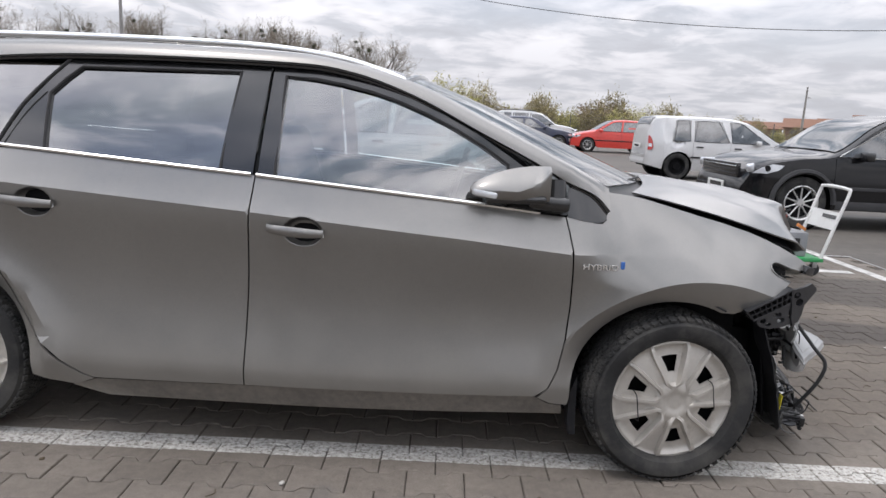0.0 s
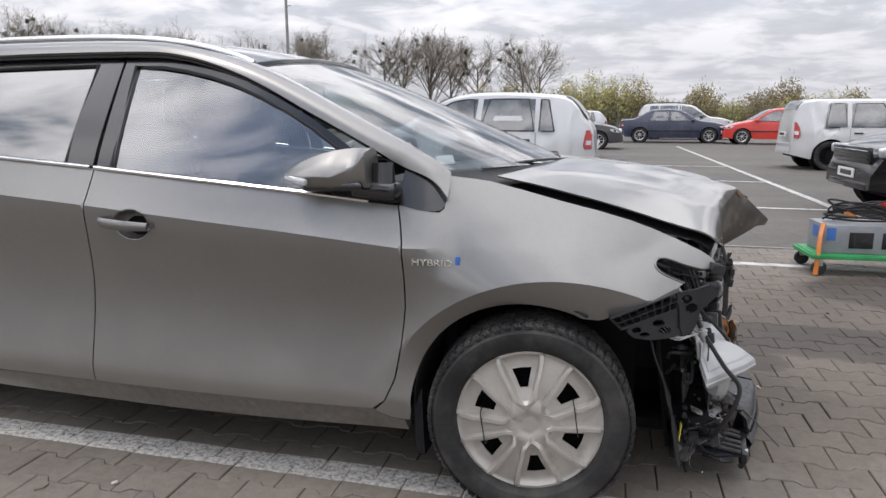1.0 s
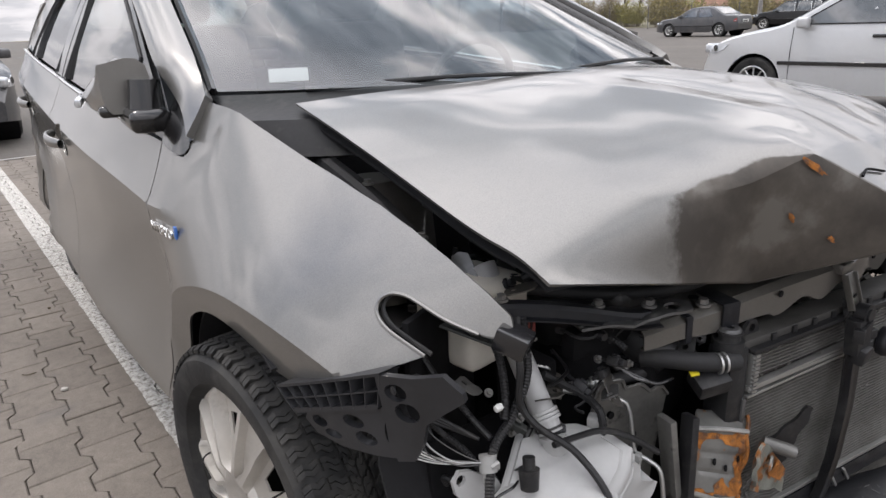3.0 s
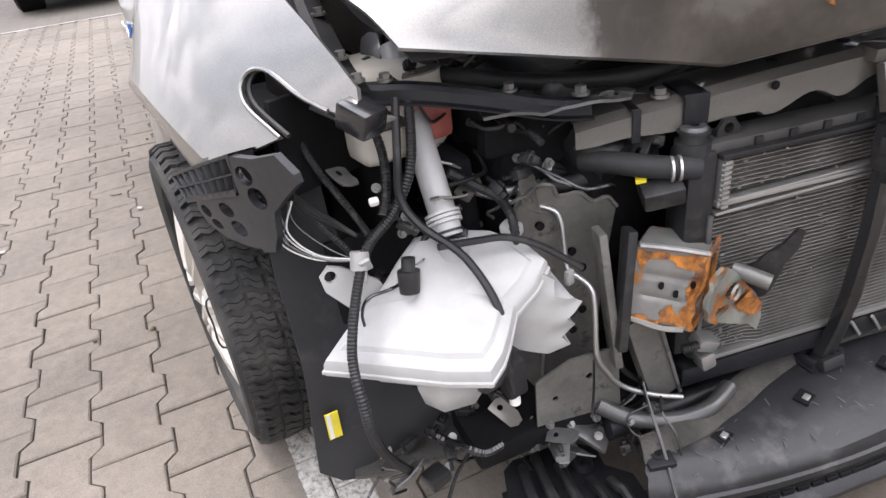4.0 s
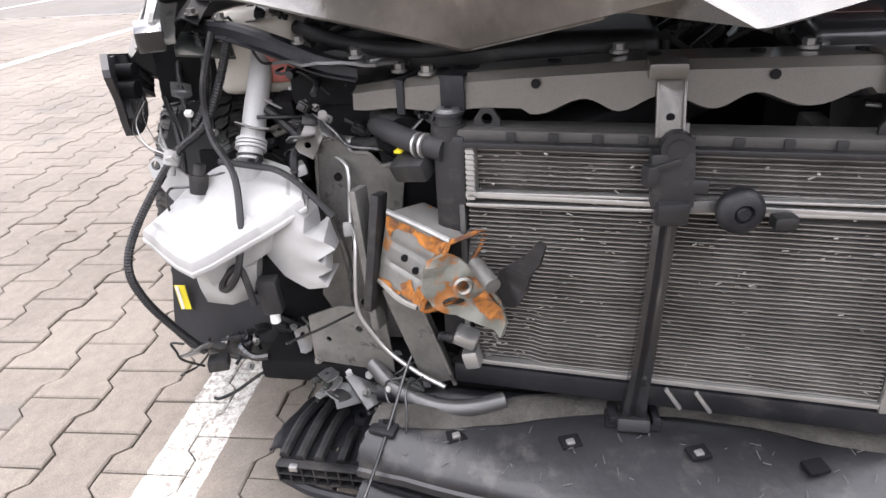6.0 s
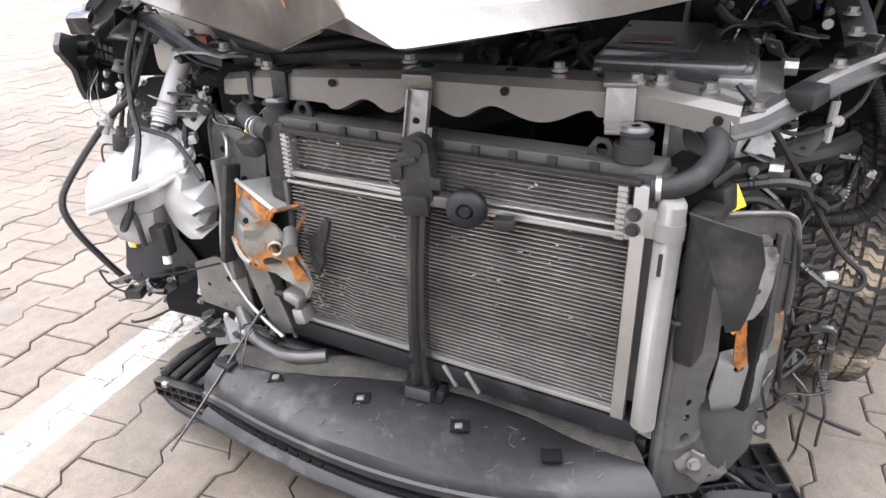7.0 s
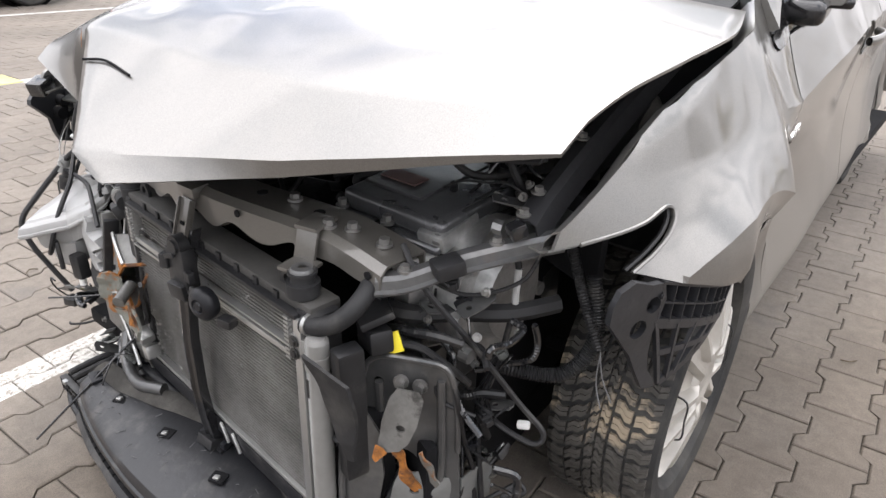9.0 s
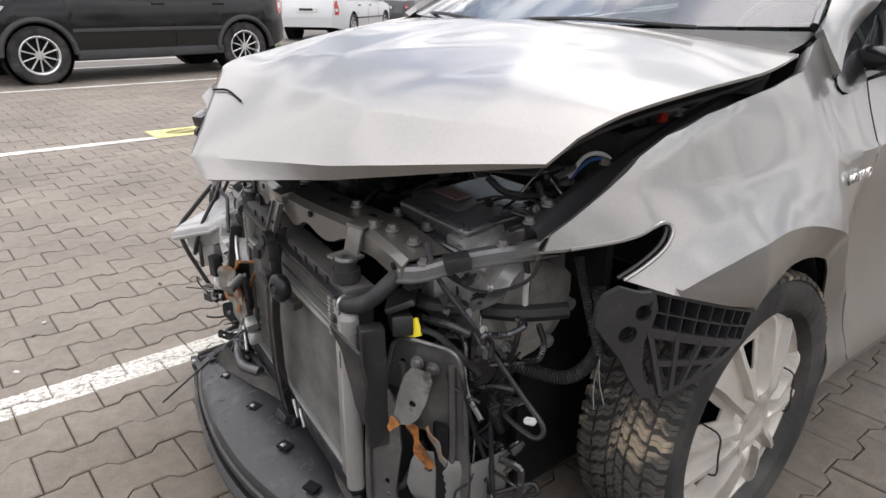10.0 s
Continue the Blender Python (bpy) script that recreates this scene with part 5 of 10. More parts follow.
def hood_point(s, t):
    """Through the control net: smooth at the back, sharply creased where the nose folded; past 5 the lip under the nose."""
    if t > 5.0:
        drop = Vector([lerp1(s, [(2.75, 0.0), *((i, LIP[i][q]) for i in (3, 4, 5))]) for q in range(3)])
        return hood_point(s, 5.0) + drop * (t - 5.0)
    def row(i):
        P = [Vector(p) for p in HOOD[i]]
        k = min(int(s), 4)
        u = s - k
        lin = P[k].lerp(P[k + 1], u)
        a, d = P[k - 1] if k else 2 * P[0] - P[1], P[k + 2] if k < 4 else 2 * P[5] - P[4]
        b, c = P[k], P[k + 1]
        cub = 0.5 * ((2 * b) + (c - a) * u + (2 * a - 5 * b + 4 * c - d) * u * u + (3 * b - a - 3 * c + d) * u ** 3)
        return lin.lerp(cub, (1.0, 1.0, 1.0, 0.8, 0.15, 0.0)[i])
    k = min(int(t), 4)
    u = t - k
    R = {i: row(max(0, min(5, i))) for i in (k - 1, k, k + 1, k + 2)}
    lin = R[k].lerp(R[k + 1], u)
    a, b, c, d = R[k - 1], R[k], R[k + 1], R[k + 2]
    if k == 0:
        a = 2 * b - c
    cub = 0.5 * ((2 * b) + (c - a) * u + (2 * a - 5 * b + 4 * c - d) * u * u + (3 * b - a - 3 * c + d) * u ** 3)
    soft = max(0.0, min(1.0, 2.1 - s))
    if k == 4:
        d = 2 * c - b
        cub = 0.5 * ((2 * b) + (c - a) * u + (2 * a - 5 * b + 4 * c - d) * u * u + (3 * b - a - 3 * c + d) * u ** 3)
    p = lin.lerp(cub, 1.0 if k < 3 else max(0.6, soft) if k == 3 else soft)
    # dents and creases in the sheet
    w = min(1.0, max(0.0, t - 0.5))
    for (ax, ay), (bx, by), amp, wid in (((0.12, 0.05), (0.52, 0.16), -0.011, 0.055), ((0.16, 0.46), (0.47, 0.10), 0.010, 0.050), ((0.18, 0.50), (0.46, 0.34), -0.008, 0.050), ((0.40, -0.30), (0.50, -0.05), -0.006, 0.05), ((0.02, 0.26), (0.40, 0.54), 0.007, 0.05), ((0.20, -0.08), (0.50, 0.02), 0.008, 0.04)):
        a2, b2, q = Vector((ax, ay)), Vector((bx, by)), p.to_2d()
        f = max(0, min(1, (q - a2).dot(b2 - a2) / (b2 - a2).length_squared))
        dist = (q - a2.lerp(b2, f)).length
        p.z += 0.6 * w * amp * math.exp(-(dist / wid) ** 1.25)
    p += Vector((0.0, 0.0, 0.0014)) * w * (noise.noise(p * 4.5) + 0.35 * noise.noise(p * 12))
    return p


NS, NT = 112, 96
hrows = [[hood_point(5 * i / NS, 5 * j / NT) for i in range(NS + 1)] for j in range(NT + 1)] + [[hood_point(5 * i / NS, 5 + j / 4) for i in range(NS + 1)] for j in range(1, 5)]
hb = loft(hrows)
bmesh.ops.recalc_face_normals(hb, faces=hb.faces)
if sum(f.normal.z for f in hb.faces) < 0:
    bmesh.ops.reverse_faces(hb, faces=hb.faces)
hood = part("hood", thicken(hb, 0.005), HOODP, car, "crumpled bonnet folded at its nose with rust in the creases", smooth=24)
# scrape and painted shade, strongest where the folded nose turns away from the sky
wear = hood.data.attributes.new("scuff_shade", "FLOAT", "POINT")
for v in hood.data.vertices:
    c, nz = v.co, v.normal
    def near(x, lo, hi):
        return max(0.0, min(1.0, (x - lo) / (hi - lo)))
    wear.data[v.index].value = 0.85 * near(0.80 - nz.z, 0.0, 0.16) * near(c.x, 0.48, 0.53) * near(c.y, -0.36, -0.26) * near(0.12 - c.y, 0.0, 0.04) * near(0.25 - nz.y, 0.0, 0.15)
# inner skin
rows = [[hood_point(0.12 + 4.76 * i / 20, 0.25 + 4.3 * j / 20) - Vector((0.012, 0, 0.035)) for i in range(21)] for j in range(21)]
ib = loft(rows)
bmesh.ops.recalc_face_normals(ib, faces=ib.faces)
part("bonnet_lining", thicken(ib, 0.006), LINER, hood, "black padded lining under the bonnet")
# torn, rusty spots on the folded facet
for s, t, r in ((2.30, 4.45, 0.007), (2.80, 4.10, 0.014), (2.45, 4.75, 0.005)):
    rb = bmesh.new()
    c0 = hood_point(s, t)
    ring = []
    for k in range(14):
        a = 2 * math.pi * k / 14
        rr = r * (0.75 + 0.5 * noise.noise(Vector((math.cos(a) * 2, math.sin(a) * 2, s * 7))))
        ring.append(rb.verts.new(hood_point(s + rr * math.cos(a) * 4.2, min(4.97, t + rr * math.sin(a) * 9.0)) + Vector((0.004, -0.0035, 0.002))))
    mid = rb.verts.new(c0 + Vector((0.005, -0.004, 0.003)))
    for k in range(14):
        rb.faces.new((mid, ring[k], ring[(k + 1) % 14]))
    bmesh.ops.recalc_face_normals(rb, faces=rb.faces)
    part("rust_spot", rb, RUST, hood, "orange rust on bare creased metal")
# wiring scratch line on the nose
part("crease_line", tube([hood_point(3.0, 4.3) + Vector((0.002, 0.004, 0.002)), hood_point(3.12, 4.28) + Vector((0.002, 0.004, 0.003)), hood_point(3.25, 4.36) + Vector((0.002, 0.003, 0.002))], 0.0022, 5), DARK, hood, "dark hairline crack in the paint")

# ---- front structure ----
# upper tie bar
TIE = [(0.478, -0.300, 0.660), (0.498, -0.240, 0.671), (0.520, -0.160, 0.681), (0.540, -0.06, 0.691), (0.556, 0.02, 0.698), (0.568, 0.083, 0.703), (0.571, 0.16, 0.704), (0.567, 0.227, 0.703), (0.556, 0.32, 0.701), (0.549, 0.38, 0.699), (0.549, 0.44, 0.692), (0.553, 0.508, 0.682)]
path = spline(TIE, 8)
rows = []
for i, p in enumerate(path):
    d = (path[min(i + 1, len(path) - 1)] - path[max(i - 1, 0)]).normalized()
    f = Vector((d.y, -d.x, 0)).normalized()
    sc = lerp1(p.y, [(-0.3, 0.030), (-0.16, 0.042), (0.0, 0.046), (0.3, 0.042), (0.51, 0.032)]) + 0.009 * math.sin(i * 0.55) * (1 if -0.05 < p.y < 0.34 else 0.15)
    rows.append([p - f * 0.085 + Vector((0, 0, -0.028)), p - f * 0.085, p - f * 0.012 + Vector((0, 0, 0.002)), p + Vector((0, 0, -0.008)), p + f * 0.002 + Vector((0, 0, -sc)), p - f * 0.010 + Vector((0, 0, -sc - 0.004))])
tb = loft(rows)
bmesh.ops.recalc_face_normals(tb, faces=tb.faces)
tie = part("tie_bar", thicken(tb, 0.004), BEAMM, car, "pressed bronze-grey upper radiator crossmember")
bolts(tie, [(0.500, -0.187, 0.682), (0.508, 0.412, 0.697), (0.528, 0.384, 0.700), (0.455, -0.235, 0.677), (0.495, 0.06, 0.703), (0.50, 0.28, 0.704), (0.505, 0.47, 0.690)], 0.008, 0.012)
holes_in(tie, [(0.547, -0.042, 0.678), (0.5695, 0.228, 0.689), (0.5535, 0.485, 0.668)], 0.006, (1, 0, 0))
holes_in(tie, [(0.52, 0.10, 0.7045), (0.515, -0.02, 0.698), (0.515, 0.22, 0.705), (0.47, -0.17, 0.681), (0.505, 0.34, 0.702)], 0.009, (0, 0, 1))
# splice plates of the tie bar
for y, x, z, w, turn in ((-0.150, 0.527, 0.662, 0.034, -14), (-0.225, 0.504, 0.652, 0.012, -16)):
    part("splice_plate", box((x, y, z), (0.005, w, 0.046), (0, 0, turn), 0.002), DUSTP, tie, "dark strap over the crossmember")
    part("splice_plate", box((x - 0.030, y + 0.006, z + 0.022), (0.066, w, 0.004), (0, 0, turn), 0.0015), DUSTP, tie)
# braces from the bar to the wings
for sgn, pts in ((-1, [(0.385, -0.575, 0.742), (0.42, -0.50, 0.738), (0.455, -0.42, 0.722), (0.485, -0.34, 0.700), (0.492, -0.285, 0.690)]), (1, [(0.556, 0.500, 0.664), (0.532, 0.535, 0.672), (0.488, 0.585, 0.698), (0.43, 0.635, 0.714), (0.395, 0.685, 0.732)])):
    P = spline(pts, 8)
    rows = []
    for i, p in enumerate(P):
        d = (P[min(i + 1, len(P) - 1)] - P[max(i - 1, 0)]).normalized()
        f = Vector((abs(d.y), -d.x * (1 if d.y > 0 else -1), 0)).normalized()
        rows.append([p - f * 0.024 + Vector((0, 0, 0.002)), p - f * 0.020 + Vector((0, 0, 0.006)), p - f * 0.004 + Vector((0, 0, 0.006)), p + Vector((0, 0, 0.0)), p + f * 0.002 + Vector((0, 0, -0.012)), p + f * 0.010 + Vector((0, 0, -0.014))])
    sb = loft(rows)
    bmesh.ops.recalc_face_normals(sb, faces=sb.faces)
    br = part("wing_brace", thicken(sb, 0.003), STEEL if sgn > 0 else DUSTP, car, "bent sheet-metal wing brace", smooth=14)
    bolts(br, [tuple(P[6] + Vector((-0.015, 0, 0.008))), tuple(P[20] + Vector((-0.02, 0, 0.008)))], 0.007, 0.010)

gus = lambda x, y: Vector((x, y, 0.697 + 0.10 * (x - 0.46) + 0.006 * noise.noise(Vector((x * 30, y * 30, 2)))))
part("gusset", sheet([(0.40, -0.40), (0.46, -0.42), (0.505, -0.36), (0.515, -0.30), (0.525, -0.25), (0.50, -0.225), (0.465, -0.24), (0.455, -0.30), (0.42, -0.33)], gus, 0.015, 0.004, (0, 0, 1), holes=((0.49, -0.335, 0.010), (0.497, -0.262, 0.013), (0.44, -0.375, 0.008))), STEEL, car, "pressed steel gusset with bolt holes", smooth=30)
bolts(car, [tuple(gus(0.475, -0.29) + Vector((0, 0, 0.003)))], 0.008, 0.012)
# radiator pack
RA, RB = Vector((0.552, -0.142, 0.0)), Vector((0.612, 0.425, 0.0))
rdir = (RB - RA).normalized()
rnor = Vector((rdir.y, -rdir.x, 0))
RM = Matrix.Translation(RA) @ Matrix(((rdir.x, -rnor.x, 0, 0), (rdir.y, -rnor.y, 0, 0), (0, 0, 1, 0), (0, 0, 0, 1)))
RW = (RB - RA).length
rad = new("radiator")
rad.parent, rad.matrix_basis = car, RM
rad["label"] = "aluminium radiator and condenser with bent fins"
part("core", box((RW / 2, 0.026, 0.43), (RW - 0.01, 0.03, 0.37), bevel=0.003), CORE, rad, "dark finned core")


def fin_rows(z0, z1, pitch, dy, tilt=0.0):
    bm = bmesh.new()
    z = z0
    while z < z1:
        seg = 26
        prev = None
        for i in range(seg + 1):
            x = 0.012 + (RW - 0.03) * i / seg
            zz = z + tilt * (x / RW) + 0.0006 * noise.noise(Vector((x * 30, z * 60, 2)))
            yy = dy + 0.004 * max(0, noise.noise(Vector((x * 9, z * 14, 5)))) + (0.006 if x < 0.10 and z < 0.36 else 0)
            ring = [bm.verts.new((x, yy - 0.004, zz - 0.0007)), bm.verts.new((x, yy - 0.004, zz + 0.0007)), bm.verts.new((x, yy + 0.010, zz + 0.0007)), bm.verts.new((x, yy + 0.010, zz - 0.0007))]
            if prev:
                for a in range(4):
                    bm.faces.new((prev[a], prev[(a + 1) % 4], ring[(a + 1) % 4], ring[a]))
            prev = ring
        z += pitch
    bmesh.ops.recalc_face_normals(bm, faces=bm.faces)
    return bm


tagged(part("fin_pack", fin_rows(0.272, 0.520, 0.0066, 0.0), FINS, rad, smooth=0), kind="stuff")
tagged(part("fin_pack", fin_rows(0.548, 0.600, 0.0066, 0.008), FINS, rad, smooth=0), kind="stuff")
for z, h, t in ((0.535, 0.007, 0.0), (0.527, 0.005, 1.2), (0.266, 0.008, 0), (0.543, 0.004, 1.0)):
    part("header_rail", box((RW / 2, -0.003, z), (RW - 0.02, 0.014, h), (0, -t, 0), 0.0015), PIPE, rad, "pale aluminium rail")
part("end_rail", box((RW - 0.008, -0.004, 0.43), (0.018, 0.016, 0.345), bevel=0.002), PIPE, rad, "pale aluminium end rail")
part("end_rail", box((0.004, -0.002, 0.395), (0.008, 0.014, 0.25), bevel=0.002), STEEL, rad)
part("lower_tank", box((RW / 2, 0.012, 0.240), (RW + 0.04, 0.045, 0.036), (0, 0, 0), 0.006), DUSTP, rad, "dusty lower radiator carrier")
part("upper_tank", box((RW / 2 - 0.005, 0.026, 0.613), (RW + 0.03, 0.052, 0.018), (0, 0, 0), 0.005, 2), surf("dusty_tank_plastic", (0.045, 0.043, 0.04), 0.6, var=0.35, bump=0.2), rad, "dusty black plastic upper tank")
part("tank_flange", box((RW / 2, 0.002, 0.6045), (RW - 0.02, 0.03, 0.008), (0, 0, 0), 0.002), BLACKP, rad)
for x in (0.018, RW - 0.03):
    sd2 = bmesh.new()
    join_box(sd2, (x, 0.0, 0.565), (0.012, 0.02, 0.072), bevel=0.002)
    for k in range(10):
        join_box(sd2, (x, -0.012, 0.533 + 0.0072 * k), (0.011, 0.006, 0.004))
    part("crimped_edge", sd2, PIPE, rad, "crimped aluminium edge")
    part("side_tank", box((x - 0.03 if x < 0.1 else x + 0.03, 0.02, 0.45), (0.045, 0.05, 0.33), bevel=0.01), BLACKP, rad)
DRIERM = surf("dull_cast_aluminium", (0.21, 0.207, 0.197), 0.6, metal=0.3, var=0.14, bump=0.12)
drier = bmesh.new()
join_cyl(drier, (RW + 0.027, -0.004, 0.255), (RW + 0.027, -0.004, 0.583), 0.0165, 22)
join_cyl(drier, (RW + 0.027, -0.004, 0.583), (RW + 0.027, -0.004, 0.590), 0.0165, 22, 0.013)
join_cyl(drier, (RW + 0.027, -0.004, 0.540), (RW + 0.027, -0.004, 0.562), 0.0180, 22)
join_box(drier, (RW - 0.006, -0.006, 0.556), (0.05, 0.012, 0.038), bevel=0.003)
part("receiver_drier", drier, DRIERM, rad, "dull grey receiver drier tube")
bolts(rad, [(RW - 0.014, -0.013, 0.566), (RW - 0.014, -0.013, 0.546)], 0.006, 0.005, (0, -1, 0), BLACKP)
part("drier_mark", box((RW + 0.024, -0.0205, 0.51), (0.005, 0.001, 0.030)), BLACKP, rad, "small dark printed code")
for x, top in ((-0.016, 0.645), (RW - 0.030, 0.664)):
    mt = bmesh.new()
    join_cyl(mt, (x, 0.018, top - 0.040), (x, 0.018, top - 0.020), 0.024, 20)
    join_cyl(mt, (x, 0.018, top - 0.020), (x, 0.018, top - 0.006), 0.018, 20, 0.016)
    join_cyl(mt, (x, 0.018, top - 0.008), (x, 0.018, top - 0.004), 0.021, 20)
    part("mount_bush", mt, RUBBER, rad, "black rubber radiator mount")
    part("mount_cap", lathe([(0.006, top + 0.001), (0.015, top + 0.001), (0.018, top - 0.003), (0.018, top - 0.006)], 22, "Z"), STEEL, rad, at=pose(x, 0.018, 0))
for x in (0.036, RW - 0.068):
    part("lifting_eye", sheet([(x - 0.018, 0.618), (x - 0.017, 0.632), (x - 0.008, 0.645), (x + 0.008, 0.645), (x + 0.017, 0.632), (x + 0.018, 0.618)], lambda u, v: Vector((u, 0.016, v)), 0.008, 0.006, (0, -1, 0), holes=((x, 0.632, 0.0075),)), BLACKP, rad, "black plastic lifting eye", smooth=30)
for k in range(9):
    part("tank_clip", box((0.07 + k * (RW - 0.14) / 8, -0.002, 0.612), (0.012, 0.004, 0.016), (0, 0, 0), 0.001), BLACKP, rad)
for x0 in (0.30, 0.34):
    part("carrier_rib", box((x0, -0.014, 0.243), (0.006, 0.006, 0.04), (0, -35, 0), 0.002), PIPE, rad)
# scraped corner of the condenser with bits of white fitting
ft = bmesh.new()
join_box(ft, (0.005, -0.02, 0.315), (0.035, 0.03, 0.022), (10, 20, 0), 0.006)
join_box(ft, (0.012, -0.015, 0.278), (0.025, 0.03, 0.03), (0, -15, 0), 0.006)
part("condenser_fitting", ft, PIPE, rad, "scraped aluminium fitting")
part("spring_sleeve", tube([(-0.035, -0.025, 0.315), (0.0, -0.028, 0.318)], 0.006, 8, 4, 0.0016, 0.005), BLACKP, rad)

grit = bmesh.new()
rgk = random.Random(64)
for k in range(260):
    u = RW * rgk.random() ** 1.8 * 0.9 + 0.03
    z = rgk.uniform(0.275, 0.37) if u < 0.12 and k % 2 else rgk.uniform(0.28, 0.595)
    join_box(grit, (u, -0.0045, z), (rgk.uniform(0.002, 0.008), 0.0016, rgk.uniform(0.0012, 0.0026)), (rgk.uniform(-20, 20), rgk.uniform(-35, 35), 0))
tagged(part("fin_grit", grit, BOLTM, rad, smooth=0), kind="stuff")
# hood-latch stay in front of the radiator
stay = []
for z, x, w in ((0.640, 0.590, 0.015), (0.60, 0.603, 0.018), (0.54, 0.612, 0.016), (0.44, 0.616, 0.0145), (0.33, 0.612, 0.015), (0.26, 0.604, 0.016), (0.200, 0.594, 0.019)):
    yc = 0.121 - (0.60 - z) * 0.045
    stay.append([(x - 0.012, yc - w, z), (x + 0.004, yc - w * 0.9, z), (x + 0.006, yc - w * 0.45, z), (x, yc, z), (x + 0.006, yc + w * 0.45, z), (x + 0.004, yc + w * 0.9, z), (x - 0.012, yc + w, z)])
sb = loft(stay)
bmesh.ops.recalc_face_normals(sb, faces=sb.faces)
part("latch_stay", thicken(sb, 0.003), GLOSSB, car, "black pressed-steel latch stay")
part("stay_foot", box((0.594, 0.103, 0.195), (0.04, 0.046, 0.020), (0, -20, 0), 0.004), BLACKP, car)
hk = bmesh.new()
join_box(hk, (0.610, 0.120, 0.578), (0.026, 0.050, 0.070), (4, 0, 0), 0.005)
join_box(hk, (0.620, 0.122, 0.540), (0.022, 0.038, 0.030), (0, 8, 6), 0.004)
join_box(hk, (0.622, 0.094, 0.586), (0.018, 0.016, 0.026), (0, 0, 20), 0.003)
join_box(hk, (0.618, 0.150, 0.572), (0.012, 0.022, 0.018), (0, 0, -10), 0.003)
join_cyl(hk, (0.603, 0.122, 0.617), (0.622, 0.122, 0.617), 0.019, 16)
join_cyl(hk, (0.622, 0.122, 0.617), (0.626, 0.122, 0.617), 0.012, 12)
join_box(hk, (0.626, 0.112, 0.60), (0.006, 0.030, 0.008), (20, 0, 0), 0.001)
part("latch_block", hk, BLACKP, car, "torn black latch block")
pl = bmesh.new()
join_box(pl, (0.590, 0.114, 0.655), (0.005, 0.032, 0.066), (0, -18, 0), 0.002)
join_box(pl, (0.592, 0.099, 0.655), (0.012, 0.003, 0.064), (0, -18, 0), 0.001)
join_box(pl, (0.592, 0.129, 0.655), (0.012, 0.003, 0.064), (0, -18, 0), 0.001)
join_box(pl, (0.566, 0.110, 0.698), (0.034, 0.046, 0.020), (0, 6, 0), 0.006)
lbk = part("latch_bracket", pl, BEAMM, car, "bent latch bracket")
holes_in(lbk, [(0.5955, 0.114, 0.648)], 0.005, (0.95, 0, -0.3))
bl = bmesh.new()
join_box(bl, (0.560, 0.372, 0.680), (0.006, 0.036, 0.050), (0, -16, 10), 0.002)
join_box(bl, (0.535, 0.366, 0.704), (0.05, 0.040, 0.006), (0, 2, 10), 0.002)
join_box(bl, (0.582, 0.382, 0.658), (0.044, 0.046, 0.006), (0, 0, 10), 0.002)
part("mount_bracket", bl, BEAMM, car, "pressed radiator mount bracket")
# horn
hn = lathe([(0.0, 0.014), (0.007, 0.014), (0.010, 0.010), (0.012, 0.014), (0.020, 0.012), (0.027, 0.006), (0.0285, 0.0), (0.026, -0.010), (0.015, -0.016), (0.0, -0.016)], 30, "X")
part("horn", hn, DUSTP, car, "round black disc horn", at=pose(0.627, 0.197, 0.545, 0, 0, 8))
part("horn_bracket", box((0.615, 0.165, 0.545), (0.006, 0.07, 0.016), (0, 0, 6), 0.002), STEEL, car)
part("horn_plug", box((0.622, 0.248, 0.53), (0.02, 0.028, 0.016), (0, 0, 10), 0.004), BLACKP, car)

# lower deflector
DEFL_F = [(0.660, -0.295), (0.682, -0.22), (0.705, -0.12), (0.722, 0.0), (0.727, 0.10), (0.722, 0.20), (0.706, 0.30), (0.682, 0.40), (0.650, 0.49)]
DEFL_R = [(0.612, -0.275), (0.610, -0.20), (0.602, -0.14), (0.578, -0.05), (0.554, 0.05), (0.549, 0.17), (0.562, 0.27), (0.590, 0.37), (0.606, 0.445)]
DEFLM = surf("scuffed_deflector_plastic", (0.016, 0.0165, 0.0185), 0.36, var=0.35, scale=5, bump=0.25, bscale=45, patch=(0.085, 0.080, 0.074), patch_at=(0.52, 0.78), patch_scale=13, spec=0.5)
FELT = surf("dirty_felt_strip", (0.060, 0.057, 0.052), 0.9, var=0.4, scale=18, bump=0.6, bscale=220, patch=(0.20, 0.18, 0.15), patch_at=(0.60, 0.75), patch_scale=14, spec=0.2)
A, B = spline([(x, y, 0) for x, y in DEFL_R], 5), spline([(x, y, 0) for x, y in DEFL_F], 5)
rows, skirt, felt = [], [], []
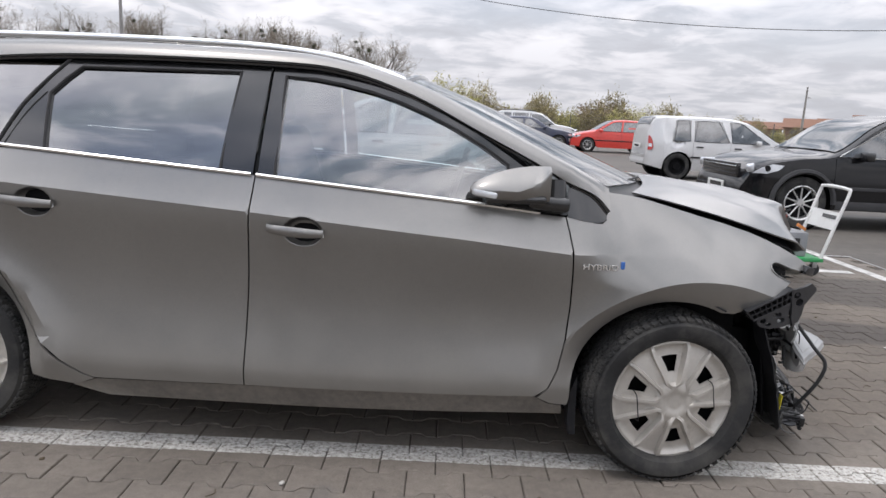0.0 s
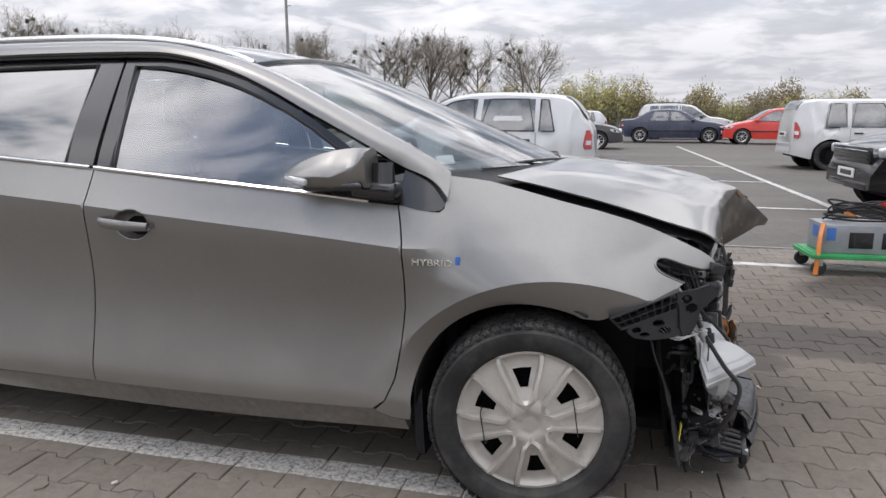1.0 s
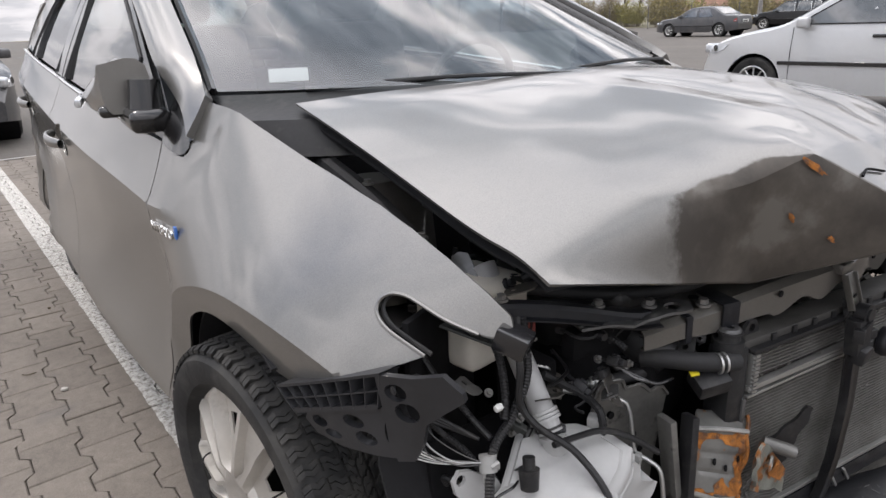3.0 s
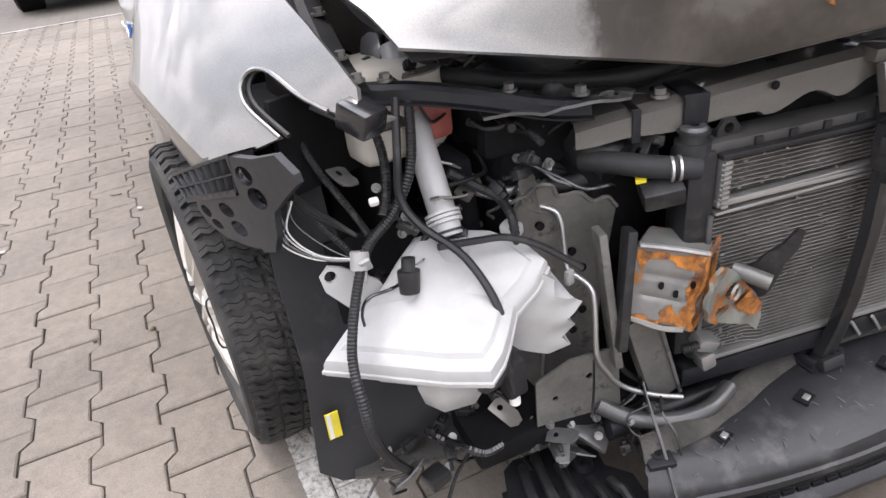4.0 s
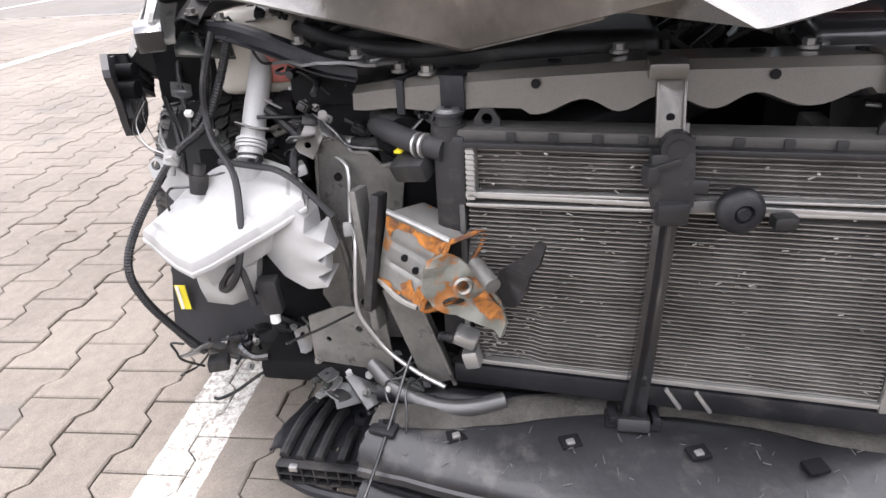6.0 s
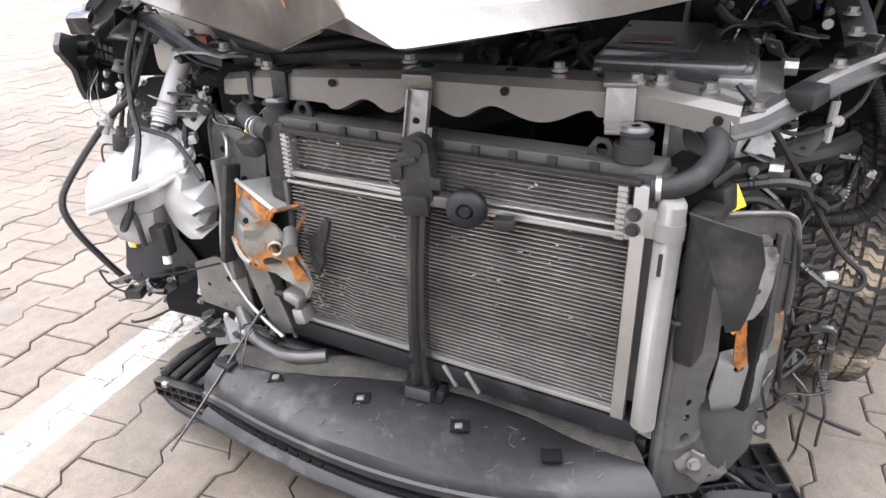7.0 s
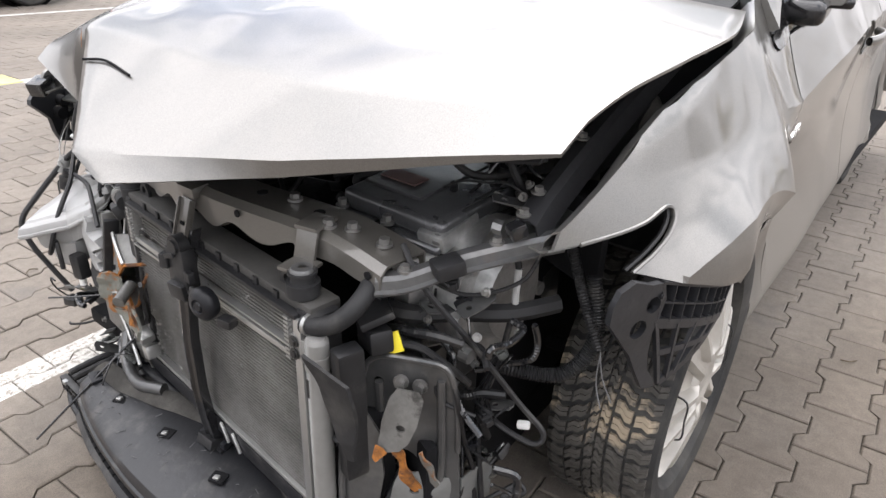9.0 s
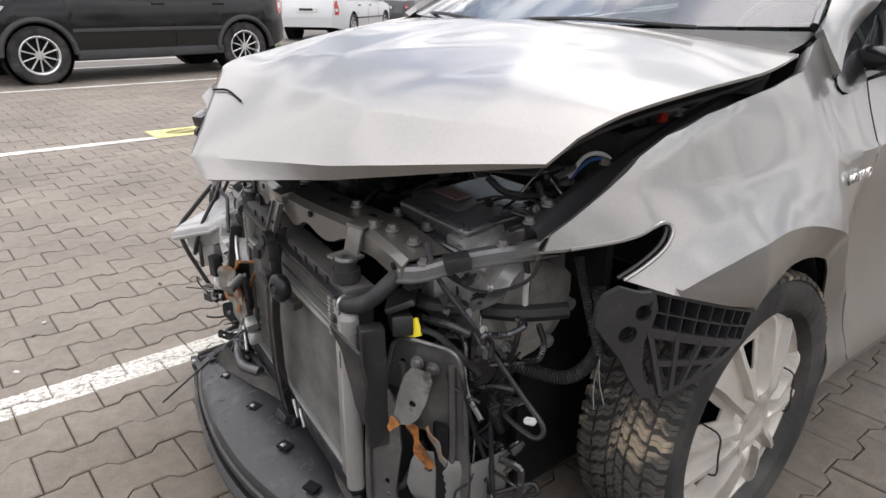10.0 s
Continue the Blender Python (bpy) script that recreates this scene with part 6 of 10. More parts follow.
for a, b in zip(A, B):
    row = []
    for j in range(9):
        t = j / 8
        p = a.lerp(b, t)
        p.z = 0.186 - 0.022 * t + 0.009 * math.sin(math.pi * t) + 0.004 * noise.noise(p * 9)
        if b.y < -0.26:
            p.y += 0.018 * noise.noise(Vector((t * 6.0, 2.7, 0.4))) + (0.030 if t < 0.3 else 0.0)
        row.append(p)
    e = (b - a).normalized()
    end = 0.010 * max(0.0, (-0.22 - b.y) / 0.07)
    rows.append(row + [b + e * k + Vector((0, 0, z - end)) for k, z in ((0.006, 0.154), (0.007, 0.146), (0.012, 0.143), (0.013, 0.132), (0.004, 0.126))])
    w = 0.003 * noise.noise(b * 14)
    skirt.append([b + e * (k + w) + Vector((0, 0, z - end)) for k, z in ((-0.05, 0.116), (0.002, 0.114), (0.016, 0.104), (0.024, 0.093), (0.021, 0.080), (-0.01, 0.073))])
    h = 0.006 + 0.006 * noise.noise(a * 11 + Vector((3, 0, 0)))
    felt.append([a - e * 0.016 + Vector((0, 0, 0.196 + h)), a - e * 0.004 + Vector((0, 0, 0.199 + h)), a + e * 0.012 + Vector((0, 0, 0.195 + h * 0.6)), a + e * (0.024 + w) + Vector((0, 0, 0.1895))])
db = loft(rows)
bmesh.ops.recalc_face_normals(db, faces=db.faces)
defl = part("deflector", thicken(db, 0.004), DEFLM, car, "scuffed black plastic air deflector hanging under the radiator")
sk = loft(skirt)
bmesh.ops.recalc_face_normals(sk, faces=sk.faces)
part("spoiler_lip", thicken(sk, 0.003), DEFLM, defl, "scraped lower spoiler lip")
fb3 = loft(felt)
bmesh.ops.recalc_face_normals(fb3, faces=fb3.faces)
part("seal_strip", thicken(fb3, 0.004), FELT, defl, "dirty grey felt strip curling along the rear edge", smooth=50)
for i in range(2, len(B) - 2):
    e = (B[i] - A[i]).normalized()
    tng = (B[min(i + 1, len(B) - 1)] - B[i - 1]).normalized()
    c = B[i] + e * 0.013
    # black box painted in for the shade of an open slot
    part("slot", box((c.x, c.y, 0.118), (0.006, 0.020, 0.008), (0, 0, math.degrees(math.atan2(tng.y, tng.x)) - 90), 0.001), DARK, defl)
for x, y in ((0.637, 0.014), (0.641, 0.188), (0.652, 0.335), (0.640, -0.15)):
    # black box on the tray stands in for a shaded clip hole
    part("clip_hole", box((x, y, 0.1868 if y > -0.1 else 0.1845), (0.024, 0.030, 0.006), (0, 3, 20), 0.002), DARK, defl)
    if y < 0.3:
        part("clip", box((x + 0.004, y, 0.190), (0.010, 0.012, 0.006), (8, 0, 20), 0.002), PIPE, defl)
# black box lies on the tray in place of a shaded notch
part("stay_notch", box((0.580, 0.103, 0.190), (0.050, 0.078, 0.008), (0, 3, 0), 0.003), DARK, defl, "black box for the shade in the notch round the stay foot")
for y, x in ((0.075, 0.582), (0.135, 0.580)):
    part("notch_lug", box((x, y, 0.196), (0.036, 0.012, 0.018), (0, 0, 6), 0.003), DUSTP, defl)
rp = random.Random(77)
for k in range(46):
    y = rp.uniform(-0.24, 0.42)
    f = rp.uniform(0.25, 0.9)
    xa, xb = lerp1(y, [(q[1], q[0]) for q in DEFL_R]), lerp1(y, [(q[1], q[0]) for q in DEFL_F])
    c = Vector((xa + (xb - xa) * f, y, 0.0))
    c.z = 0.1895 - 0.022 * f + 0.009 * math.sin(math.pi * f) + 0.004 * noise.noise(Vector((c.x, c.y, 0)) * 9)
    ln, an = rp.uniform(0.004, 0.016), rp.uniform(0, math.pi)
    d = Vector((math.cos(an), math.sin(an), -0.10 * math.cos(an))) * ln / 2
    part("scratch", tube([c - d, c, c + d], 0.0006, 4, 1), GREYS, defl)
pad = box((0.628, -0.258, 0.188), (0.046, 0.042, 0.010), (0, 5, -14), 0.004)
join_cyl(pad, (0.628, -0.258, 0.190), (0.629, -0.258, 0.1955), 0.0125, 16)
tab = part("corner_pad", pad, DUSTP, defl, "square fixing pad")
holes_in(tab, [(0.629, -0.258, 0.1945)], 0.006, (0, 0, 1))


# right end of the bumper carrier, ribbed on top, open cells along its front
def bumper_carrier():
    carrier = new("bumper_carrier")
    carrier.parent, carrier.matrix_basis = car, pose(0.560, -0.350, 0.108, 3, 2, -4)
    carrier["label"] = "broken black plastic bumper carrier with ribs and open cells"
    part("shelf", sheet([(-0.085, -0.075), (-0.07, -0.098), (0.0, -0.118), (0.060, -0.095), (0.080, -0.085), (0.080, 0.085), (0.02, 0.085), (-0.015, 0.055), (-0.05, 0.06), (-0.085, 0.02)], lambda u, v: Vector((u, v, 0.006 * noise.noise(Vector((u * 16, v * 16, 3))))), 0.016, 0.005, (0, 0, 1), holes=((-0.025, 0.022, 0.008), (0.045, -0.005, 0.007))), DUSTP, carrier, smooth=30)
    for k, (v, u0, u1) in enumerate(((-0.080, -0.06, 0.075), (-0.050, -0.07, 0.078), (-0.018, -0.04, 0.078), (0.020, 0.005, 0.078), (0.052, 0.02, 0.078))):
        part("rib", tube([(u0, v * 0.85, 0.006), (u0 + 0.02, v * 0.9, 0.012), ((u0 + u1) / 2, v, 0.013), (u1, v, 0.008)], 0.0085, 8, 3), BLACKP, carrier)
    part("boss", lathe([(0.0075, 0.0), (0.0075, 0.012), (0.014, 0.013), (0.017, 0.0)], 18, "Z"), DUSTP, carrier, at=pose(-0.025, 0.022, 0.003))
    for k in range(10):
        part("cell_wall", box((0.088, -0.085 + 0.021 * k, -0.010), (0.016, 0.003, 0.034), (0, 0, 0), 0.0008), BLACKP, carrier)
    for z in (0.006, -0.010, -0.027):
        part("cell_rail", box((0.088, 0.010, z), (0.016, 0.192, 0.003), (0, 0, 0), 0.0008), BLACKP, carrier)
    part("backing", box((0.076, 0.010, -0.010), (0.004, 0.190, 0.030), (0, 0, 0), 0.0), DARK, carrier)
    part("clip", box((0.094, -0.055, 0.004), (0.010, 0.014, 0.010), (0, 0, 0), 0.002), PIPE, carrier)
    part("torn_flange", sheet([(-0.04, -0.115), (0.02, -0.128), (0.052, -0.122), (0.05, -0.098), (-0.03, -0.085)], lambda u, v: Vector((u, v, -0.4 * max(0, -0.10 - v) + 0.008 * noise.noise(Vector((u * 30, v * 30, 6))))), 0.012, 0.004, (0, 0, 1)), DUSTP, carrier, "scuffed torn flange", smooth=30)
    part("under_lip", tube([(0.080, -0.09, -0.034), (0.098, -0.03, -0.040), (0.106, 0.04, -0.042), (0.112, 0.10, -0.040)], 0.009, 8, 4), DUSTP, carrier)


bumper_carrier()


# broken lattice of the far end
def lattice(cx, cy, sx, sy, z, rot, nm_x=4, nm_y=6):
    bm = bmesh.new()
    join_box(bm, (0, 0, 0.0), (sx, sy, 0.006), bevel=0.001)
    for i in range(nm_x + 1):
        join_box(bm, (-sx / 2 + sx * i / nm_x, 0, 0.010), (0.004, sy, 0.018))
    for j in range(nm_y + 1):
        join_box(bm, (0, -sy / 2 + sy * j / nm_y, 0.010), (sx, 0.004, 0.016))
    join_box(bm, (sx / 2 + 0.004, 0, -0.006), (0.006, sy, 0.030), bevel=0.001)
    for v in bm.verts:
        v.co.z += 0.006 * noise.noise(v.co * 12)
    return part("bumper_lattice", bm, BLACKP, car, "broken black plastic bumper lattice", at=pose(cx, cy, z, *rot))


lattice(0.505, 0.60, 0.12, 0.14, 0.085, (6, 4, 24), 3, 5)
lattice(0.590, 0.545, 0.05, 0.14, 0.100, (0, -6, 30), 2, 7)
rsh = random.Random(41)
for cx, cy in ((0.555, 0.575),):
    for k in range(16):
        x, y, z = cx + rsh.uniform(-0.07, 0.07), cy + rsh.uniform(-0.11, 0.11), 0.095 + rsh.uniform(-0.02, 0.03)
        if k % 3 == 0:
            part("broken_rib", tube([(x, y, z), (x + rsh.uniform(-0.03, 0.03), y + 0.04, z + rsh.uniform(-0.02, 0.03)), (x + rsh.uniform(-0.05, 0.05), y + 0.09, z + rsh.uniform(-0.03, 0.02))], rsh.uniform(0.003, 0.006), 6, 4), BLACKP, car)
        else:
            w, h = rsh.uniform(0.03, 0.07), rsh.uniform(0.02, 0.04)
            shard = sheet([(-w, -h * 0.6), (-w * 0.4, -h), (w * 0.3, -h * 0.7), (w, -h * 0.2), (w * 0.8, h * 0.6), (w * 0.1, h), (-w * 0.7, h * 0.5)], lambda u, v: Vector((v, u, 0.006 * noise.noise(Vector((u * 30, v * 30, k))))), 0.015, 0.004, (0, 0, 1), holes=((0.0, 0.0, h * 0.3),))
            part("broken_trim", shard, rsh.choice((BLACKP, DUSTP)), car, smooth=30, at=pose(x, y, z, rsh.uniform(-35, 35), rsh.uniform(-30, 30), rsh.uniform(-40, 40)))
part("lower_crossmember", tube([(0.535, -0.300, 0.232), (0.556, -0.272, 0.214), (0.578, -0.232, 0.203), (0.594, -0.185, 0.199), (0.598, -0.135, 0.204), (0.580, -0.085, 0.208)], 0.0135, 10, 5), STEEL, car, "bent bare steel lower crossmember end")
# this tube and the black box are added to block the view underneath
part("lower_crossmember", tube([(0.545, -0.29, 0.186), (0.552, -0.1, 0.178), (0.545, 0.12, 0.176), (0.560, 0.32, 0.180), (0.575, 0.46, 0.186)], 0.020, 10, 5), DUSTP, car)
part("undertray", box((0.47, 0.08, 0.158), (0.14, 0.72, 0.02), (0, 3, 0), 0.004), DARK, car)
for p, q in (((0.50, -0.372, 0.20), (0.535, -0.352, 0.150)), ((0.525, -0.33, 0.196), (0.548, -0.30, 0.168))):
    a, b = Vector(p), Vector(q)
    pb2 = box((0, 0, 0), (0.008, 0.042, (b - a).length + 0.02), (0, 0, 0), 0.002)
    join_cyl(pb2, (0.004, 0.006, -0.012), (0.012, 0.006, -0.012), 0.0075, 6)
    part("torn_bracket", pb2, STEEL, car, "torn steel bracket with a bolt", at=look((a + b) / 2, b) @ pose(0, 0, 0, 0, 0, 80))

# right front rail, torn and rusting
apron_o = [(-0.405, 0.30), (-0.385, 0.48), (-0.372, 0.572), (-0.33, 0.58), (-0.318, 0.562), (-0.29, 0.562), (-0.27, 0.545), (-0.25, 0.548), (-0.235, 0.53), (-0.255, 0.40), (-0.265, 0.24), (-0.36, 0.225)]
part("rail_plate", sheet(apron_o, lambda y, z: Vector((0.458 + 0.22 * (y + 0.33), y, z)), 0.015, 0.004, (1, 0, 0), holes=((-0.345, 0.52, 0.0065), (-0.30, 0.47, 0.006), (-0.33, 0.40, 0.007), (-0.30, 0.33, 0.006), (-0.372, 0.45, 0.005))), DIRTST, car, "grey front rail plate with holes")
part("rail_lip", tube([Vector((0.460 + 0.22 * (y + 0.33), y, z)) for y, z in apron_o[1:9]], 0.0032, 6, 4), DIRTST, car)
part("rail_bead", tube([(0.461 + 0.22 * (y + 0.33), y, z) for y, z in ((-0.38, 0.47), (-0.352, 0.40), (-0.345, 0.32), (-0.35, 0.25))], 0.005, 6, 5), DIRTST, car)
holes_in(car, [(0.4605 + 0.22 * (y + 0.33), y, z) for y, z in ((-0.345, 0.52), (-0.30, 0.47), (-0.285, 0.44), (-0.33, 0.40), (-0.30, 0.33), (-0.325, 0.30), (-0.285, 0.365))], 0.0065, (1, 0, 0))
CA, CB, CC, CD = Vector((0.548, -0.247, 0.500)), Vector((0.556, -0.268, 0.400)), Vector((0.600, -0.196, 0.376)), Vector((0.580, -0.156, 0.472))


def can_face(u, v, lift=0.0):
    """The outer face of the crash box: u along its length, v downwards."""
    p = CA.lerp(CD, u).lerp(CB.lerp(CC, u), v)
    n = (CB - CA).cross(CD - CA).normalized()
    groove = -0.003 * max(0.0, 1 - abs(v - 0.36) / 0.05) - 0.003 * max(0.0, 1 - abs(v - 0.66) / 0.05) if 0.12 < u < 0.85 else 0.0
    crush = 0.010 * max(0.0, u - 0.7) / 0.3 * noise.noise(Vector((u * 9, v * 6, 2.0)))
    return p - n * (groove + crush + lift) * (1 if n.x < 0 else -1)


rows = []
for v in [k / 24 for k in range(25)]:
    rows.append([can_face(u / 20, v) for u in range(21)])
cb2 = loft(rows)
bmesh.ops.recalc_face_normals(cb2, faces=cb2.faces)
rc = part("crash_can", thicken(cb2, 0.004, (-0.8, 0.25, 0.1)), surf("bare_crash_box", (0.19, 0.188, 0.178), 0.42, metal=0.45, var=0.3, bump=0.2, patch=(0.28, 0.12, 0.035), patch_at=(0.60, 0.66), patch_scale=26), car, "torn crash box with fresh orange rust", smooth=40)


CV = Vector((-0.030, 0.046, 0.004))
for nm, p0, p1, p2, p3 in (("top_wall", CA, CD, CD + CV, CA + CV), ("bottom_wall", CB, CC, CC + CV, CB + CV), ("inner_wall", CA + CV, CD + CV, CC + CV, CB + CV), ("back_wall", CA, CA + CV, CB + CV, CB)):
    wb2 = loft([[p0.lerp(p1, u / 6).lerp(p3.lerp(p2, u / 6), v / 4) + 0.003 * Vector((noise.noise(Vector((u, v, 3.3))), noise.noise(Vector((u, v, 9.1))), noise.noise(Vector((u, v, 5.7))))) * (u / 6) for v in range(5)] for u in range(7)])
    bmesh.ops.recalc_face_normals(wb2, faces=wb2.faces)
    part(nm, thicken(wb2, 0.003), rc.data.materials[0], rc, smooth=30)
mouth = [CD, CD.lerp(CC, 0.33) + Vector((0.006, 0, 0)), CD.lerp(CC, 0.66) + Vector((-0.004, 0, 0)), CC, CC + CV * 0.5 + Vector((0.003, 0, -0.004)), CC + CV, (CC + CD) / 2 + CV + Vector((0.004, 0, 0)), CD + CV, CD + CV * 0.5 + Vector((0.004, 0, 0.003)), CD]
part("rusty_lip", tube(mouth, 0.0036, 6, 4), RUST, rc, "torn rusty lip of the open crash box")


def rust_patch(outline, fmap, seed, parent):
    """An uneven crust of rust lying on a face."""
    ring, n = [], len(outline)
    for k in range(n):
        p, q = Vector((*outline[k], 0)), Vector((*outline[(k + 1) % n], 0))
        for t in range(5):
            c = p.lerp(q, t / 5)
            ring.append((c.x + 0.05 * noise.noise(c * 9 + Vector((seed, 0, 0))), c.y + 0.05 * noise.noise(c * 9 + Vector((0, seed, 4)))))
    part("rust_spot", sheet(ring, fmap, 0.04, 0.0), RUST, parent, "orange rust crust", smooth=0)


on_can = lambda u, v: can_face(max(0.0, min(1.03, u)), max(-0.02, min(1.02, v)), 0.0015 + 0.0008 * noise.noise(Vector((u * 30, v * 30, 1))))
rust_patch([(0.02, 0.03), (0.5, 0.02), (1.0, 0.0), (1.0, 0.16), (0.72, 0.22), (0.45, 0.10), (0.2, 0.14), (0.1, 0.30), (0.02, 0.22)], on_can, 1.3, rc)
rust_patch([(0.86, 0.18), (1.0, 0.15), (1.02, 0.95), (0.80, 1.0), (0.52, 0.98), (0.48, 0.84), (0.62, 0.72), (0.76, 0.84), (0.86, 0.66), (0.80, 0.45)], on_can, 5.1, rc)
rust_patch([(0.0, 0.93), (0.35, 0.95), (0.5, 0.97), (0.5, 1.02), (0.0, 1.01)], on_can, 8.7, rc)
part("flange", tube([can_face(0.0, -0.02) + Vector((0.002, 0, 0.002)), can_face(0.5, -0.03) + Vector((0.004, 0, 0.003)), can_face(1.0, -0.02) + Vector((0.003, 0, 0.002))], 0.0038, 6, 4), ALLOY, rc)
part("flange", tube([can_face(0.0, 1.02), can_face(0.5, 1.03) + Vector((0.006, 0, -0.002)), can_face(0.9, 1.02)], 0.0042, 6, 4), RUSTY, rc)
holes_in(rc, [tuple(can_face(u, v, 0.001)) for u, v in ((0.42, 0.48), (0.66, 0.56), (0.88, 0.40))], 0.0055, (1, 0.3, 0.2))
o = [(-0.175, 0.470), (-0.150, 0.478), (-0.125, 0.462), (-0.100, 0.432), (-0.080, 0.405), (-0.072, 0.375), (-0.080, 0.352), (-0.090, 0.362), (-0.115, 0.372), (-0.15, 0.385), (-0.172, 0.40), (-0.185, 0.43)]
endf = lambda y, z: Vector((0.606 + 4.0 * (y + 0.12) ** 2 + 0.014 * noise.noise(Vector((y * 34, z * 34, 1))), y - 0.006, z - 0.008))
part("crushed_end", sheet(o, endf, 0.010, 0.006, (1, 0, 0), holes=((-0.128, 0.432, 0.012), (-0.142, 0.404, 0.016, 0.008))), surf("grey_green_steel", (0.20, 0.205, 0.18), 0.45, metal=0.3, var=0.4, bump=0.4, patch=(0.26, 0.10, 0.025), patch_at=(0.50, 0.58), patch_scale=26), rc, "crushed rusty bracket end", smooth=30)
rust_patch([(-0.105, 0.432), (-0.082, 0.405), (-0.076, 0.38), (-0.092, 0.372), (-0.108, 0.388), (-0.114, 0.41)], lambda y, z: endf(y, z) + Vector((0.0055, 0, 0)), 3.3, rc)
part("crush_sleeve", tube([(0.590, -0.120, 0.446), (0.632, -0.092, 0.436)], 0.0115, 14, 2), DIRTST, rc)
part("crush_ring", lathe([(0.008, 0.0), (0.011, 0.003), (0.014, 0.0)], 20, "X"), RUSTY, rc, at=pose(0.614, -0.134, 0.424, 0, 0, 20))
part("rail_web", box((0.535, -0.285, 0.42), (0.035, 0.012, 0.22), (6, -4, -14), 0.003), DIRTST, car)
part("rail_web", box((0.552, -0.27, 0.44), (0.03, 0.014, 0.18), (-6, -8, -14), 0.004), BLACKP, car)
part("rail_leg", box((0.545, -0.215, 0.30), (0.022, 0.05, 0.18), (18, 0, 0), 0.004), DIRTST, car)
part("leg_flange", box((0.558, -0.190, 0.30), (0.006, 0.006, 0.18), (18, 0, 0), 0.002), DIRTST, car)
part("rail_patch", sheet([(-0.40, 0.225), (-0.40, 0.31), (-0.345, 0.335), (-0.27, 0.335), (-0.262, 0.22)], lambda y, z: Vector((0.535 + 0.1 * (y + 0.33), y, z)), 0.04, 0.004, (1, 0, 0), holes=((-0.315, 0.295, 0.006), (-0.37, 0.27, 0.005))), DIRTST, car, smooth=30)
frag = [(-0.092, 0.395), (-0.088, 0.435), (-0.070, 0.452), (-0.052, 0.468), (-0.036, 0.492), (-0.026, 0.488), (-0.034, 0.462), (-0.046, 0.440), (-0.052, 0.41), (-0.066, 0.385), (-0.082, 0.380)]
part("broken_fin", sheet(frag, lambda y, z: Vector((0.586 + 0.55 * (y + 0.09) + 0.006 * noise.noise(Vector((y * 40, z * 40, 6))), y, z)), 0.009, 0.006, (1, 0, 0)), BLACKP, car, "torn black plastic fragment before the radiator", smooth=30)
# left front rail tower
tw = [(0.478, 0.10), (0.462, 0.30), (0.470, 0.46), (0.476, 0.505), (0.484, 0.530), (0.500, 0.545), (0.520, 0.550), (0.565, 0.549), (0.585, 0.545), (0.597, 0.530), (0.604, 0.48), (0.608, 0.40), (0.612, 0.30), (0.60, 0.16), (0.57, 0.10)]
tower = lambda y, z: Vector((0.532 - 0.45 * (y - 0.53) + 0.010 * math.exp(-((y - 0.54) / 0.022) ** 2) * (1 if z > 0.40 else 0.3) + 0.005 * noise.noise(Vector((y * 20, z * 14, 3))), y, z))
part("rail_tower", sheet(tw, tower, 0.014, 0.006, (1, 0, 0), holes=((0.497, 0.50, 0.007), (0.578, 0.505, 0.006), (0.536, 0.335, 0.024, 0.050))), STEEL, car, "grey front rail end plate", smooth=30)
# black box puts the shade into the plate's opening
part("tower_cavity", box((0.508, 0.538, 0.33), (0.02, 0.10, 0.16), (0, 0, -24), 0.004), DARK, car)
rim = [tower(y, z) + Vector((0.003, 0, 0)) for y, z in tw[1:12]]
part("tower_rim", tube(rim, 0.0045, 8, 4), STEEL, car, "rolled edge of the end plate")
for dy, z0, z1 in ((0.498, 0.30, 0.50), (0.582, 0.24, 0.52)):
    part("tower_bead", tube([tower(dy, z1) + Vector((0.002, 0, 0)), tower(dy + 0.004, (z0 + z1) / 2) + Vector((0.004, 0, 0)), tower(dy - 0.002, z0) + Vector((0.002, 0, 0))], 0.0065, 8, 4), STEEL, car)
bolts(car, [(0.545, 0.538, 0.518), (0.530, 0.560, 0.512)], 0.0075, 0.012, (1, 0.45, 0))
tf = lambda y, z: Vector((0.560 - 0.45 * (y - 0.53) + 0.30 * max(0, 0.49 - z) + 0.006 * noise.noise(Vector((y * 26, z * 18, 8))), 0.560 + 0.72 * (y - 0.54), z + 0.026))
part("tower_front", sheet([(0.512, 0.480), (0.520, 0.492), (0.560, 0.490), (0.568, 0.478), (0.566, 0.44), (0.558, 0.415), (0.545, 0.402), (0.528, 0.400), (0.514, 0.388), (0.506, 0.40), (0.506, 0.44)], tf, 0.009, 0.004, (1, 0, 0), holes=((0.540, 0.436, 0.009, 0.005),)), DIRTST, car, "bent grey bracket", smooth=30)
part("rust_spot", sheet([(0.506, 0.412), (0.522, 0.408), (0.53, 0.402), (0.516, 0.388), (0.507, 0.394)], lambda y, z: tf(y, z) + Vector((0.005, 0, 0)), 0.008, 0.0), RUST, car, "orange rust crust")
curl = lambda y, z: Vector((0.578 - 0.40 * (y - 0.53) - 0.32 * max(0.0, 0.41 - z) + 0.012 * noise.noise(Vector((y * 45, z * 30, 7))), y + 0.030, z + 0.030))
part("torn_strip", sheet([(0.516, 0.385), (0.520, 0.345), (0.523, 0.31), (0.532, 0.292), (0.542, 0.30), (0.538, 0.325), (0.532, 0.355), (0.528, 0.39)], curl, 0.008, 0.003, (1, 0, 0)), RUST, car, "torn rusty edge", smooth=30)
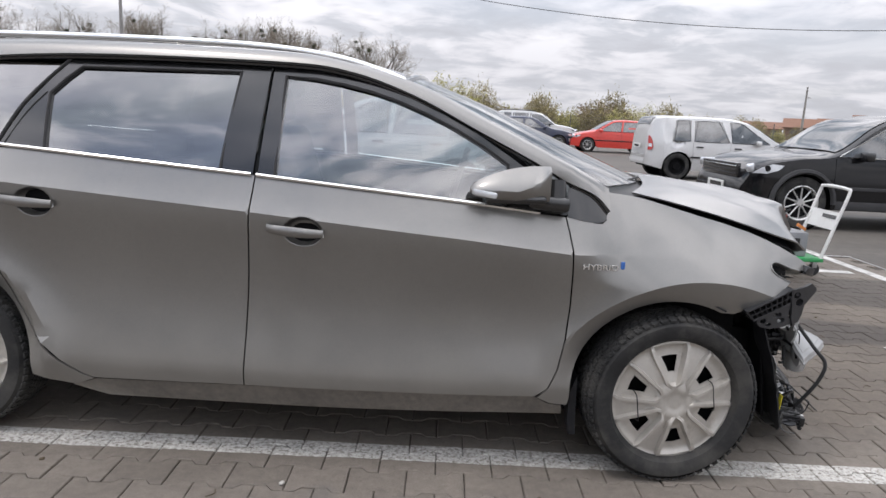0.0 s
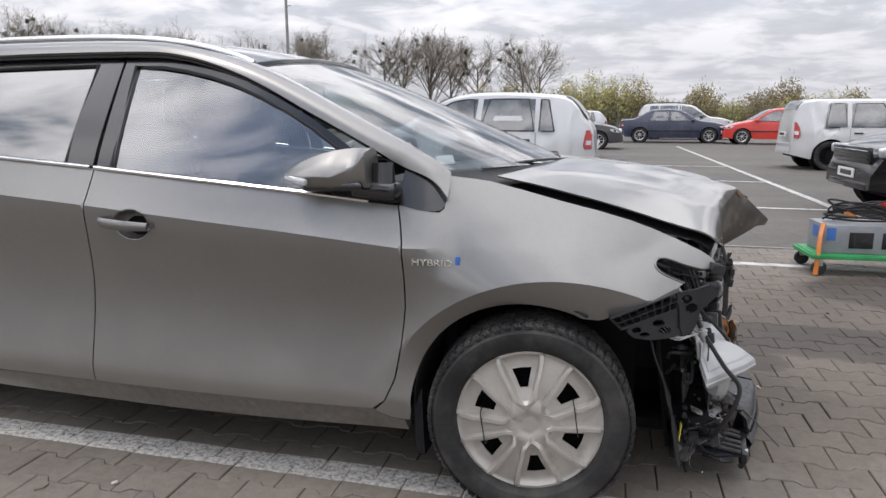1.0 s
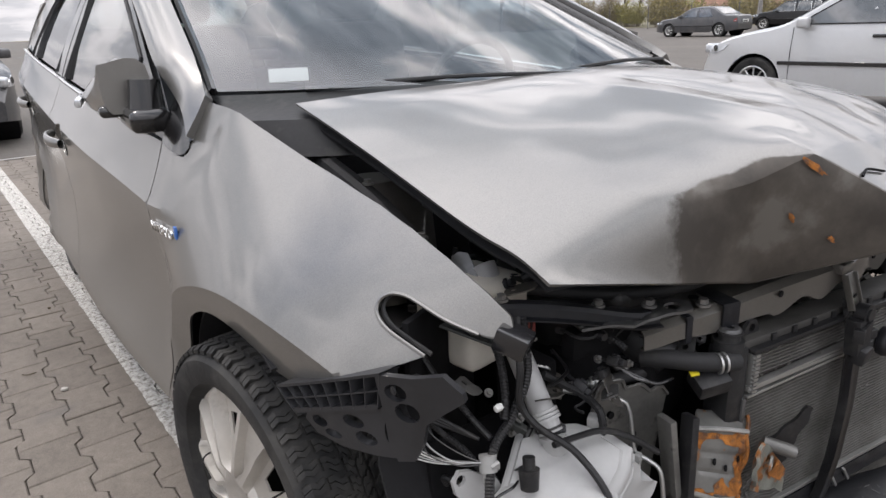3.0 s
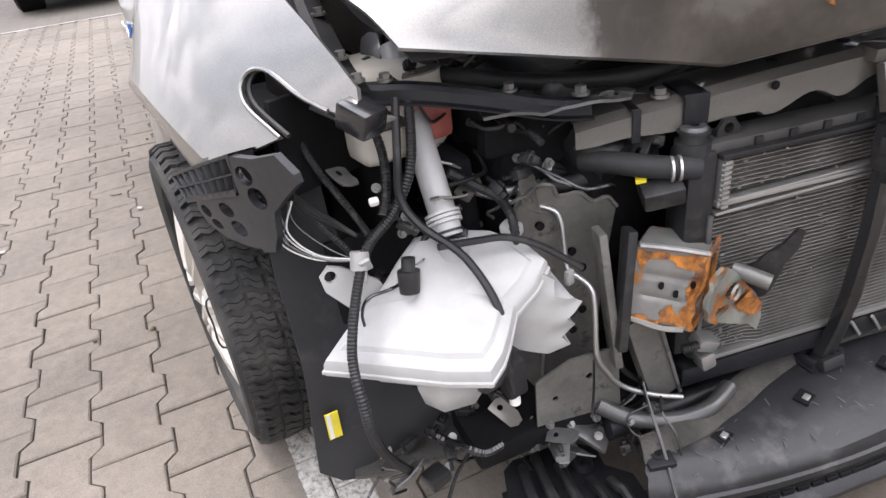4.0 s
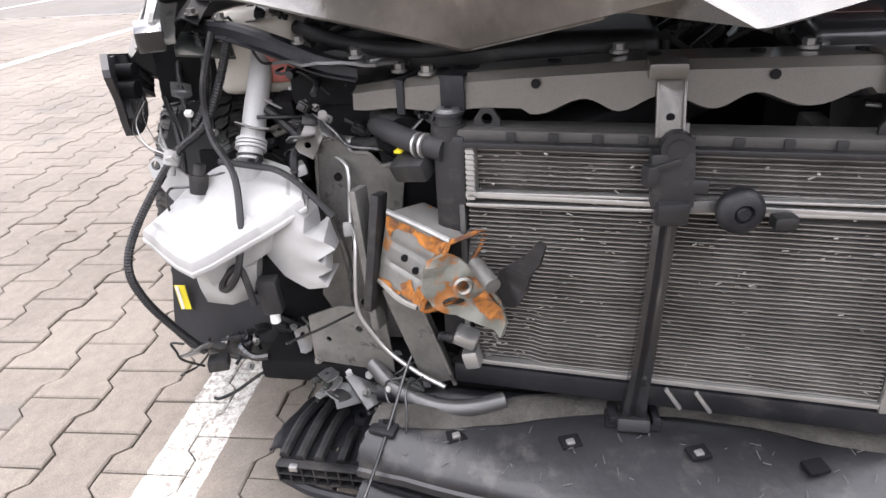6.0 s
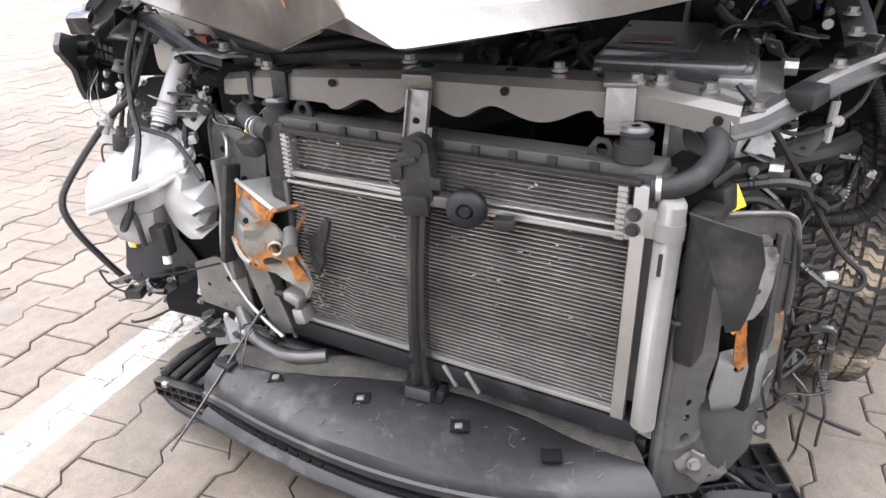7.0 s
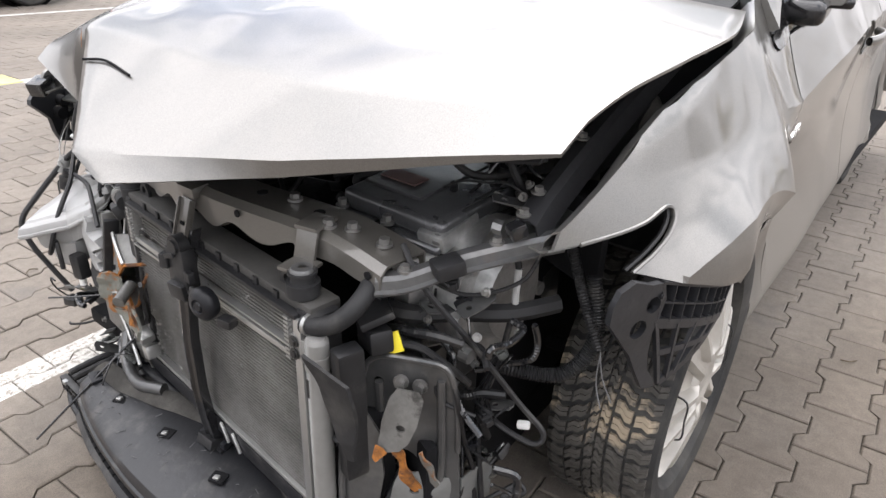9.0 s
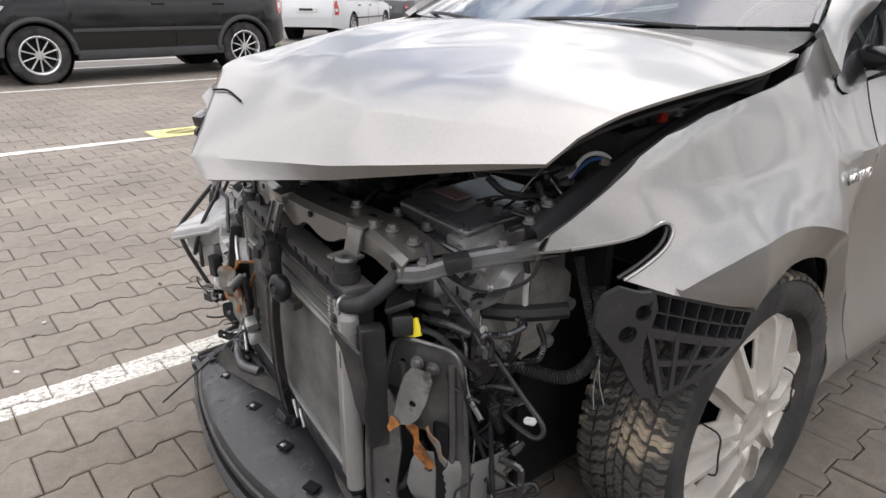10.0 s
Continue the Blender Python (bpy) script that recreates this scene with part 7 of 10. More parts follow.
part("torn_strip", sheet([(0.558, 0.40), (0.563, 0.36), (0.560, 0.33), (0.566, 0.315), (0.574, 0.33), (0.572, 0.37), (0.566, 0.41)], curl, 0.008, 0.003, (1, 0, 0)), RUSTY, car, "torn steel edge", smooth=30)
GBOX = surf("pale_primed_plate", (0.165, 0.168, 0.162), 0.45, metal=0.3, var=0.25, bump=0.15)
gb = sheet([(0.535, 0.348), (0.570, 0.352), (0.602, 0.340), (0.613, 0.315), (0.610, 0.262), (0.598, 0.240), (0.565, 0.234), (0.540, 0.242), (0.530, 0.285)], lambda y, z: Vector((0.560 - 0.70 * (y - 0.535) - 6.0 * max(0.0, abs(z - 0.296) - 0.030) ** 1.6 - 9.0 * max(0.0, y - 0.585) ** 1.5 + 0.005 * noise.noise(Vector((y * 18, z * 18, 5))), y, z)), 0.009, 0.004, (1, 0, 0), holes=((0.562, 0.325, 0.0065),))
gbx = part("grey_box", gb, GBOX, car, "smooth grey crumpled rail box", smooth=40)
part("box_side", box((0.452, 0.612, 0.292), (0.075, 0.004, 0.095), (0, 0, -4), 0.002), GBOX, gbx)
up = [(0.468, 0.115), (0.466, 0.30), (0.470, 0.450), (0.484, 0.472), (0.512, 0.468), (0.526, 0.44), (0.531, 0.36), (0.525, 0.315), (0.520, 0.27), (0.527, 0.225), (0.545, 0.185), (0.552, 0.155), (0.535, 0.115)]
upf = lambda y, z: Vector((0.604 - 0.50 * (y - 0.47) + 0.006 * math.exp(-((y - 0.495) / 0.010) ** 2) + 0.004 * noise.noise(Vector((y * 24, z * 10, 2))), y, z))
upr = part("side_upright", sheet(up, upf, 0.010, 0.005, (1, 0, 0), holes=((0.506, 0.285, 0.0035, 0.006), (0.507, 0.258, 0.0035, 0.006), (0.508, 0.222, 0.006, 0.009))), STEEL, car, "long grey steel upright with slots", smooth=30)
part("upright_bead", tube([upf(0.476, 0.44) + Vector((0.002, 0, 0)), upf(0.474, 0.30) + Vector((0.004, 0, 0)), upf(0.475, 0.13) + Vector((0.002, 0, 0))], 0.0055, 8, 4), STEEL, upr)
part("upright_back", box((0.545, 0.485, 0.28), (0.05, 0.05, 0.34), (-2, 2, -20), 0.006), DARK, car)
ft2 = sheet([(0.500, 0.185), (0.520, 0.205), (0.538, 0.200), (0.552, 0.178), (0.560, 0.172), (0.566, 0.185), (0.572, 0.170), (0.560, 0.150), (0.535, 0.152), (0.512, 0.160)], lambda y, z: Vector((0.592 - 0.35 * (y - 0.52) + 0.010 * noise.noise(Vector((y * 40, z * 40, 9))), y, z)), 0.008, 0.005, (1, 0, 0), holes=((0.548, 0.164, 0.004),))
ftp = part("torn_foot", ft2, DIRTST, car, "scraped bare metal foot", smooth=30)
bolts(ftp, [(0.592, 0.525, 0.186), (0.500, 0.606, 0.205)], 0.0065, 0.010, (1, 0.4, 0.3))
part("hanging_bracket", box((0.495, 0.604, 0.210), (0.010, 0.034, 0.050), (6, 4, -24), 0.003), STEEL, car)
# air guide flap beside the radiator
part("air_guide", sheet([(0.472, 0.592), (0.500, 0.584), (0.548, 0.574), (0.557, 0.54), (0.554, 0.49), (0.546, 0.448), (0.531, 0.440), (0.516, 0.49), (0.494, 0.55)], lambda y, z: Vector((0.658 - 0.010 * (0.57 - z) / 0.12 + 0.006 * noise.noise(Vector((y * 20, z * 20, 4))), y, z)), 0.014, 0.005, (1, 0, 0)), RUBBER, car, "black rubber air guide flap")
part("guide_post", box((0.598, 0.492, 0.47), (0.04, 0.03, 0.22), (0, 2, -18), 0.006), BLACKP, car)

# washer tank
def tank_levels(o, levels):
    bm = bmesh.new()
    cx, cy = sum(p[0] for p in o) / len(o), sum(p[1] for p in o) / len(o)
    rings = []
    for z, k, dx, dy in levels:
        rings.append([bm.verts.new((cx + (x - cx) * k + dx, cy + (y - cy) * k + dy, z - 0.55 * (x - 0.47) * 0.25 * (1 if z > 0.40 else 0.4))) for x, y in o])
    for A, B in zip(rings, rings[1:]):
        for i in range(len(o)):
            j = (i + 1) % len(o)
            bm.faces.new((A[i], A[j], B[j], B[i]))
    bm.faces.new(rings[0][::-1])
    bm.faces.new(rings[-1])
    bmesh.ops.triangulate(bm, faces=[f for f in bm.faces if len(f.verts) > 4])
    bmesh.ops.recalc_face_normals(bm, faces=bm.faces)
    return bm


TRIM = [(0.486, -0.684, 0.427), (0.528, -0.638, 0.436), (0.565, -0.600, 0.440), (0.602, -0.556, 0.446), (0.636, -0.512, 0.452), (0.620, -0.488, 0.457), (0.598, -0.468, 0.462), (0.558, -0.438, 0.472), (0.550, -0.402, 0.492), (0.530, -0.374, 0.506), (0.490, -0.385, 0.522), (0.455, -0.420, 0.532), (0.430, -0.470, 0.538), (0.425, -0.520, 0.535), (0.450, -0.555, 0.522), (0.472, -0.590, 0.502), (0.468, -0.628, 0.475)]
tk = bmesh.new()
tc0 = Vector((0.515, -0.52, 0.485))
rings = []
for k, dz in ((0.40, -0.075), (0.58, -0.070), (0.66, -0.052), (0.70, -0.026), (0.94, -0.020), (0.985, -0.017), (0.99, -0.0145), (1.012, -0.013), (1.012, -0.0085), (0.99, -0.007), (0.985, 0.001), (0.965, 0.006), (0.91, 0.009), (0.84, 0.0105), (0.80, 0.015), (0.60, 0.018), (0.3, 0.019)):
    ring = []
    for q in TRIM:
        p = tc0.lerp(Vector(q), k)
        p.z = q[2] * min(1, k) + tc0.z * (1 - min(1, k)) + dz + 0.006 * noise.noise(Vector(q) * 14)
        ring.append(tk.verts.new(p))
    rings.append(ring)
for A2, B2 in zip(rings, rings[1:]):
    for i in range(len(TRIM)):
        tk.faces.new((A2[i], A2[(i + 1) % len(TRIM)], B2[(i + 1) % len(TRIM)], B2[i]))
tk.faces.new(rings[0][::-1])
tk.faces.new(rings[-1])
bmesh.ops.recalc_face_normals(tk, faces=tk.faces)
tank = part("washer_tank", tk, TANKM, car, "white plastic washer fluid tank", smooth=22)
part("tank_lug", sheet([(-0.570, 0.485), (-0.618, 0.475), (-0.655, 0.52), (-0.658, 0.54), (-0.645, 0.552), (-0.628, 0.546), (-0.585, 0.515)], lambda y, z: Vector((0.462 + 0.15 * (0.52 - z), y, z)), 0.012, 0.007, (1, 0, 0), holes=((-0.645, 0.538, 0.008),)), TANKM, tank)
pleat = [(-0.435, 0.495), (-0.388, 0.500), (-0.374, 0.488), (-0.377, 0.466), (-0.348, 0.452), (-0.332, 0.440), (-0.360, 0.424), (-0.342, 0.404), (-0.366, 0.392), (-0.352, 0.376), (-0.385, 0.368), (-0.425, 0.385), (-0.458, 0.42)]
part("tank_lobe", sheet(pleat, lambda y, z: Vector((0.545 + 0.25 * (y + 0.40) - 3.0 * (y + 0.40) ** 2 - 0.10 * abs(z - 0.44) + 0.004 * math.sin((z - 0.37) * 150) * max(0, (y + 0.40) / 0.06), y, z)), 0.008, 0.055, (1, 0, 0)), TANKM, tank, "pleated lower chamber with a rusty stain", smooth=24)
low = tank_levels([(0.50, -0.545), (0.49, -0.50), (0.505, -0.465), (0.54, -0.46), (0.565, -0.49), (0.56, -0.54), (0.53, -0.56)], [(0.345, 0.6, 0, -0.015), (0.352, 0.85, 0, -0.015), (0.38, 1.05, 0, -0.012), (0.42, 1.15, 0, -0.01)])
part("tank_sump", low, TANKM, tank, smooth=50)
cap = bmesh.new()
join_cyl(cap, (0.470, -0.480, 0.520), (0.464, -0.481, 0.545), 0.021, 18)
join_tube(cap, [(0.463, -0.482, 0.548), (0.435, -0.481, 0.585), (0.40, -0.480, 0.632), (0.363, -0.478, 0.680), (0.30, -0.475, 0.765)], 0.019, 16, 5)
for z in (0.0, 0.22, 0.44):
    join_cyl(cap, Vector((0.452, -0.482, 0.562)).lerp(Vector((0.436, -0.482, 0.583)), z), Vector((0.452, -0.482, 0.562)).lerp(Vector((0.436, -0.482, 0.583)), z + 0.16), 0.024, 18)
part("filler_neck", cap, TANKM, tank, "white filler neck", smooth=50)
part("neck_ring", cyl((0.460, -0.482, 0.552), (0.458, -0.482, 0.555), 0.0205, 18), BLACKP, tank)
part("label", box((0.50, -0.500, 0.5055), (0.045, 0.020, 0.001), (0, 16, 25)), WHITEP, tank, "small printed label")
part("tank_cap", box((0.475, -0.398, 0.540), (0.028, 0.02, 0.018), (10, 0, 30), 0.005), TANKM, tank)
part("pump", box((0.548, -0.446, 0.360), (0.028, 0.032, 0.06), (4, 0, 10), 0.006), BLACKP, car, "black washer pump")
part("pump_tip", cyl((0.549, -0.445, 0.330), (0.550, -0.445, 0.312), 0.008, 12), WHITEP, car)
# fender liner front part, bent, with its label
lin = [(-0.61, 0.605), (-0.655, 0.60), (-0.690, 0.57), (-0.704, 0.52), (-0.702, 0.42), (-0.703, 0.36), (-0.715, 0.24), (-0.72, 0.19), (-0.69, 0.165), (-0.60, 0.148), (-0.48, 0.165), (-0.36, 0.175), (-0.35, 0.19), (-0.42, 0.21), (-0.50, 0.235), (-0.56, 0.28), (-0.58, 0.36), (-0.59, 0.45), (-0.61, 0.56)]
part("splash_guard", sheet(lin, lambda y, z: Vector((0.40 + 0.25 * max(0, 0.30 - z) - 0.35 * max(0, z - 0.33) + 0.01 * noise.noise(Vector((y * 12, z * 12, 4))), y, z)), 0.035, 0.005, (1, 0, 0)), LINER, car, "black splash guard bent forward of the tyre", smooth=30)
pan = lambda x, y: Vector((x, y, 0.190 + 0.10 * (x - 0.45) + 0.05 * (y + 0.52) + 0.012 * noise.noise(Vector((x * 14, y * 10, 5)))))
part("splash_pan", sheet([(0.40, -0.66), (0.445, -0.672), (0.475, -0.62), (0.490, -0.52), (0.495, -0.42), (0.485, -0.37), (0.45, -0.36), (0.40, -0.45)], pan, 0.02, 0.005, (0, 0, 1), holes=((0.445, -0.60, 0.008), (0.465, -0.45, 0.007))), FELT, car, "dusty grey splash pan", smooth=40)
# black sheet carries the shade behind the splash guard
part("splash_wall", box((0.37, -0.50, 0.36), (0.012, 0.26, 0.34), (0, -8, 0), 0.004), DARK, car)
part("warning_label", box((0.424, -0.683, 0.272), (0.002, 0.020, 0.052), (0, 4, 4), 0.0), YELLOW, car, "yellow warning label")
part("label_strip", box((0.4252, -0.688, 0.272), (0.002, 0.006, 0.050), (0, 4, 4), 0.0), WHITEP, car)

LAMPB = surf("green_grey_bracket", (0.035, 0.038, 0.035), 0.5, metal=0.2, var=0.25)
# bumper corner brackets
DUSTB = surf("dusty_bracket_plastic", (0.021, 0.0215, 0.024), 0.38, var=0.3, bump=0.15, patch=(0.055, 0.054, 0.053), patch_at=(0.55, 0.9), patch_scale=18)
PLATE_R = [(0.334, 0.698), (0.376, 0.704), (0.408, 0.716), (0.427, 0.697), (0.429, 0.686), (0.411, 0.666), (0.389, 0.640), (0.384, 0.606), (0.374, 0.580), (0.354, 0.572), (0.346, 0.60), (0.342, 0.645)]
SKIRT_R = [(0.234, 0.608), (0.269, 0.627), (0.33, 0.649), (0.353, 0.642), (0.364, 0.605), (0.358, 0.574), (0.323, 0.566), (0.28, 0.563), (0.243, 0.572), (0.228, 0.590)]
PLATE_L = [(0.318, 0.676), (0.341, 0.678), (0.370, 0.689), (0.391, 0.679), (0.400, 0.659), (0.402, 0.634), (0.380, 0.602), (0.359, 0.574), (0.342, 0.542), (0.318, 0.501), (0.292, 0.495), (0.300, 0.512), (0.317, 0.535), (0.324, 0.565), (0.326, 0.60), (0.318, 0.62), (0.311, 0.65)]
for sgn, ox, oy, plate, wells, top, low, foot in ((-1, 0.062, -0.078, PLATE_R, ((0.357, 0.678, 0.0125), (0.369, 0.652, 0.014)), ((0.34, 0.700), (0.19, 0.630)), ((0.335, 0.650), (0.215, 0.600)), ((0.329, 0.572), (0.246, 0.562))),
                                                  (1, 0.0, 0.0, PLATE_L, ((0.333, 0.646, 0.0125), (0.353, 0.614, 0.014)), ((0.32, 0.676), (0.105, 0.600)), ((0.320, 0.617), (0.120, 0.550)), ((0.280, 0.496), (0.214, 0.514)))):
    def bk(x, z, sgn=sgn, ox=ox, oy=oy):
        yy = 0.835 - 0.62 * max(0, x - 0.17) ** 1.5 - 0.05 * max(0, 0.60 - z)
        k = max(0, (x - 0.05) / 0.33)
        return Vector((x + ox * k, sgn * (yy + oy * k), z))
    inn = Vector((-0.10, -sgn, 0)).normalized()
    pb = part("bumper_bracket", sheet(plate, bk, 0.012, 0.010, (0, sgn, 0), holes=wells), DUSTB, car, "black plastic bumper corner bracket")
    for u, v, r in wells:
        c = bk(u, v)
        part("screw_well", cyl(c + inn * 0.010, c + inn * 0.040, r * 0.98, 16), DARK, pb)
    bolts(pb, [tuple(bk(plate[1][0] - 0.02, plate[1][1] - 0.022) + inn * -0.001)], 0.004, 0.002, (0.1, sgn, 0), DUSTB)
    lat = bmesh.new()

    def web(a, b, d0, d1, t, bk=bk, lat=lat, inn=inn):
        """A thin rib standing in from the skin between two points of it."""
        n = 6
        up = Vector((0, 0, 1)) if abs(b[0] - a[0]) > abs(b[1] - a[1]) else Vector((1, 0, 0))
        rows = []
        for i in range(n + 1):
            p = bk(a[0] + (b[0] - a[0]) * i / n, a[1] + (b[1] - a[1]) * i / n)
            rows.append([p + inn * d0 - up * t, p + inn * d1 - up * t, p + inn * d1 + up * t, p + inn * d0 + up * t, p + inn * d0 - up * t])
        lb = loft(rows)
        bmesh.ops.recalc_face_normals(lb, faces=lb.faces)
        me = bpy.data.meshes.new("web")
        lb.to_mesh(me)
        lb.free()
        lat.from_mesh(me)
        bpy.data.meshes.remove(me)

    def mixp(p, q, t):
        return (p[0] + (q[0] - p[0]) * t, p[1] + (q[1] - p[1]) * t)
    mid = (mixp(top[0], low[0], 0.5), mixp(top[1], low[1], 0.5))
    for (a, b), t in ((top, 0.0022), (mid, 0.0012), (low, 0.004)):
        web(a, b, 0.0, 0.034, t)
    for k in range(9):
        a, b = mixp(*top, k / 8), mixp(*low, k / 8)
        web(a, b, 0.0, 0.030, 0.0012)
    web(top[1], low[1], 0.0, 0.03, 0.004)
    # slotted skirt below the ribs
    if sgn < 0:
        skirt_map = lambda x, z: bk(x, z) + inn * 0.006
        part("skirt", sheet(SKIRT_R, skirt_map, 0.009, 0.012, (0, sgn, 0), holes=((0.250, 0.594, 0.011, 0.009), (0.298, 0.612, 0.014, 0.010), (0.268, 0.580, 0.012, 0.007), (0.313, 0.590, 0.014, 0.011), (0.345, 0.612, 0.008, 0.020))), DUSTB, pb, "moulded skirt with rounded openings", smooth=30)
    else:
        for k in range(5):
            a, b = mixp(*low, k / 4), mixp(*foot, k / 4)
            web(a, b, 0.001, 0.007, 0.0055)
        web(*foot, 0.001, 0.007, 0.006)
        web(mixp(low[0], foot[0], 0.5), mixp(low[1], foot[1], 0.5), 0.001, 0.007, 0.005)
        web(mixp(low[0], foot[0], 0.06), mixp(low[1], foot[1], 0.06), 0.001, 0.007, 0.006)
    part("lattice", lat, DUSTB, pb, "ribbed lattice", smooth=30)
    part("lamp_bracket", box((0.335 + ox, sgn * (0.625 + oy * 0.9), 0.712), (0.10, 0.085, 0.004), (sgn * 10, 12, sgn * -30), 0.001), LAMPB, car, "dull green-grey headlamp bracket")
    # black wall gives the headlamp opening its inner shade
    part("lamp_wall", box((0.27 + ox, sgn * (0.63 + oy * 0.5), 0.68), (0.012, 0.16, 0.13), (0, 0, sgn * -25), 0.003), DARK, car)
    part("wing_block", box((0.438 + ox * 0.9, sgn * (0.638 + oy * 0.75), 0.742), (0.045, 0.038, 0.032) if sgn < 0 else (0.024, 0.022, 0.020), (0, 18, sgn * -30), 0.005), GLOSSB, car)

# AC pipes
GREYC = surf("grey_clip", (0.36, 0.36, 0.35), 0.5, var=0.15)
part("ac_pipe", tube([(0.33, -0.462, 0.600), (0.367, -0.441, 0.577), (0.42, -0.385, 0.558), (0.462, -0.332, 0.546), (0.474, -0.322, 0.528), (0.482, -0.322, 0.495), (0.491, -0.322, 0.460), (0.510, -0.312, 0.450), (0.529, -0.306, 0.438), (0.540, -0.308, 0.395), (0.546, -0.309, 0.341), (0.548, -0.294, 0.305), (0.550, -0.266, 0.265), (0.563, -0.220, 0.238), (0.578, -0.175, 0.225)], 0.0040, 10, 6), PIPE, car, "bent bare aluminium pipe")
p2 = bmesh.new()
join_tube(p2, [(0.345, -0.447, 0.650), (0.350, -0.444, 0.611), (0.362, -0.435, 0.585), (0.393, -0.411, 0.568), (0.412, -0.375, 0.565), (0.422, -0.352, 0.565)], 0.0072, 10, 7)
join_tube(p2, [(0.420, -0.357, 0.565), (0.436, -0.318, 0.565)], 0.0105, 10, 2, 0.002, 0.008)
part("ac_hose_fitting", p2, PIPE, car, "aluminium pipe with a crimped sleeve")
part("ac_hose", tube([(0.434, -0.322, 0.565), (0.448, -0.290, 0.568), (0.462, -0.258, 0.580), (0.462, -0.22, 0.600), (0.44, -0.18, 0.612)], 0.0115, 12), RUBBER, car)
part("pipe_clip", box((0.500, -0.325, 0.452), (0.010, 0.014, 0.022), (0, 0, 20), 0.003), GREYC, car, "grey pipe clip")
# coolant hoses
hr = bmesh.new()
join_tube(hr, [(0.455, -0.275, 0.600), (0.49, -0.255, 0.605), (0.52, -0.225, 0.602), (0.540, -0.192, 0.598), (0.552, -0.160, 0.594)], 0.0155, 14)
part("coolant_hose", hr, RUBBER, car, "black coolant hose with a clamp")
cl = bmesh.new()
for y in (-0.186, -0.176):
    join_tube(cl, [(0.5385 + 0.35 * (y + 0.194), y - 0.012, 0.598), (0.540 + 0.35 * (y + 0.194), y - 0.009, 0.598)], 0.0172, 14, 1)
part("hose_clamp", cl, PIPE, car)
hl = bmesh.new()
join_tube(hl, [(0.616, 0.424, 0.598), (0.612, 0.445, 0.600), (0.602, 0.470, 0.610), (0.585, 0.486, 0.628), (0.56, 0.488, 0.645), (0.52, 0.47, 0.655)], 0.0138, 14)
part("coolant_hose", hl, RUBBER, car, "curved black coolant hose")
part("hose_clamp", tube([(0.6150, 0.430, 0.5985), (0.6145, 0.436, 0.599)], 0.0155, 14, 1), PIPE, car)
part("vent_hose", tube([(0.30, -0.46, 0.73), (0.36, -0.40, 0.722), (0.41, -0.33, 0.712), (0.45, -0.24, 0.706), (0.475, -0.16, 0.712), (0.46, -0.08, 0.72), (0.40, -0.02, 0.72)], 0.011, 10), RUBBER, car)
part("resonator", lathe([(0.0, -0.05), (0.032, -0.042), (0.044, 0), (0.032, 0.042), (0.0, 0.05)], 20, "X"), BLACKP, car, at=pose(0.44, -0.245, 0.61, 0, 25, 20))

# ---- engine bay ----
# plain near-black blocks; the bay's deep shade is put into their colour
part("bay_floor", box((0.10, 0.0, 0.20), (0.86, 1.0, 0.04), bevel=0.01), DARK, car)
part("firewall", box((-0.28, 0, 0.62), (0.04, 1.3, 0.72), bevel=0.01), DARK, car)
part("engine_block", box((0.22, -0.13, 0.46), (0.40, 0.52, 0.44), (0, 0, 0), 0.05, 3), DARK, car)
part("engine_cover", box((0.24, -0.10, 0.70), (0.40, 0.44, 0.06), (0, 3, 0), 0.025, 3), BLACKP, car, "black engine cover")
inv = bmesh.new()
join_box(inv, (0.322, 0.415, 0.706), (0.225, 0.200, 0.034), (0, 5, -3), 0.010, 3)
join_box(inv, (0.345, 0.478, 0.700), (0.180, 0.090, 0.040), (0, 5, -3), 0.012, 3)
join_box(inv, (0.310, 0.385, 0.7245), (0.170, 0.125, 0.006), (0, 5, -3), 0.003, 1)
join_box(inv, (0.325, 0.415, 0.683), (0.245, 0.222, 0.012), (0, 4, -3), 0.003, 1)
join_box(inv, (0.325, 0.420, 0.655), (0.225, 0.200, 0.050), (0, 3, -3), 0.006, 1)
for ky in range(4):
    join_box(inv, (0.438, 0.350 + 0.045 * ky, 0.655), (0.012, 0.006, 0.045), (0, 6, -3), 0.001, 1)
CASEM = surf("grey_case", (0.085, 0.086, 0.090), 0.28, metal=0.4, var=0.25, bump=0.12, patch=(0.15, 0.146, 0.14), patch_at=(0.6, 0.85), coat=0.3)
iv = part("inverter", inv, CASEM, car, "dark grey ribbed inverter case")
part("warning_plate", box((0.352, 0.372, 0.7265), (0.034, 0.075, 0.002), (0, 5, -3)), surf("dull_red_label", (0.13, 0.075, 0.07), 0.5, var=0.2, bump=0.02), iv, "faded red warning label")
bolts(iv, [(0.438, 0.318, 0.686), (0.440, 0.415, 0.686), (0.436, 0.512, 0.684), (0.250, 0.520, 0.698), (0.215, 0.41, 0.70), (0.215, 0.318, 0.70)], 0.0075, 0.014)
tr = bmesh.new()
join_cyl(tr, (0.34, 0.42, 0.58), (0.34, 0.56, 0.585), 0.115, 26)
join_cyl(tr, (0.34, 0.54, 0.585), (0.34, 0.585, 0.587), 0.085, 26, 0.07)
for k in range(9):
    a = 2 * math.pi * k / 9
    join_cyl(tr, (0.34 + 0.115 * math.cos(a), 0.555, 0.585 + 0.115 * math.sin(a)), (0.34 + 0.115 * math.cos(a), 0.572, 0.585 + 0.115 * math.sin(a)), 0.012, 8)
part("transmission", tr, ALLOY, car, "cast alloy transmission housing", smooth=30)
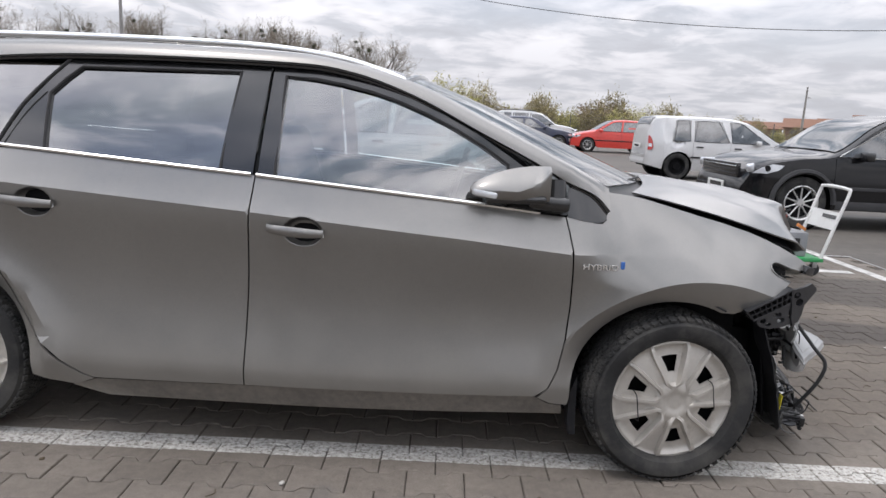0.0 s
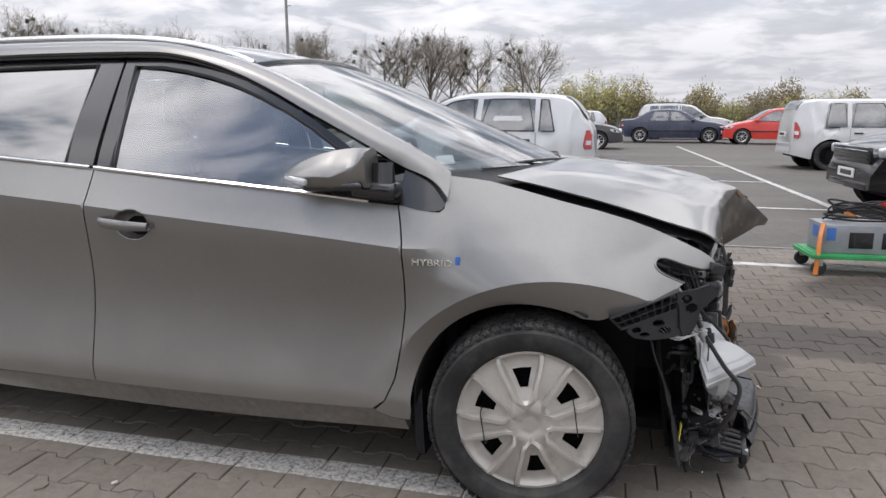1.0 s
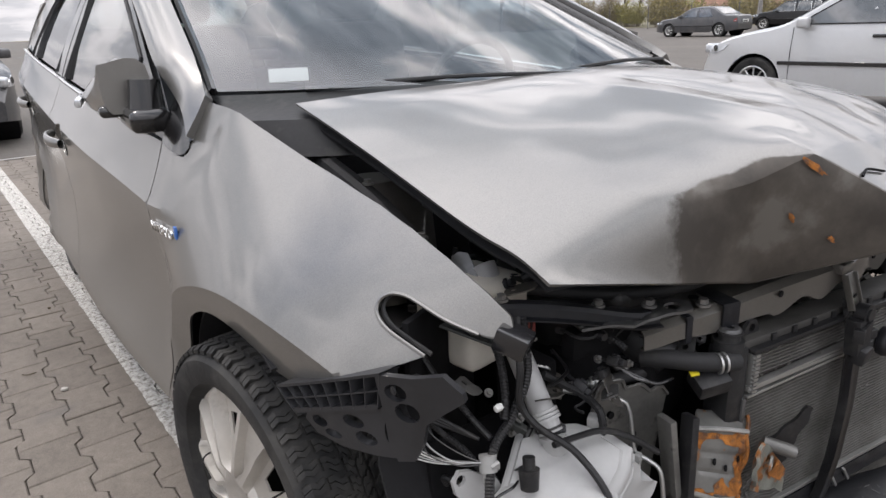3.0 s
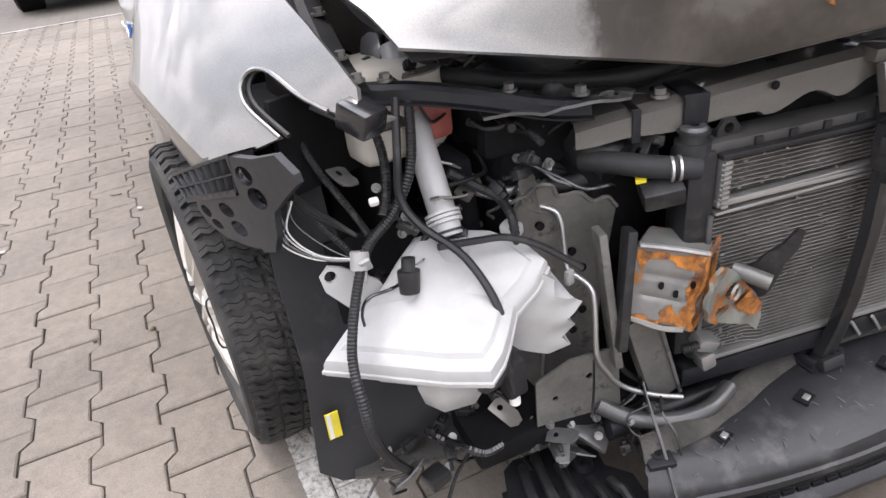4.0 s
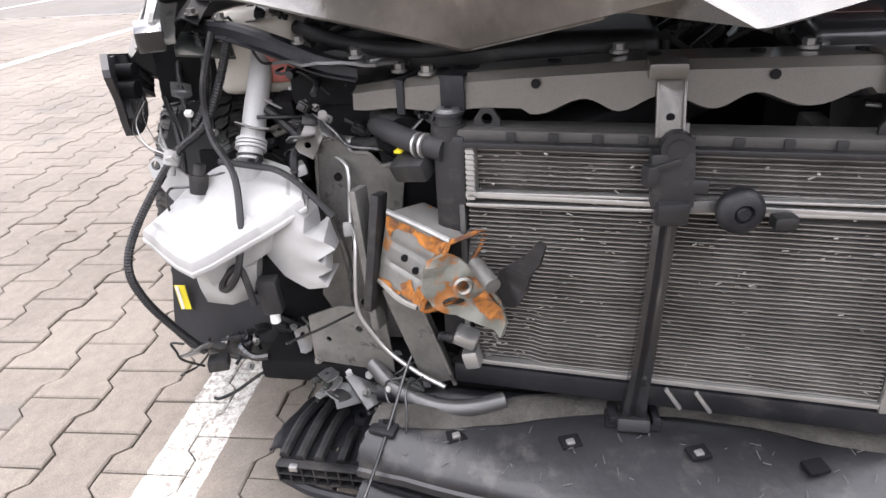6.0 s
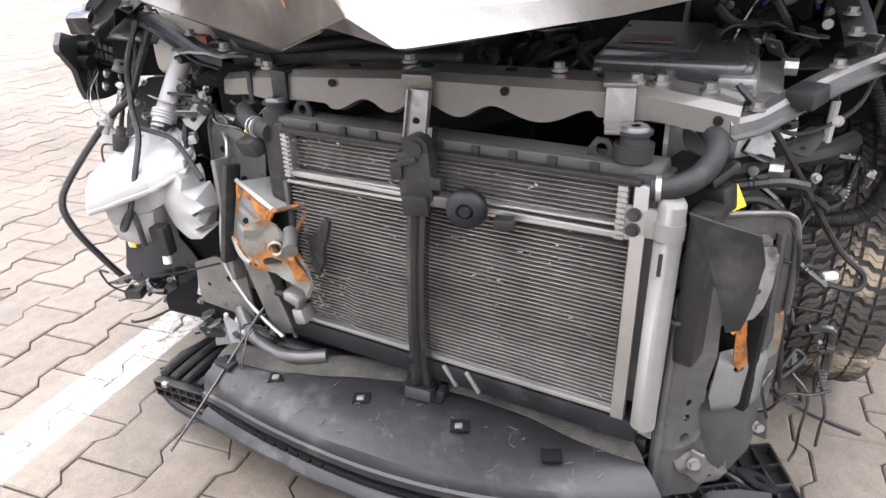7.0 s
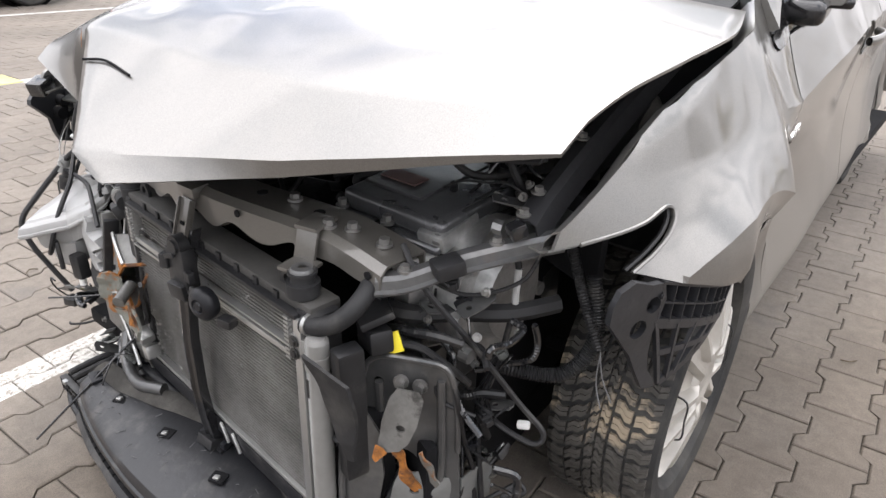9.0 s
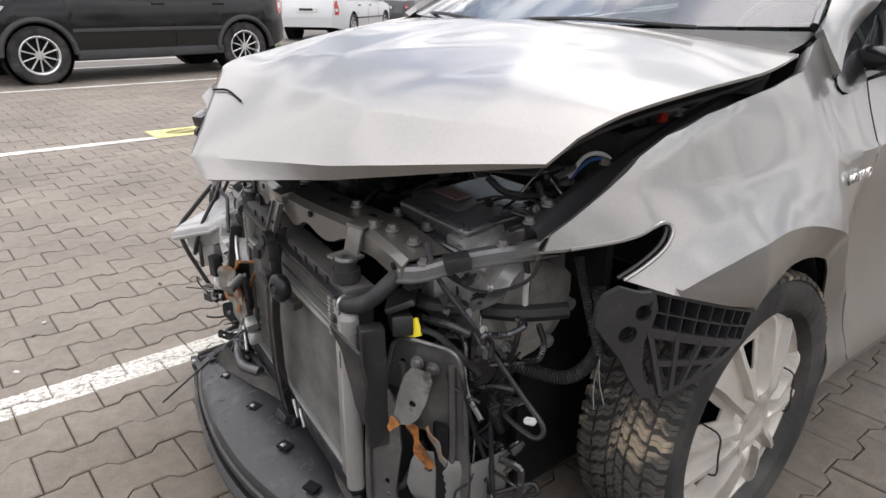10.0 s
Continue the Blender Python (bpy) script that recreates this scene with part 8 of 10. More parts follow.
for p, s, r in (((0.42, 0.535, 0.655), (0.05, 0.04, 0.035), (10, 0, 30)), ((0.40, 0.50, 0.69), (0.09, 0.05, 0.03), (0, 10, 0)), ((0.45, 0.47, 0.62), (0.05, 0.08, 0.10), (0, 0, -20))):
    part("casting_lug", box(p, s, r, 0.008, 2), ALLOY, car)
fb = bmesh.new()
join_box(fb, (0.03, 0.50, 0.79), (0.24, 0.18, 0.14), (0, 4, 0), 0.015, 2)
part("fuse_box", fb, BLACKP, car, "black fuse box")
for k in range(6):
    part("fuse", box((0.06 + 0.03 * (k % 3), 0.56 + 0.03 * (k // 3), 0.868), (0.02, 0.016, 0.016), (0, 4, 0), 0.002), REDP if k % 3 == 0 else DUSTP, car)
part("red_cap", box((0.10, 0.20, 0.775), (0.04, 0.05, 0.03), bevel=0.008), REDP, car, "red plastic cap")
part("coolant_bottle", box((0.30, -0.50, 0.69), (0.13, 0.14, 0.13), (0, 0, 10), 0.025, 3), surf("cloudy_bottle", (0.55, 0.52, 0.46), 0.4, var=0.12), car, "cloudy coolant bottle")
part("coolant_level", box((0.338, -0.457, 0.675), (0.07, 0.06, 0.06), (0, 0, 10), 0.012, 2), surf("pink_coolant", (0.34, 0.10, 0.08), 0.4, var=0.3), car, "pink-red coolant showing through")
part("reservoir_cap", lathe([(0, 0.02), (0.03, 0.02), (0.034, 0.012), (0.034, -0.01)], 24, "Z"), BLACKP, car, at=pose(0.17, -0.46, 0.845))
part("cap_label", lathe([(0.012, 0.0212), (0.026, 0.0212)], 24, "Z"), surf("cap_sticker", (0.62, 0.5, 0.46), 0.5, var=0.25), car, at=pose(0.17, -0.46, 0.845))
part("strut_tower", lathe([(0, 0.06), (0.05, 0.06), (0.06, 0.045), (0.09, 0.03), (0.11, 0.0), (0.12, -0.15)], 28, "Z"), BEAMM, car, at=pose(0.0, -0.50, 0.80))
part("strut_tower", lathe([(0, 0.06), (0.05, 0.06), (0.06, 0.045), (0.09, 0.03), (0.11, 0.0), (0.12, -0.15)], 28, "Z"), BEAMM, car, at=pose(-0.10, 0.50, 0.78))
for sgn, pts in ((-1, [(-0.10, -0.565, 0.90), (0.10, -0.568, 0.855), (0.25, -0.58, 0.812), (0.36, -0.585, 0.775), (0.42, -0.58, 0.752)]), (1, [(-0.15, 0.60, 0.90), (0.05, 0.618, 0.855), (0.22, 0.632, 0.808), (0.36, 0.645, 0.765), (0.41, 0.65, 0.742)])):
    P = spline(pts, 5)
    rows = [[p + Vector((0, -sgn * 0.036, -0.006)), p + Vector((0, -sgn * 0.012, 0.004)), p, p + Vector((0, sgn * 0.010, -0.03))] for p in P]
    fb2 = loft(rows)
    bmesh.ops.recalc_face_normals(fb2, faces=fb2.faces)
    fl = part("wing_flange", thicken(fb2, 0.003), LINER, car, "bay-side wing flange")
    bolts(fl, [tuple(P[k] + Vector((0, -sgn * 0.024, 0.001))) for k in (4, 10, 15, 19)], 0.007, 0.01)
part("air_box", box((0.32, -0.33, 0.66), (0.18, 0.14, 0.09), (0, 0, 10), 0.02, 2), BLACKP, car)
# black filler blocks painted as dark as the shade around them
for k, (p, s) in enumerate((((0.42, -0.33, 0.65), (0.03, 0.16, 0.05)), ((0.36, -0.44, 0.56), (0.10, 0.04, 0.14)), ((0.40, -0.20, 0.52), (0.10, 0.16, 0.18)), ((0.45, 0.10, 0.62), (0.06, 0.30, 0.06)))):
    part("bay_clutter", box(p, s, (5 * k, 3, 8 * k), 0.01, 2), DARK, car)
# small hoses, plugs and brackets packed in the bay
rb9 = random.Random(31)
for k in range(80):
    x, y = rb9.uniform(0.12, 0.46), rb9.uniform(-0.44, 0.45)
    z = 0.655 + 0.06 * rb9.random() - max(0, x - 0.38) * 0.5
    q = k % 5
    if q < 2:
        pts = [(x, y, z)]
        for s in range(4):
            pts.append((pts[-1][0] + rb9.uniform(-0.05, 0.05), pts[-1][1] + rb9.uniform(-0.06, 0.06), max(0.56, min(0.74, pts[-1][2] + rb9.uniform(-0.035, 0.03)))))
        part("bay_hose", tube(pts, rb9.choice((0.004, 0.006, 0.009)), 8, 5, 0.0012 if k % 4 == 0 else 0), RUBBER, car)
    elif q == 2:
        part("bay_plug", box((x, y, z), (0.03, 0.022, 0.02), (rb9.uniform(-20, 20), rb9.uniform(-20, 20), rb9.uniform(0, 180)), 0.004), rb9.choice((BLACKP, DUSTP, BLACKP, TANKM)), car)
    elif q == 3:
        part("bay_bracket", box((x, y, z - 0.01), (0.07, 0.018, 0.004), (rb9.uniform(-30, 30), rb9.uniform(-30, 30), rb9.uniform(0, 180)), 0.001), rb9.choice((STEEL, BEAMM, ALLOY)), car)
    else:
        part("bay_clip", cyl((x, y, z), (x + 0.01, y, z + 0.018), 0.011, 12), rb9.choice((STEEL, BLACKP, ALLOY)), car)
# drive shafts, lower arms
for sgn in (-1, 1):
    part("drive_shaft", tube([(0.0, sgn * 0.64, 0.30), (0.05, sgn * 0.40, 0.32), (0.08, sgn * 0.2, 0.34)], 0.016, 10, 3), DARK, car)
    part("strut", tube([(-0.02, sgn * 0.56, 0.75), (0.0, sgn * 0.60, 0.40)], 0.03, 12, 2), DARK, car)
    part("side_member", box((0.25, sgn * 0.47, 0.44), (0.46, 0.06, 0.10), (0, 2, 0), 0.01), STEEL if sgn > 0 else DARK, car)

# ---- wiring ----
W = lambda nm, pts, r, m=BLACKP, ribs=0.0, lab="": part(nm, tube(pts, r, 7 if not ribs else 8, 7, ribs, 0.0045), m, car, lab)
W("harness", [(0.43, -0.52, 0.735), (0.455, -0.535, 0.67), (0.46, -0.54, 0.62), (0.48, -0.525, 0.585), (0.515, -0.485, 0.545), (0.56, -0.465, 0.49), (0.585, -0.468, 0.43), (0.588, -0.487, 0.395), (0.58, -0.505, 0.388), (0.575, -0.495, 0.41), (0.578, -0.47, 0.42), (0.58, -0.458, 0.36)], 0.0055)
W("harness", [(0.50, -0.512, 0.560), (0.498, -0.46, 0.552), (0.505, -0.42, 0.548), (0.52, -0.38, 0.53), (0.54, -0.33, 0.49)], 0.005)
W("harness_sleeve", [(0.42, -0.50, 0.725), (0.45, -0.518, 0.655), (0.455, -0.55, 0.60), (0.47, -0.60, 0.56), (0.53, -0.648, 0.475), (0.575, -0.655, 0.42), (0.57, -0.65, 0.36), (0.545, -0.63, 0.29), (0.52, -0.60, 0.225)], 0.0062, BLACKP, 0.0011, "corrugated black wiring sleeve")
W("harness_sleeve", [(0.40, -0.56, 0.73), (0.42, -0.545, 0.68), (0.44, -0.55, 0.63), (0.455, -0.565, 0.60)], 0.0055, BLACKP, 0.001)
W("wire_loom", [(0.415, -0.665, 0.632), (0.43, -0.68, 0.60), (0.455, -0.655, 0.572), (0.47, -0.615, 0.56)], 0.0013, PIPE, lab="bare grey wires")
W("wire_loom", [(0.418, -0.665, 0.640), (0.436, -0.685, 0.592), (0.458, -0.65, 0.565), (0.47, -0.612, 0.556)], 0.0009, STEEL)
W("wire_loom", [(0.41, -0.67, 0.636), (0.425, -0.668, 0.605), (0.45, -0.64, 0.575), (0.47, -0.612, 0.558)], 0.0009, STEEL)
W("harness_sleeve", [(0.34, -0.632, 0.695), (0.36, -0.628, 0.670), (0.38, -0.619, 0.645), (0.40, -0.608, 0.624), (0.42, -0.592, 0.592), (0.45, -0.585, 0.575)], 0.0045, BLACKP, 0.0009)
for k in range(3):
    W("thin_wire", [(0.35, -0.672, 0.645 - 0.007 * k), (0.365, -0.662, 0.630 - 0.008 * k), (0.385, -0.643, 0.607 - 0.006 * k), (0.405, -0.622, 0.591 - 0.004 * k), (0.44, -0.598, 0.574)], 0.0028)
W("harness_sleeve", [(0.355, -0.668, 0.626), (0.38, -0.646, 0.595), (0.40, -0.632, 0.576), (0.43, -0.612, 0.552), (0.455, -0.600, 0.520)], 0.0042, BLACKP, 0.0009)
for k in range(4):
    W("wire_loom", [(0.36 - 0.004 * k, -0.679 - 0.004 * k, 0.597 - 0.010 * k), (0.38, -0.673 - 0.003 * k, 0.568 - 0.005 * k), (0.41, -0.650, 0.549 - 0.003 * k), (0.466, -0.612, 0.556)], 0.0011, WHITEP if k % 2 else PIPE)
for p, s, r, m in (((0.452, -0.572, 0.620), (0.010, 0.013, 0.010), (0, 30, 0), WHITEP), ((0.535, -0.57, 0.215), (0.03, 0.035, 0.02), (0, 0, 20), BLACKP)):
    part("connector", box(p, s, r, 0.004), m, car)
GREYP = surf("pale_grey_plastic", (0.30, 0.30, 0.29), 0.5, var=0.2, bump=0.1)
pg = cyl((0.466, -0.604, 0.566), (0.474, -0.609, 0.545), 0.0125, 14)
join_cyl(pg, (0.474, -0.609, 0.546), (0.480, -0.612, 0.530), 0.009, 12)
join_box(pg, (0.480, -0.602, 0.553), (0.006, 0.014, 0.018), (15, 20, 0), 0.002)
part("connector", pg, GREYP, car, "ribbed grey plug")
bp = cyl((0.494, -0.553, 0.536), (0.500, -0.557, 0.508), 0.015, 16, 0.013)
join_cyl(bp, (0.490, -0.550, 0.552), (0.494, -0.553, 0.536), 0.009, 12)
part("connector", bp, BLACKP, car, "round black plug")
W("cable_tail", [(0.57, -0.21, 0.235), (0.60, -0.23, 0.235), (0.635, -0.225, 0.20), (0.67, -0.235, 0.10), (0.69, -0.25, 0.01)], 0.0018, GLOSSB)
W("cable_tail", [(0.58, -0.24, 0.24), (0.57, -0.27, 0.22), (0.585, -0.265, 0.195), (0.61, -0.235, 0.19)], 0.0018, GLOSSB)
W("loose_strip", [(0.540, -0.225, 0.268), (0.568, -0.236, 0.247), (0.63, -0.250, 0.200), (0.70, -0.270, 0.142), (0.768, -0.295, 0.082)], 0.0026, GLOSSB, lab="snapped black trim strip")
W("loose_strip", [(0.549, -0.316, 0.334), (0.60, -0.350, 0.337), (0.649, -0.385, 0.342)], 0.0021, GLOSSB)
# left side wiring
W("release_cable", [(0.50, 0.50, 0.70), (0.51, 0.545, 0.655), (0.47, 0.60, 0.57), (0.43, 0.66, 0.475), (0.42, 0.70, 0.435), (0.43, 0.69, 0.415), (0.44, 0.63, 0.43), (0.42, 0.60, 0.44)], 0.0045)
W("harness_sleeve", [(0.40, 0.57, 0.50), (0.40, 0.62, 0.50), (0.36, 0.69, 0.50), (0.33, 0.72, 0.56), (0.32, 0.70, 0.65)], 0.010, BLACKP, 0.0022, "fat corrugated sleeve")
W("harness_sleeve", [(0.33, 0.665, 0.69), (0.335, 0.70, 0.61), (0.345, 0.735, 0.555)], 0.007, BLACKP, 0.0015)
W("wire_loom", [(0.345, 0.735, 0.56), (0.36, 0.75, 0.525), (0.375, 0.775, 0.50)], 0.0009, STEEL)
W("wire_loom", [(0.348, 0.738, 0.555), (0.365, 0.745, 0.515), (0.385, 0.765, 0.49)], 0.0009, STEEL)
W("brake_line", [(0.40, 0.615, 0.70), (0.395, 0.622, 0.64), (0.41, 0.612, 0.52), (0.44, 0.60, 0.43), (0.45, 0.62, 0.30), (0.45, 0.63, 0.22)], 0.005)
part("white_sleeve", tube([(0.396, 0.622, 0.665), (0.397, 0.621, 0.61)], 0.0055, 8, 2), TANKM, car)
W("ground_cable", [(0.46, 0.612, 0.30), (0.452, 0.618, 0.268), (0.41, 0.636, 0.272), (0.380, 0.648, 0.272), (0.384, 0.662, 0.263), (0.42, 0.645, 0.262), (0.458, 0.622, 0.250), (0.446, 0.66, 0.215), (0.424, 0.715, 0.182), (0.400, 0.759, 0.156)], 0.0040)
W("return_hose", [(0.50, 0.44, 0.592), (0.49, 0.50, 0.588), (0.44, 0.56, 0.590), (0.40, 0.62, 0.596), (0.34, 0.66, 0.60)], 0.014, RUBBER, lab="thick black hose")
W("thin_wire", [(0.50, 0.52, 0.665), (0.46, 0.58, 0.635), (0.42, 0.64, 0.66), (0.40, 0.66, 0.71)], 0.003)
W("harness", [(0.54, 0.50, 0.56), (0.52, 0.545, 0.565), (0.50, 0.58, 0.54), (0.47, 0.60, 0.50)], 0.006)
W("thin_wire", [(0.50, 0.585, 0.535), (0.505, 0.605, 0.50), (0.49, 0.61, 0.42), (0.46, 0.61, 0.34)], 0.004)
part("connector", box((0.545, 0.488, 0.57), (0.035, 0.06, 0.035), (10, 0, -25), 0.006), BLACKP, car, "black plug")
part("connector", box((0.412, 0.663, 0.423), (0.013, 0.020, 0.010), (10, 0, 20), 0.004), WHITEP, car, "white plug")
part("yellow_tag", box((0.540, 0.512, 0.566), (0.004, 0.034, 0.030), (24, -15, 22), 0.001), YELLOW, car, "yellow paper tag")
part("yellow_tag", box((0.522, -0.228, 0.584), (0.012, 0.014, 0.004), (10, 20, -30), 0.001), YELLOW, car, "yellow paper tag")
part("plug_block", box((0.535, -0.205, 0.568), (0.045, 0.055, 0.03), (10, 20, -20), 0.006), BLACKP, car, "broken black plug")
part("plug_cover", box((0.53, 0.47, 0.60), (0.05, 0.09, 0.012), (6, 20, -35), 0.004), BLACKP, car)
W("bay_wires", [(0.16, 0.60, 0.76), (0.18, 0.58, 0.81), (0.20, 0.55, 0.81), (0.22, 0.53, 0.77)], 0.004, WHITEP, lab="white striped wires")
W("bay_wires", [(0.15, 0.60, 0.75), (0.17, 0.58, 0.80), (0.19, 0.55, 0.80), (0.21, 0.52, 0.76)], 0.003, BLUEP)
part("clamp", box((0.50, 0.577, 0.692), (0.04, 0.035, 0.022), (0, 10, -30), 0.004), BLACKP, car)

# packed cables, brackets and clips between the larger pieces
def pack(lo, hi, n, seed, bits):
    rk = random.Random(seed)
    for k in range(n):
        p = Vector([rk.uniform(a, b) for a, b in zip(lo, hi)])
        kind = bits[k % len(bits)]
        turn = (rk.uniform(-40, 40), rk.uniform(-40, 40), rk.uniform(0, 180))
        if kind == "cable":
            pts, d = [p], Vector((rk.uniform(-0.4, 0.4), rk.uniform(-1, 1), rk.uniform(-1, 0.6)))
            for q in range(4):
                d = (d + Vector((rk.uniform(-1, 1), rk.uniform(-1, 1), rk.uniform(-1, 0.8))) * 0.7).normalized()
                pts.append(Vector([max(a - 0.02, min(b + 0.02, c)) for a, b, c in zip(lo, hi, pts[-1] + d * rk.uniform(0.03, 0.055))]))
            r = rk.choice((0.0022, 0.003, 0.0045, 0.006))
            part("loose_cable", tube(pts, r, 7, 6, 0.001 if r > 0.004 else 0, 0.006), rk.choice((BLACKP, RUBBER, GLOSSB)), car)
        elif kind == "bracket":
            w, h = rk.uniform(0.018, 0.035), rk.uniform(0.010, 0.018)
            bend = rk.uniform(0.2, 0.7)
            o = [(-w, -h), (w * 0.7, -h), (w, -h * 0.3), (w, h * 0.5), (w * 0.5, h), (-w * 0.8, h), (-w, h * 0.4)]
            part("small_bracket", sheet(o, lambda u, v: Vector((u, v, bend * max(0, u) ** 1.2)), 0.01, 0.0025, None, holes=((-w * 0.45, 0, h * 0.35),)), rk.choice((STEEL, STEEL, BEAMM, ALLOY)), car, smooth=30, at=pose(*p, *turn))
        elif kind == "plug":
            bm = box((0, 0, 0), (0.022, 0.016, 0.014), bevel=0.003)
            join_box(bm, (0.014, 0, 0), (0.010, 0.012, 0.010), bevel=0.002)
            join_cyl(bm, (-0.011, 0.003, 0), (-0.026, 0.004, 0), 0.003, 8)
            join_box(bm, (0.0, 0, 0.009), (0.012, 0.006, 0.004), bevel=0.001)
            part("small_plug", bm, rk.choice((BLACKP, BLACKP, DUSTP, LAMPB)), car, at=pose(*p, *turn))
        else:
            bolts(car, [tuple(p)], 0.0045, 0.008, (rk.uniform(0.4, 1), rk.uniform(-0.4, 0.4), rk.uniform(0, 0.8)))


pack((0.40, -0.60, 0.42), (0.47, -0.42, 0.66), 34, 5, ("cable", "bracket", "cable", "plug", "bolt"))
pack((0.43, -0.40, 0.58), (0.50, -0.16, 0.66), 30, 6, ("bracket", "cable", "plug", "bolt"))
pack((0.44, -0.66, 0.17), (0.53, -0.40, 0.24), 24, 7, ("cable", "bracket", "bolt", "plug"))
pack((0.40, 0.46, 0.44), (0.49, 0.64, 0.66), 36, 8, ("cable", "bracket", "cable", "plug", "bolt"))
pack((0.40, 0.58, 0.16), (0.50, 0.66, 0.46), 22, 9, ("cable", "cable", "bracket", "plug"))
pack((0.54, 0.44, 0.14), (0.59, 0.50, 0.40), 14, 10, ("bracket", "cable", "bolt"))
pack((0.20, 0.46, 0.70), (0.36, 0.60, 0.80), 26, 11, ("cable", "bracket", "plug", "bolt"))
pack((0.50, -0.40, 0.17), (0.58, -0.16, 0.25), 24, 12, ("bracket", "cable", "bolt", "plug"))
pack((0.22, -0.56, 0.70), (0.40, -0.36, 0.76), 18, 13, ("cable", "bracket", "plug"))
part("pink_tag", box((0.452, -0.262, 0.635), (0.004, 0.022, 0.014), (10, 20, 15), 0.001), surf("pale_pink_paper", (0.62, 0.45, 0.42), 0.6, var=0.1), car, "small pale paper tag")

# ---- cabin ----
rows = [[(x, 0.52 * j / 4, smooth1(x, ROOFZ) - 0.035 - 0.03 * abs(j / 4) ** 2.4) for j in range(-4, 5)] for x in (-3.3, -2.8, -2.2, -1.6, -1.25)]
part("headliner", thicken(loft(rows), 0.006), SEATM, car, "grey cloth headliner")
# unseen panel added to keep the view through the quarter glass dark
part("load_cover", box((-2.85, 0, 1.0), (0.95, 1.30, 0.03), bevel=0.01), SEATM, car, "dark panel added to close off the load space")
part("cabin_floor", box((-1.6, 0, 0.30), (2.6, 1.5, 0.05), bevel=0.01), DARK, car)
part("dashboard", box((-0.48, 0, 0.86), (0.42, 1.30, 0.22), (0, -8, 0), 0.06, 3), BLACKP, car, "black dashboard")
for y in (-0.36, 0.36):
    seat = new("seat")
    seat.parent, seat.matrix_basis = car, pose(-1.32, y, 0.32)
    part("cushion", box((0.0, 0, 0.16), (0.5, 0.48, 0.2), (0, -6, 0), 0.06, 3), SEATM, seat)
    part("backrest", box((-0.32, 0, 0.52), (0.16, 0.48, 0.62), (0, -16, 0), 0.06, 3), SEATM, seat)
    part("headrest", box((-0.42, 0, 0.93), (0.10, 0.25, 0.17), (0, -8, 0), 0.045, 3), SEATM, seat)
part("rear_bench", box((-2.25, 0, 0.62), (0.22, 1.25, 0.66), (0, -14, 0), 0.06, 3), SEATM, car, "dark cloth rear bench")
for y in (-0.4, 0.4):
    part("headrest", box((-2.33, y, 1.03), (0.09, 0.24, 0.14), (0, -8, 0), 0.04, 3), SEATM, car)
part("steering_wheel", tube([(-0.83 + 0.05 * math.sin(a), 0.36 + 0.18 * math.cos(a), 0.90 + 0.17 * math.sin(a)) for a in (2 * math.pi * k / 16 for k in range(17))], 0.014, 8, 2), BLACKP, car)
part("rear_closure", box((-3.40, 0, 0.75), (0.08, 1.45, 0.85), (0, 8, 0), 0.04, 3), PAINT, car)
tg = loft([[(-3.36, y, 1.34) for y in (-0.55, 0, 0.55)], [(-3.43, y * 1.15, 1.12) for y in (-0.55, 0, 0.55)]])
part("rear_glass", thicken(tg, 0.004), GLASS, car).visible_shadow = False
part("rear_trim", box((-3.37, 0, 1.36), (0.10, 1.15, 0.05), (0, 10, 0), 0.02, 3), PAINT, car)

# ---- bay lines ----
def line(x0, y0, x1, y1, w=0.11, z=0.003):
    d = Vector((x1 - x0, y1 - y0, 0)).normalized()
    s = Vector((-d.y, d.x, 0)) * w / 2
    bm = bmesh.new()
    n = max(2, int(math.hypot(x1 - x0, y1 - y0) / 0.4))
    rows = []
    for i in range(n + 1):
        p = Vector((x0, y0, z)).lerp(Vector((x1, y1, z)), i / n)
        k = 1 + 0.10 * noise.noise(p * 3)
        rows.append([p + s * k, p - s * k])
    ob = part("bay_line", thicken(loft(rows), 0.003, (0, 0, -1)), LINEW, smooth=0)
    return tagged(ob, "worn white painted parking bay line", "line", kind="structure")


for y, x0, x1 in ((3.10, -6, 2.75), (6.72, -6, 2.55), (10.4, -6, 2.3), (14.1, -6, 2.1), (-4.26, -9, 6), (-7.95, -9, 6), (-11.6, -9, 6)):
    line(x0, y + 0.03 * x0, x1, y + 0.03 * x1)
line(2.93, 2.9, 1.35, 24.6)
line(2.93, 2.9, 3.5, -4.0)

